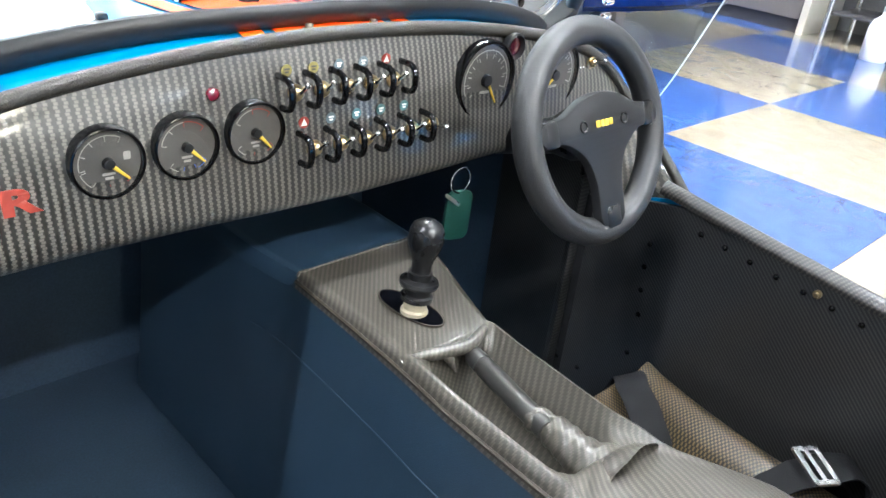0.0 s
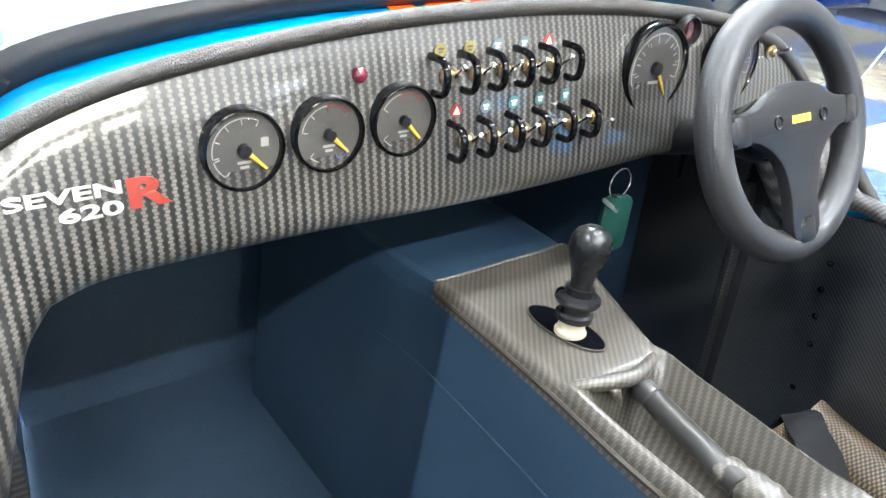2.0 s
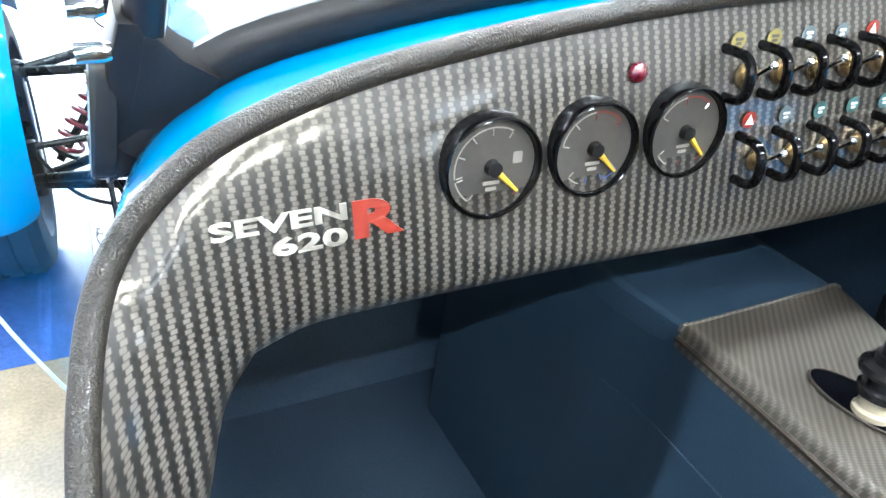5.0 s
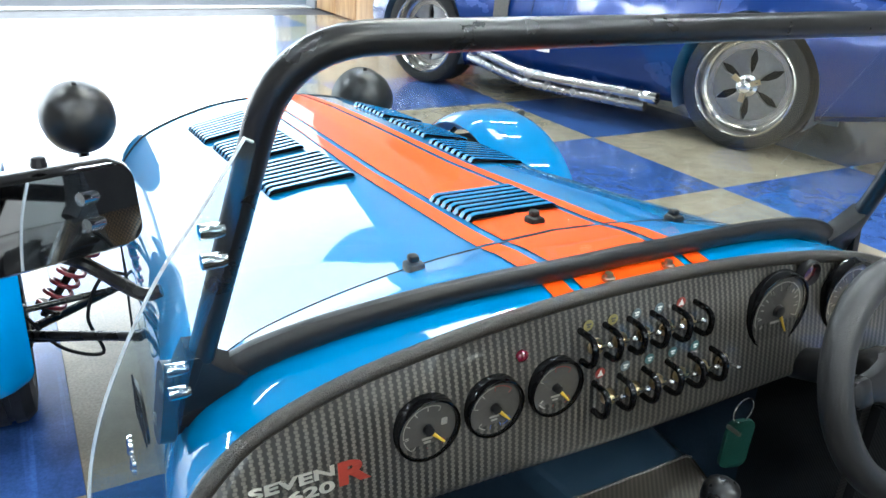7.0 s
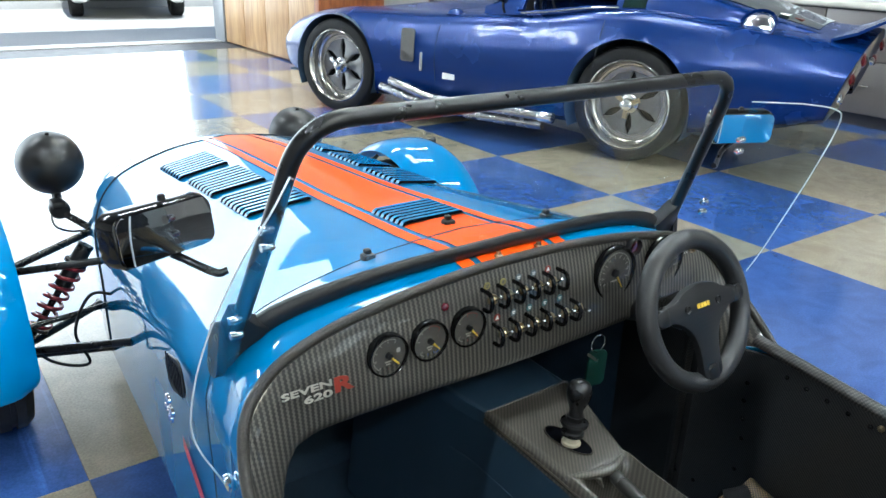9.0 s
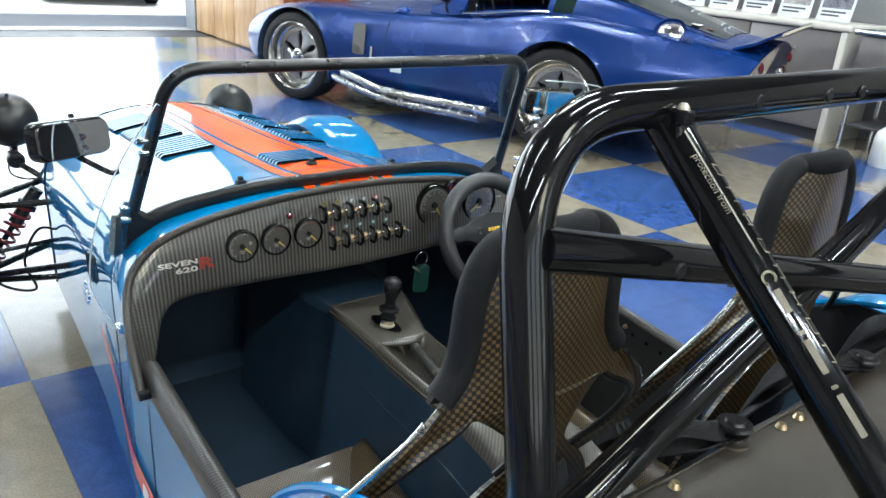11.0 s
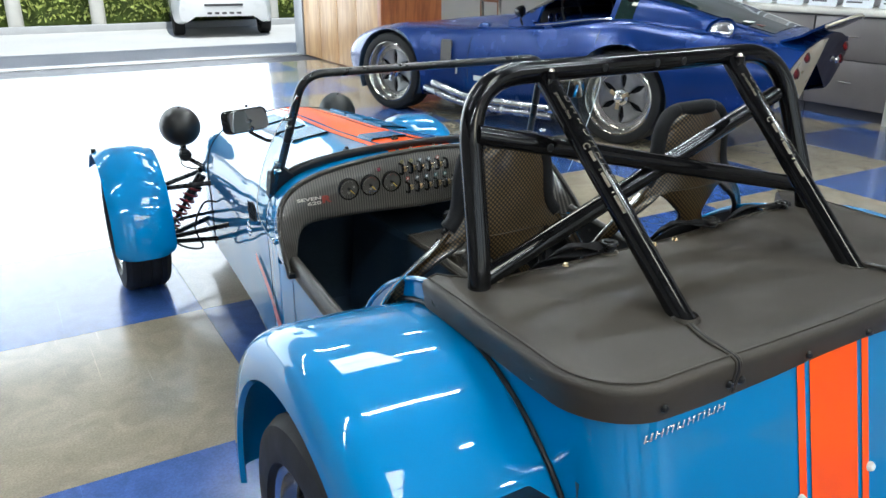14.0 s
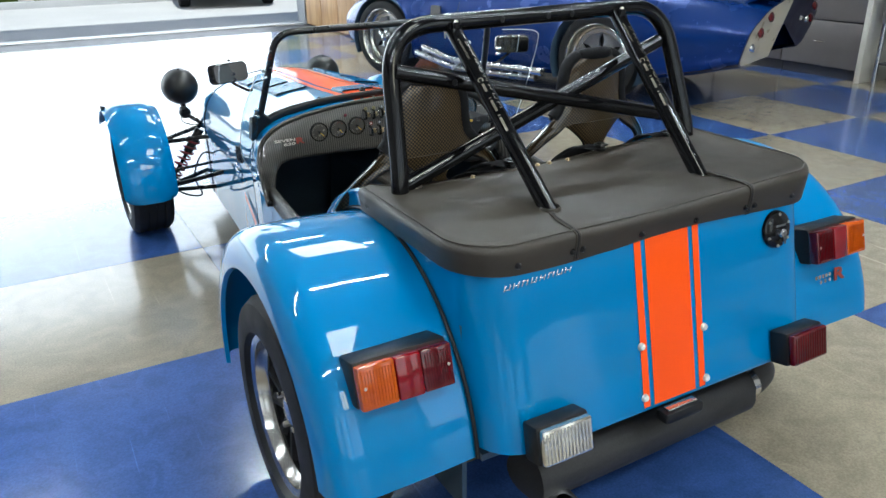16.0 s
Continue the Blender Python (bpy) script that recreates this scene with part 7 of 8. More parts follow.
WHEEL_R = 0.345
for s in (1, -1):
    xs = span(TAIL, 2.10, 148)
    rows = [[Vector((p.x, s * p.y, p.z)) for p in coupe_half(x)] for x in xs]
    bm = bmesh.new()
    vs, inside = [], set()
    for r in rows:
        line = []
        for p in r:
            q = p.copy()
            hit = False
            if abs(p.y) > 0.42:
                for cx, cr in ((AX, WHEEL_R + 0.035), (-AX, WHEEL_R + 0.045)):
                    v = Vector((p.x - cx, p.z - WHEEL_R))
                    if v.length < cr:
                        v = v.normalized() * cr if v.length > 1e-4 else Vector((0, cr))
                        q.x, q.z = cx + v.x, WHEEL_R + v.y
                        hit = True
            bv = bm.verts.new(q)
            if hit:
                inside.add(bv)
            line.append(bv)
        vs.append(line)
    for i in range(len(vs) - 1):
        for j in range(len(vs[0]) - 1):
            f = (vs[i][j], vs[i + 1][j], vs[i + 1][j + 1], vs[i][j + 1])
            if not all(v in inside for v in f):
                bm.faces.new(f)
    part("body_side", bm, DEEP_BLUE, coupe, angle=50)
    for cx, cr in ((AX, WHEEL_R + 0.034), (-AX, WHEEL_R + 0.044)):
        arch = [Vector((cx + cr * math.cos(a), s * (0.80 if cx > 0 else 0.835), WHEEL_R + cr * math.sin(a))) for a in span(-0.45, math.pi + 0.45, 26)]
        part("wheel_arch", grid([[p, Vector((p.x, s * 0.42, p.z))] for p in arch]), DARK, coupe)
        part("arch_inner", box(cx - 0.42, cx + 0.42, s * 0.40, s * 0.42, 0.15, 0.70), DARK, coupe)
part("underside", box(-1.75, 1.80, -0.60, 0.60, 0.235, 0.25), DARK, coupe)
# cabin
T_R = [(-2.15, 0.825), (-1.9, 0.90), (-1.5, 1.03), (-1.1, 1.13), (-0.75, 1.175), (-0.5, 1.14), (-0.3, 1.04), (-0.02, 0.87)]
T_G = [(-2.15, 0.44), (-1.7, 0.60), (-1.2, 0.68), (-0.7, 0.70), (-0.3, 0.68), (-0.02, 0.60)]


def cabin_row(x, g=0.0):
    r, w = soft(T_R, x) + g, soft(T_G, x) + g
    base = soft(T_C, x) - 0.01
    k = min(1.0, max(0.15, (r - base) / 0.30))
    pts = [(0, r), (0.45 * w, r - 0.02 * k), (0.68 * w, r - 0.055 * k), (lerp(w, 0.80 * w, k), lerp(base, r, 0.62)), (lerp(w, 0.93 * w, k), lerp(base, r, 0.25)), (w, base)]
    h = [Vector((x, p.x, p.y)) for p in smooth_line([(a, z, 0) for a, z in pts], 5)]
    return [Vector((p.x, -p.y, p.z)) for p in reversed(h[1:])] + h


cab = [cabin_row(x) for x in span(-2.15, -0.02, 60)]
bm = bmesh.new()
vs = [[bm.verts.new(p) for p in r] for r in cab]
mid = len(cab[0]) // 2
for i in range(60):
    for j in range(len(cab[0]) - 1):
        f = abs(j + 0.5 - mid) / mid
        x = lerp(-2.15, -0.02, (i + 0.5) / 60)
        if not (0.48 < f < 0.93 and -0.98 < x < -0.36 + 0.10 * (f - 0.5)):
            bm.faces.new((vs[i][j], vs[i + 1][j], vs[i + 1][j + 1], vs[i][j + 1]))
part("cabin", thick(bm, 0.02), DEEP_BLUE, coupe, angle=50)
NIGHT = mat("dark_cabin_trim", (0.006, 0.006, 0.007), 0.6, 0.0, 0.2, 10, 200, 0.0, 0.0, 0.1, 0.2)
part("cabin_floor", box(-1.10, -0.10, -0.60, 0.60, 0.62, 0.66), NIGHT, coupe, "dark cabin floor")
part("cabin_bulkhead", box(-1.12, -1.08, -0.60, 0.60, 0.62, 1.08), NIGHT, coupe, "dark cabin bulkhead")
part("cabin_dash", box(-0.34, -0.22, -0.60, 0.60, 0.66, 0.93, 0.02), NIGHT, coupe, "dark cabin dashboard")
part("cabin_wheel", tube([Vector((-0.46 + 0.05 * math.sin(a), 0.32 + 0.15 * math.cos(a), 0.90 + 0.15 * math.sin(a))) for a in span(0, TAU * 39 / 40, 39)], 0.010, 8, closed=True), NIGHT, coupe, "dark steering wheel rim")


def pane(x0, x1, f0, f1, s, material, name, label, g=0.004, n=16):
    """Glass laid on the cabin between two stations and two fractions of the half section."""
    rows = []
    for x in span(x0, x1, n):
        r = cabin_row(x, g)
        h = r[len(r) // 2:]
        line = [h[int(round(k))] for k in span(f0 * (len(h) - 1), f1 * (len(h) - 1), 8)]
        rows.append([Vector((p.x, s * p.y, p.z)) for p in line])
    return part(name, grid(rows), material, coupe, label)


CAB_GLASS = mat("cabin_glass", (0.008, 0.010, 0.009), 0.05, 0.0, 0.1, 2, 30, 0.0, 0.3)
for s in (1, -1):
    if s < 0:
        pane(-0.98, -0.34, 0.46, 0.93, s, CAB_GLASS, "side_window", "dark side window")
    part("window_trim", tube(smooth_line([Vector((x, s * (cabin_row(x, 0.006)[-2].y), cabin_row(x, 0.006)[-2].z)) for x in span(-1.0, -0.34, 8)], 2), 0.006, 6), CHROME, coupe, "thin bright window trim")
    pane(-1.16, -1.02, 0.50, 0.95, s, TINTED, "quarter_window", "green-tinted quarter window")
pane(-2.08, -1.30, 0.0, 0.46, 1, TINTED, "rear_window", "large green-tinted rear window")
pane(-2.08, -1.30, 0.0, 0.46, -1, TINTED, "rear_window", "large green-tinted rear window")
pane(-0.42, -0.06, 0.0, 0.6, 1, CAB_GLASS, "front_window", "raked windscreen")
pane(-0.42, -0.06, 0.0, 0.6, -1, CAB_GLASS, "front_window", "raked windscreen")
# paper stickers inside the rear window
for k, (x, y, w, h, mt) in enumerate(((-1.88, 0.33, 0.14, 0.05, WHITE), (-1.95, 0.26, 0.13, 0.05, RED), (-2.0, 0.14, 0.18, 0.04, WHITE))):
    z = curve_at(T_R, x) + 0.006
    part("window_sticker", slab(rounded(w, h, 0.008, 2), 0.001, frame_to((x, y, z - 0.012), (0, 1, 0), (1, 0, 0.2))), mt, coupe, "printed window sticker")
# chopped tail: cream ring, dark panel, round lamps, upturned spoiler
tail = coupe_half(TAIL)
ring = [Vector((p.x, -p.y, p.z)) for p in reversed(tail[1:])] + tail
NAVY = mat("dark_navy_panel", (0.008, 0.010, 0.034), 0.42, 0.0, 0.1, 5, 200, 0.0, 0.0, 0.1, 0.3)
tail_x = lambda z: TAIL - 0.30 * (z - 0.45)


def tail_patch(inner, lift):
    """A sheet of the tail plane from the outline to an upright line."""
    rows = []
    half = sorted([(p.z, p.y) for p in tail])
    for z in span(0.372, 0.80, 18):
        edge = curve_at(half, z) * 0.985
        rows.append([Vector((tail_x(z) - lift, lerp(edge, inner, k / 6), z)) for k in range(7)])
    return grid(rows)


part("tail_panel", grid([ring, [Vector((p.x - 0.002, p.y * 0.985, lerp(p.z, 0.6, 0.03))) for p in ring], [Vector((tail_x(0.6) + 0.015, p.y * 0.05, 0.6)) for p in ring]]), NAVY, coupe, "dark blue tail panel")
part("tail_band", tail_patch(0.10, 0.006), CREAM, coupe, "broad cream tail band")
for y, z, mt, r in ((0.62, 0.50, CHROME, 0.030), (0.575, 0.605, LENS_RED, 0.036), (0.495, 0.705, LENS_RED, 0.036), (-0.55, 0.70, LENS_RED, 0.036), (-0.60, 0.60, LENS_RED, 0.036), (-0.48, 0.60, CHROME, 0.026)):
    part("tail_lamp", lathe([(r * 1.15, -0.006), (r * 1.15, 0.006), (r, 0.012), (r * 0.5, 0.020), (0, 0.022)], frame_to((tail_x(z) - 0.008, y, z), (0, -1, 0), (0.30, 0, 1)), 20), mt, coupe, "round tail lamp")
part("tail_latch", join(lathe([(0.020, 0), (0.020, 0.012), (0.012, 0.018), (0, 0.018)], frame_to((tail_x(0.62) - 0.006, -0.30, 0.62), (0, -1, 0), (0.30, 0, 1)), 16), rod((tail_x(0.62) - 0.02, -0.30, 0.62), (tail_x(0.64) - 0.02, -0.22, 0.64), 0.007, 8)), CHROME, coupe, "bright tail catch")
spoil = []
for y in span(-0.56, 0.56, 24):
    k = 1 - (y / 0.59) ** 2
    spoil.append([Vector((-2.17 - 0.02 * k, y, 0.785 + 0.02 * k)), Vector((-2.29 - 0.04 * k, y * 0.985, 0.825 + 0.035 * k)), Vector((-2.42 - 0.07 * k, y * 0.94, 0.900 + 0.045 * k))])
part("spoiler", thick(grid(spoil), 0.016), DEEP_BLUE, coupe, "upturned blue tail spoiler")
for i0, i1 in ((6, 16),):
    part("spoiler_band", thick(grid([[p[0] + Vector((-0.01, 0, 0.012)), p[1] + Vector((0, 0, 0.011)), p[2] + Vector((0.0, 0, 0.011))] for p in spoil[i0:i1 + 1]]), 0.003), CREAM, coupe, "cream spoiler stripe")
part("spoiler_lip", tube([p[2] for p in spoil], 0.009, 8), CREAM, coupe, "cream spoiler edge")
# fillers, vents, side pipes, door lines, mirror
cx, cy, cz = -1.80, 0.60, 0.835
cm = frame_to((cx, cy + 0.03, cz + 0.01), (1, 0, 0), (0, -0.62, 0.78))
part("filler_cap", lathe([(0, 0.024), (0.045, 0.022), (0.070, 0.014), (0.080, 0.006), (0.084, -0.01)], cm, 28), CHROME, coupe, "polished domed filler cap")
part("filler_ring", lathe([(0.084, -0.004), (0.094, 0.001), (0.100, -0.02)], cm, 28), DEEP_BLUE, coupe)


def on_side(x, z, lift=0.004):
    h = coupe_half(x)
    best = min((p for p in h if p.y > 0.5 * soft(T_W, x)), key=lambda p: abs(p.z - z))
    return Vector((x, best.y + lift, z))


vent2 = part("side_vent", slab(rounded(0.115, 0.225, 0.02, 4), 0.006, frame_to(on_side(0.48, 0.56, 0.010), (-1, 0.03, 0), (0, -0.08, 1))), mat("grey_mesh", (0.13, 0.125, 0.115), 0.5, 0.6, 0.2, 30, 200), coupe, "grey mesh side vent")
for k in range(8):
    part("vent_bar", rod(on_side(0.435 + 0.013 * k, 0.46, 0.018), on_side(0.435 + 0.013 * k, 0.66, 0.018), 0.0022, 5), CABINET_DARK, vent2)
part("side_slot", slab(rounded(0.022, 0.125, 0.006, 3), 0.004, frame_to(on_side(0.363, 0.456, 0.006), (-1, 0.0, 0), (0, -0.06, 1))), CHROME, coupe, "narrow bright vent slot")
part("side_badge", slab(rounded(0.10, 0.045, 0.004, 2), 0.002, frame_to(on_side(0.139, 0.377, 0.0), (-1, 0, 0), (0, 0, 1))), WHITE, coupe, "small white side badge")
for x, z0, z1 in ((0.255, 0.30, 0.80), (-0.95, 0.55, 0.82)):
    part("door_line", tube([on_side(x + (0.0 if x > 0 else 0.06 * (0.8 - z)), z, 0.0006) for z in span(z0, z1, 10)], 0.0022, 5), LOUVRE_DARK, coupe, "door shut line")
PIPE_GREY = mat("dull_exhaust_metal", (0.42, 0.41, 0.41), 0.26, 0.95, 0.2, 12, 300)
for k in range(2):
    part("side_pipe", tube(smooth_line([(0.72, 0.78, 0.245), (0.55, 0.80, 0.215), (0.3, 0.81, 0.165), (0.0, 0.82, 0.15), (-0.62, 0.82, 0.15)] if k == 0 else [(0.62, 0.80, 0.30), (0.45, 0.82, 0.265), (0.25, 0.83, 0.225), (0.0, 0.84, 0.215), (-0.66, 0.84, 0.212)], 6), 0.031, 16), PIPE_GREY, coupe, "dull metal side exhaust pipe")
part("pipe_tips", join(lathe([(0.034, 0), (0.037, 0.01), (0.037, 0.10), (0.03, 0.10)], frame_to((-0.60, 0.84, 0.212), (0, 0, 1), (0, 1, 0)), 20)), CHROME, coupe)
part("wing_mirror", join(lathe([(0, -0.05), (0.03, -0.045), (0.045, -0.01), (0.046, 0.01), (0, 0.012)], frame_to((-0.25, 0.75, 0.925), (0, 0, 1), (0, 1, 0)), 20), tube(smooth_line([(-0.25, 0.75, 0.90), (-0.24, 0.74, 0.86), (-0.23, 0.70, 0.82)], 4), 0.009, 8)), BLACK_GLOSS, coupe, "black bullet mirror")
for x, y in ((0.21, 0.60),):
    part("bonnet_scoop", lathe([(0, 0.040), (0.03, 0.036), (0.055, 0.02), (0.065, 0.0)], pose(x, y, soft(T_C, x) - 0.012), 20), DEEP_BLUE, coupe)


CAST = mat("cast_alloy_spoke", (0.25, 0.245, 0.24), 0.42, 0.85, 0.15, 20, 200)


def alloy_wheel(x, s):
    """Broad polished rim with six dark windows and a spinner."""
    o = Vector((x, s * (0.665 if x > 0 else 0.68), WHEEL_R))
    face = frame_to(o, (1, 0, 0) if s < 0 else (-1, 0, 0), (0, 0, 1))
    R, hw = WHEEL_R, 0.125
    tyre = part("wheel", lathe([(0.262, -hw * 0.85), (0.275, -hw), (R - 0.035, -hw * 1.03), (R - 0.010, -hw * 0.92), (R, -hw * 0.74), (R, hw * 0.74), (R - 0.010, hw * 0.92), (R - 0.035, hw * 1.03), (0.275, hw), (0.262, hw * 0.85)], face, 56), RUBBER, coupe, "wide low-profile black tyre")
    part("rim", lathe([(0.262, hw * 0.86), (0.270, hw * 0.96), (0.262, hw * 1.0), (0.252, hw * 0.90), (0.240, hw * 0.42), (0.228, hw * 0.36), (0.222, hw * 0.26), (0.194, hw * 0.24), (0.192, hw * 0.05)], face, 48), RIM, tyre, "polished stepped rim lip")
    part("wheel_dark", lathe([(0, hw * 0.0), (0.2, hw * 0.0)], face, 32), NIGHT, tyre)
    n = 6
    for k in range(n):
        a = TAU * k / n
        outl = [(0.045, -0.026), (0.085, -0.032), (0.135, -0.052), (0.160, -0.082), (0.172, -0.099), (0.199, 0.0), (0.172, 0.099), (0.160, 0.082), (0.135, 0.052), (0.085, 0.032), (0.045, 0.026)]
        part("spoke", slab([(p * math.cos(a) - q * math.sin(a), p * math.sin(a) + q * math.cos(a)) for p, q in outl], 0.020, face @ pose(0, 0, hw * 0.10), 0.005), CAST, tyre)
    part("hub", lathe([(0.062, hw * 0.2), (0.058, hw * 0.48), (0.040, hw * 0.55), (0.034, hw * 0.85), (0.020, hw * 0.95), (0, hw * 0.97)], face, 24), ALLOY, tyre)
    part("spinner", join(*[slab([(-0.012, 0.0), (0.012, 0.0), (0.015, 0.085), (-0.015, 0.085)], 0.012, face @ pose(0, 0, hw * 0.72, 0, 0, 175 + 120 * k), 0.004) for k in range(3)]), BRASS if x < 0 else ALLOY, tyre, "three-eared wheel spinner")


for x in (AX, -AX):
    for s in (1, -1):
        alloy_wheel(x, s)
# the parts were built in the coupe's own axes
part("dash_dials", join(*[lathe([(0, 0.004), (0.035, 0.004), (0.04, 0)], frame_to((-0.342, y, 0.865), (0, -1, 0), (0, 0, 1)), 16) for y in (0.02, 0.13, 0.24, 0.35, 0.46)]), CHROME, coupe)

# ---- counters along the east side ----
CX = 5.33


def base_unit(y0, y1, group):
    u = thing("base_cabinet", "brushed grey drawer cabinet under a pale worktop", "cabinet", group)
    part("carcass", box(CX + 0.02, CX + 0.58, y0 + 0.004, y1 - 0.004, 0.09, 0.86), CABINET_DARK, u)
    part("plinth", box(CX + 0.05, CX + 0.55, y0 + 0.004, y1 - 0.004, 0.0, 0.09), CABINET_DARK, u, "dark recessed plinth")
    for z0, z1 in ((0.50, 0.85), (0.10, 0.49)):
        f = part("drawer_front", box(CX, CX + 0.02, y0 + 0.006, y1 - 0.006, z0, z1, 0.003), CABINET, u)
        zc = lerp(z0, z1, 0.55)
        part("handle", tube(bent([(CX, (y0 + y1) / 2 - 0.055, zc), (CX - 0.022, (y0 + y1) / 2 - 0.055, zc), (CX - 0.022, (y0 + y1) / 2 + 0.055, zc), (CX, (y0 + y1) / 2 + 0.055, zc)], 0.012, 4), 0.005, 8), CHROME, f, "chrome bow handle")
    return u


for k in range(4):
    base_unit(2.64 + 0.78 * k, 2.64 + 0.78 * (k + 1), "cabinets under the counter")
end = thing("end_panel", "pale wooden end panel of the counter", "panel")
part("panel", box(CX - 0.02, CX + 0.60, 2.585, 2.636, 0, 0.86, 0.004), WORKTOP, end)
top = thing("worktop", "long pale worktop with a rounded front edge", "worktop")
part("slab", box(CX - 0.035, CX + 0.62, 2.56, 5.80, 0.862, 0.915, 0.018, 3), WORKTOP, top)
# leaning printed boards on the worktop against the wall
SHEET = mat("pale_print", (0.55, 0.58, 0.62), 0.35, 0.0, 0.1, 12, 90)
PHOTO = mat("photo_print", (0.12, 0.12, 0.15), 0.3, 0.0, 0.6, 22, 120)
PHOTO2 = mat("photo_print_grey", (0.28, 0.27, 0.27), 0.3, 0.0, 0.5, 22, 120)
for k in range(8):
    y = 2.85 + 0.34 * k
    b = thing("photo_board", "printed photo board leaning on the worktop", "board", "photo boards on the counter")
    m = frame_to((CX + 0.22, y, 0.918), (0, -1, 0), (0.22, 0, 1))
    part("sheet", moved(box(-0.14, 0.14, 0.0, 0.42, 0.0, 0.006), m), SHEET, b)
    part("photo", moved(box(-0.12, 0.12, 0.10, 0.40, 0.0065, 0.008), m), (PHOTO, PHOTO2)[k % 2], b)
    for r in range(2):
        part("caption_bar", moved(box(-0.11, 0.09 - 0.05 * r, 0.065 - 0.028 * r, 0.080 - 0.028 * r, 0.0065, 0.0078), m), CABINET_DARK, b)
wall("wall_counter", CX + 0.62, CX + 0.72, 0.2, 6.2, 0.0, 2.9, mat("grey_partition", (0.20, 0.20, 0.21), 0.6, 0.0, 0.08, 2, 60), "grey partition wall behind the counter")

# steel work table beside the counter
tb = thing("work_table", "steel work table with a shelf and tubular legs", "table")
part("tabletop", box(CX - 0.10, CX + 0.55, 1.10, 2.50, 0.86, 0.90, 0.006), ALLOY, tb)
part("apron", box(CX - 0.06, CX - 0.04, 1.14, 2.46, 0.52, 0.858, 0.003), CABINET, tb)
part("shelf", box(CX - 0.02, CX + 0.50, 1.16, 2.44, 0.18, 0.20, 0.004), CABINET_DARK, tb)
for x in (CX - 0.04, CX + 0.50):
    for y in (1.16, 2.44):
        part("leg", rod((x, y, 0.0), (x, y, 0.86), 0.020, 14), ALLOY, tb)
jug = thing("plastic_jug", "white plastic jug with a grey cap on the floor", "jug")
part("jug_body", lathe([(0, 0), (0.075, 0.0), (0.085, 0.015), (0.085, 0.20), (0.07, 0.25), (0.035, 0.28), (0.03, 0.31), (0, 0.31)], pose(5.02, 1.98, 0.0), 24), WHITE, jug)
part("jug_cap", lathe([(0, 0.335), (0.032, 0.335), (0.035, 0.33), (0.035, 0.305), (0, 0.305)], pose(5.02, 1.98, 0.0), 20), TRIM_GREY, jug)

# things far back past the coupe's bonnet
ladder = thing("step_ladder", "folded aluminium step ladder leaning against the wall", "ladder")
for y in (7.30, 7.70):
    part("rail", box(4.55, 4.60, y, y + 0.03, 0.0, 2.2, 0.004), ALLOY, ladder)
for k in range(7):
    part("rung", box(4.55, 4.60, 7.32, 7.72, 0.25 + 0.28 * k, 0.28 + 0.28 * k, 0.003), ALLOY, ladder)
# a cream car behind the coupe, built as its bonnet alone on added trestles
shell2 = thing("body_panel", "glossy cream bonnet of another car, on added trestles", "body panel")
rows = []
for k in range(19):
    a = k / 18
    y = lerp(5.95, 7.15, a)
    crown = 0.13 * math.sin(math.pi * min(1.0, 0.12 + a * 0.80)) ** 0.7
    rows.append([Vector((4.50 + 0.56 * t * (0.78 + 0.22 * math.sin(math.pi * (0.15 + 0.7 * a))), y, 0.52 + crown * (1 - abs(t) ** 2.6) + 0.05 * max(0.0, 1 - abs(abs(t) - 0.72) / 0.25))) for t in span(-1, 1, 24)])
part("panel_skin", thick(grid(rows), 0.008), CREAM, shell2, "", angle=60)
part("panel_edge", tube([r[0] for r in rows], 0.008, 8), CREAM, shell2)
part("panel_edge", tube([r[-1] for r in rows], 0.008, 8), CREAM, shell2)
for y in (6.15, 6.95):
    part("trestle_bar", box(3.98, 5.02, y - 0.03, y + 0.03, 0.46, 0.515, 0.004), TRIM_GREY, shell2)
    for x in (4.05, 4.95):
        for d in (-0.14, 0.14):
            part("trestle_leg", rod((x, y, 0.48), (x, y + d, 0.0), 0.016, 8), TRIM_GREY, shell2)

wall("wall_dark_veneer", DOOR_X1 + 0.16, 4.3, 8.30, 8.38, 0.0, 2.6, WOOD_DARK, "red-brown veneered partition")

# ---- outdoors: hedge with pale posts, parked white car ----
LEAF = mat("hedge_leaf", (0.34, 0.39, 0.09), 0.5, 0.0, 0.45, 1.2, 14.0, 0.0, 0.0, 0.2, 0.4)
rng = random.Random(4)
bm = bmesh.new()
for k in range(15000):
    x = rng.uniform(-7.0, 12.0)
    gap = 0.5 + 0.5 * noise.noise(Vector((x * 0.8, 0, 3.3)))
    h = 1.45 + 0.25 * noise.noise(Vector((x * 0.6, 1.7, 0)))
    z = 0.12 + (h - 0.12) * rng.random() ** 0.8
    y = 17.0 + rng.uniform(-0.34, 0.5) + 0.12 * noise.noise(Vector((x * 1.5, z * 1.5, 0)))
    c = Vector((x, y, z))
    r = rng.uniform(0.035, 0.075)
    n = Vector((rng.uniform(-1, 1), rng.uniform(-1.2, 0.4), rng.uniform(-0.2, 1))).normalized()
    t = n.orthogonal().normalized()
    t.rotate(Matrix.Rotation(rng.uniform(0, TAU), 3, n))
    b = n.cross(t)
    v = [bm.verts.new(c + t * r), bm.verts.new(c + b * r * 0.5 + n * r * 0.15), bm.verts.new(c - t * r), bm.verts.new(c - b * r * 0.5 + n * r * 0.15)]
    bm.faces.new(v)
hedge = part("hedge", bm, LEAF, smooth=False, tidy=False)
tagged(hedge, "clipped sunlit green hedge along the forecourt", "hedge", kind="stuff")
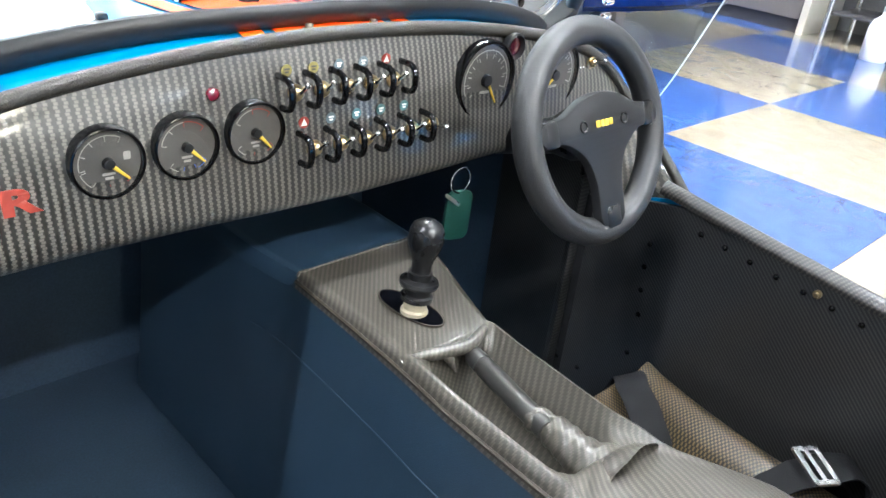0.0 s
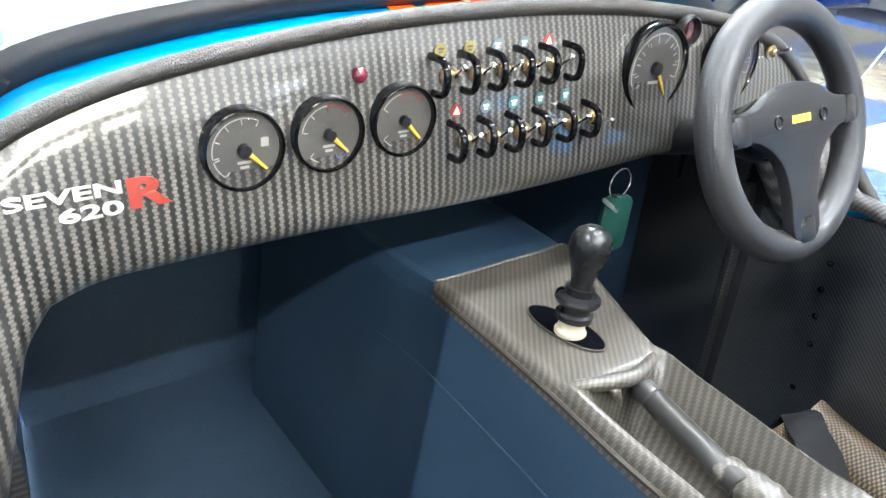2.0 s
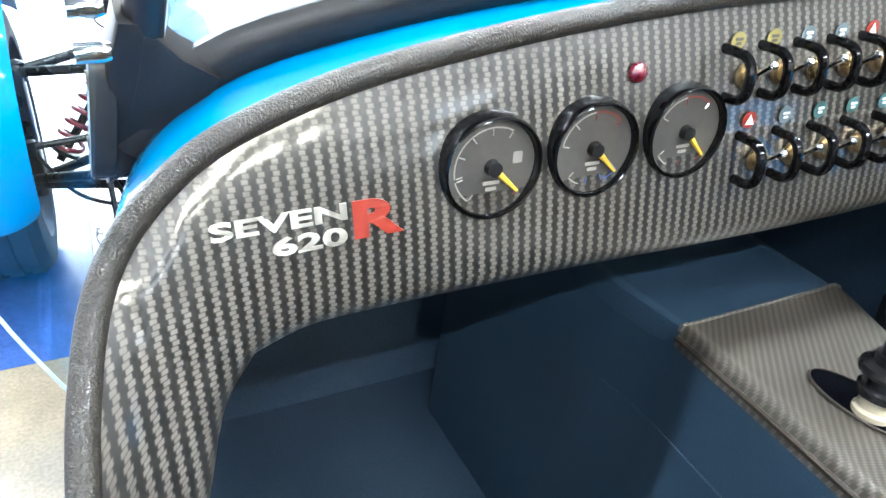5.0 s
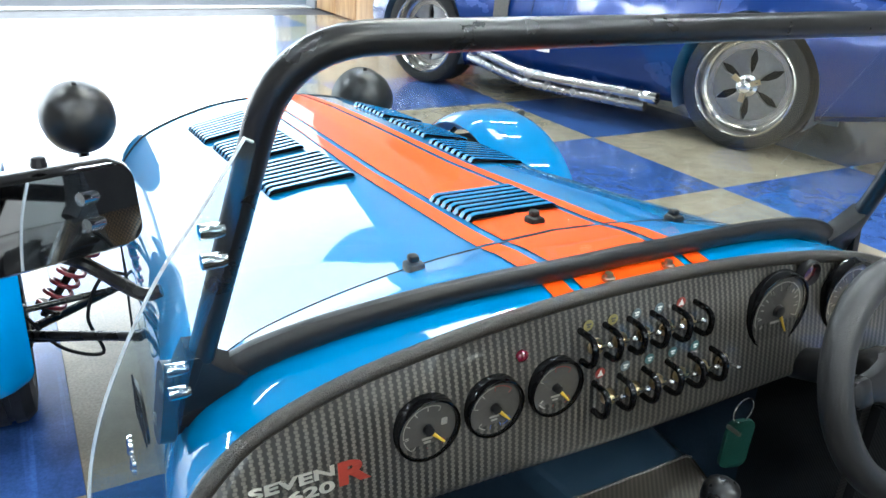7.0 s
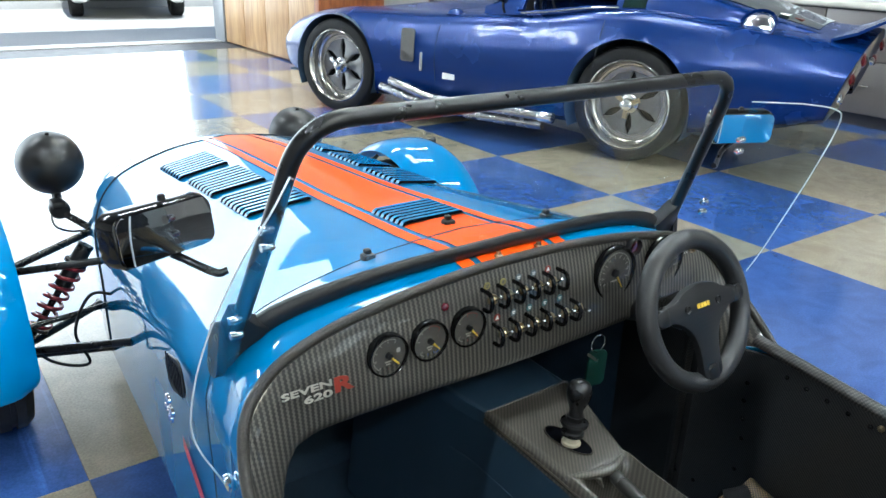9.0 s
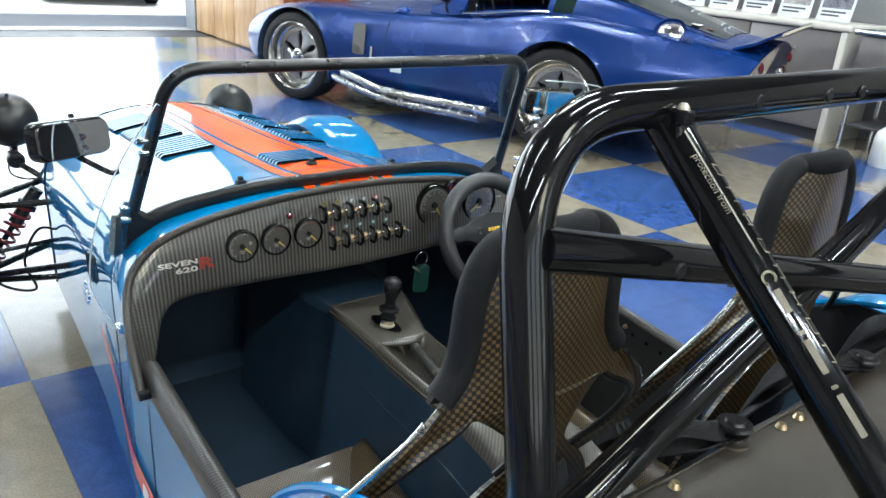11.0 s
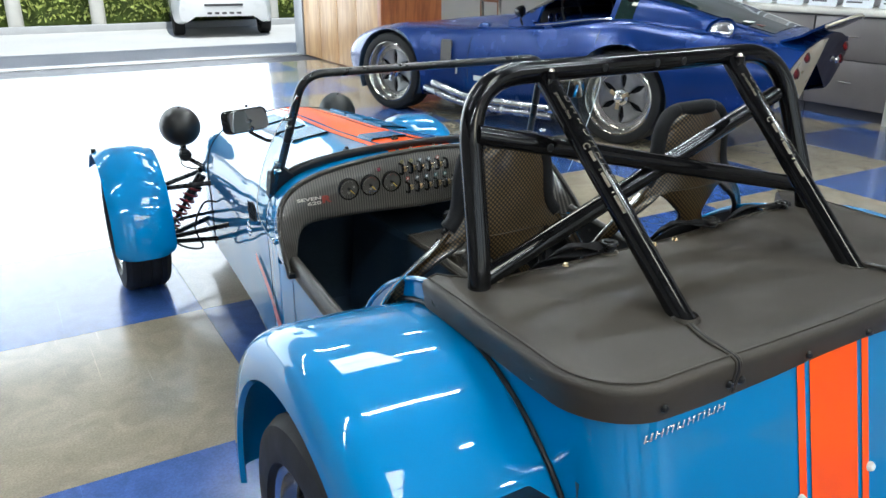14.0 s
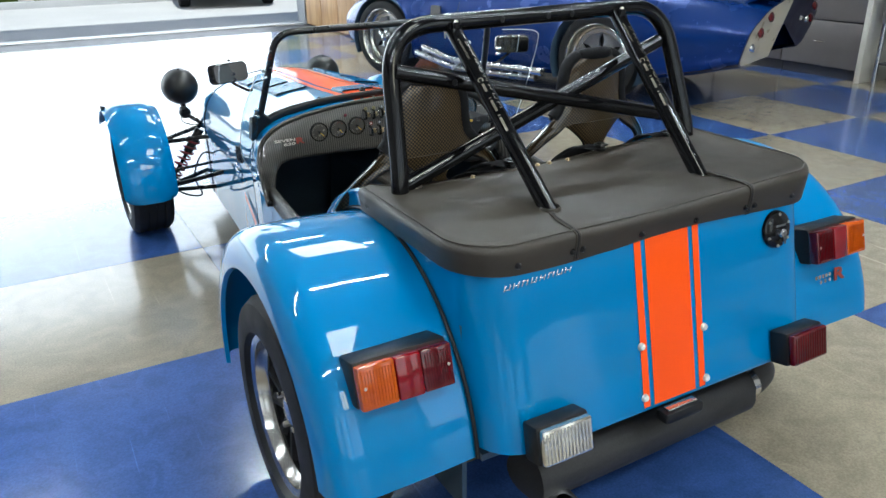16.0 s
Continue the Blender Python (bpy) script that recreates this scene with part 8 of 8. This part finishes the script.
stems = part("hedge_core", box(-7, 12, 17.05, 17.4, 0.0, 1.2), mat("hedge_shade", (0.07, 0.10, 0.016), 0.9, 0.0, 0.5, 3.0, 30.0))
tagged(stems, "dark twiggy inside of the hedge", "hedge", kind="stuff")
for x in (-0.55, 0.95, 4.6):
    p = thing("pale_post", "pale painted round post in front of the hedge", "post", "posts along the hedge")
    part("shaft", lathe([(0.16, 0.0), (0.15, 0.05), (0.14, 0.1), (0.13, 3.2), (0, 3.2)], pose(x, 16.5, -0.03), 20), WORKTOP, p)

van = thing("parked_car", "white parked estate car seen from its front", "car")
VAN = pose(2.75, 13.55, -0.03, 0, 0, -100)
WHITE_PAINT = mat("white_car_paint", (0.72, 0.72, 0.72), 0.3, 0.0, 0.05, 4, 200, 0.0, 1.0)
rows = []
for x, w, z0, z1 in ((0.0, 0.60, 0.38, 0.66), (0.05, 0.78, 0.28, 0.80), (0.25, 0.88, 0.24, 0.92), (0.9, 0.92, 0.24, 1.02), (1.3, 0.93, 0.25, 1.30), (1.9, 0.93, 0.25, 1.68), (3.6, 0.93, 0.25, 1.70), (4.3, 0.90, 0.28, 1.45), (4.5, 0.84, 0.35, 0.9)):
    half = [(0, z1), (w * 0.6, z1 - 0.01), (w * 0.85, z1 - 0.06), (w * 0.97, lerp(z0, z1, 0.6)), (w, lerp(z0, z1, 0.35)), (w * 0.97, z0 + 0.04), (w * 0.85, z0)]
    h = [Vector((-x, p.x, p.y)) for p in smooth_line([(a, b, 0) for a, b in half], 3)]
    rows.append([Vector((p.x, -p.y, p.z)) for p in reversed(h[1:])] + h)
part("body", moved(grid(rows, cap=True), VAN), WHITE_PAINT, van, angle=45)
for x in (-0.85, -3.5):
    for s in (-1, 1):
        tw = part("wheel", moved(lathe([(0.19, -0.10), (0.30, -0.11), (0.335, -0.08), (0.335, 0.08), (0.30, 0.11), (0.19, 0.10)], frame_to((x, s * 0.80, 0.335), (1, 0, 0), (0, 0, 1)), 32), VAN), RUBBER, van)
        part("wheel_disc", moved(lathe([(0, 0.06), (0.15, 0.07), (0.2, 0.09), (0.2, -0.09), (0.15, -0.07), (0, -0.06)], frame_to((x, s * 0.80, 0.335), (1, 0, 0), (0, 0, 1)), 24), VAN), ALLOY, tw)
part("grille", moved(box(-0.005, 0.02, -0.34, 0.34, 0.56, 0.60, 0.005), VAN), CABINET_DARK, van)
for k in range(5):
    part("bumper_slot", moved(box(-0.01, 0.016, -0.30 + 0.13 * k, -0.22 + 0.13 * k, 0.42, 0.455, 0.004), VAN), CABINET_DARK, van)
for s in (-1, 1):
    part("head_lamp", moved(box(-0.16, -0.06, s * 0.56, s * 0.80, 0.66, 0.80, 0.02), VAN), LENS_CLEAR, van)

# ---- floor tiles, each a piece of its own ----
tile_me = {}
for k, m in ((0, TILE_BLUE), (1, TILE_GREY)):
    tile_me[k] = mesh_of("tile", moved(box(-PITCH / 2 + 0.0008, PITCH / 2 - 0.0008, -PITCH / 2 + 0.0008, PITCH / 2 - 0.0008, -0.004, 0.0), pose(0, 0, 0)), m, smooth=False)
nx0, nx1 = math.floor((WALL_L - TX) / PITCH) + 1, math.floor((WALL_R + 1.5 - TX) / PITCH)
ny0, ny1 = -4, math.floor((DOOR_Y - TY) / PITCH)
for i in range(nx0, nx1):
    for j in range(ny0, ny1):
        o = new("tile", tile_me[(i + j) % 2])
        o.parent = floor
        o.location = (TX + (i + 0.5) * PITCH, TY + (j + 0.5) * PITCH, 0)
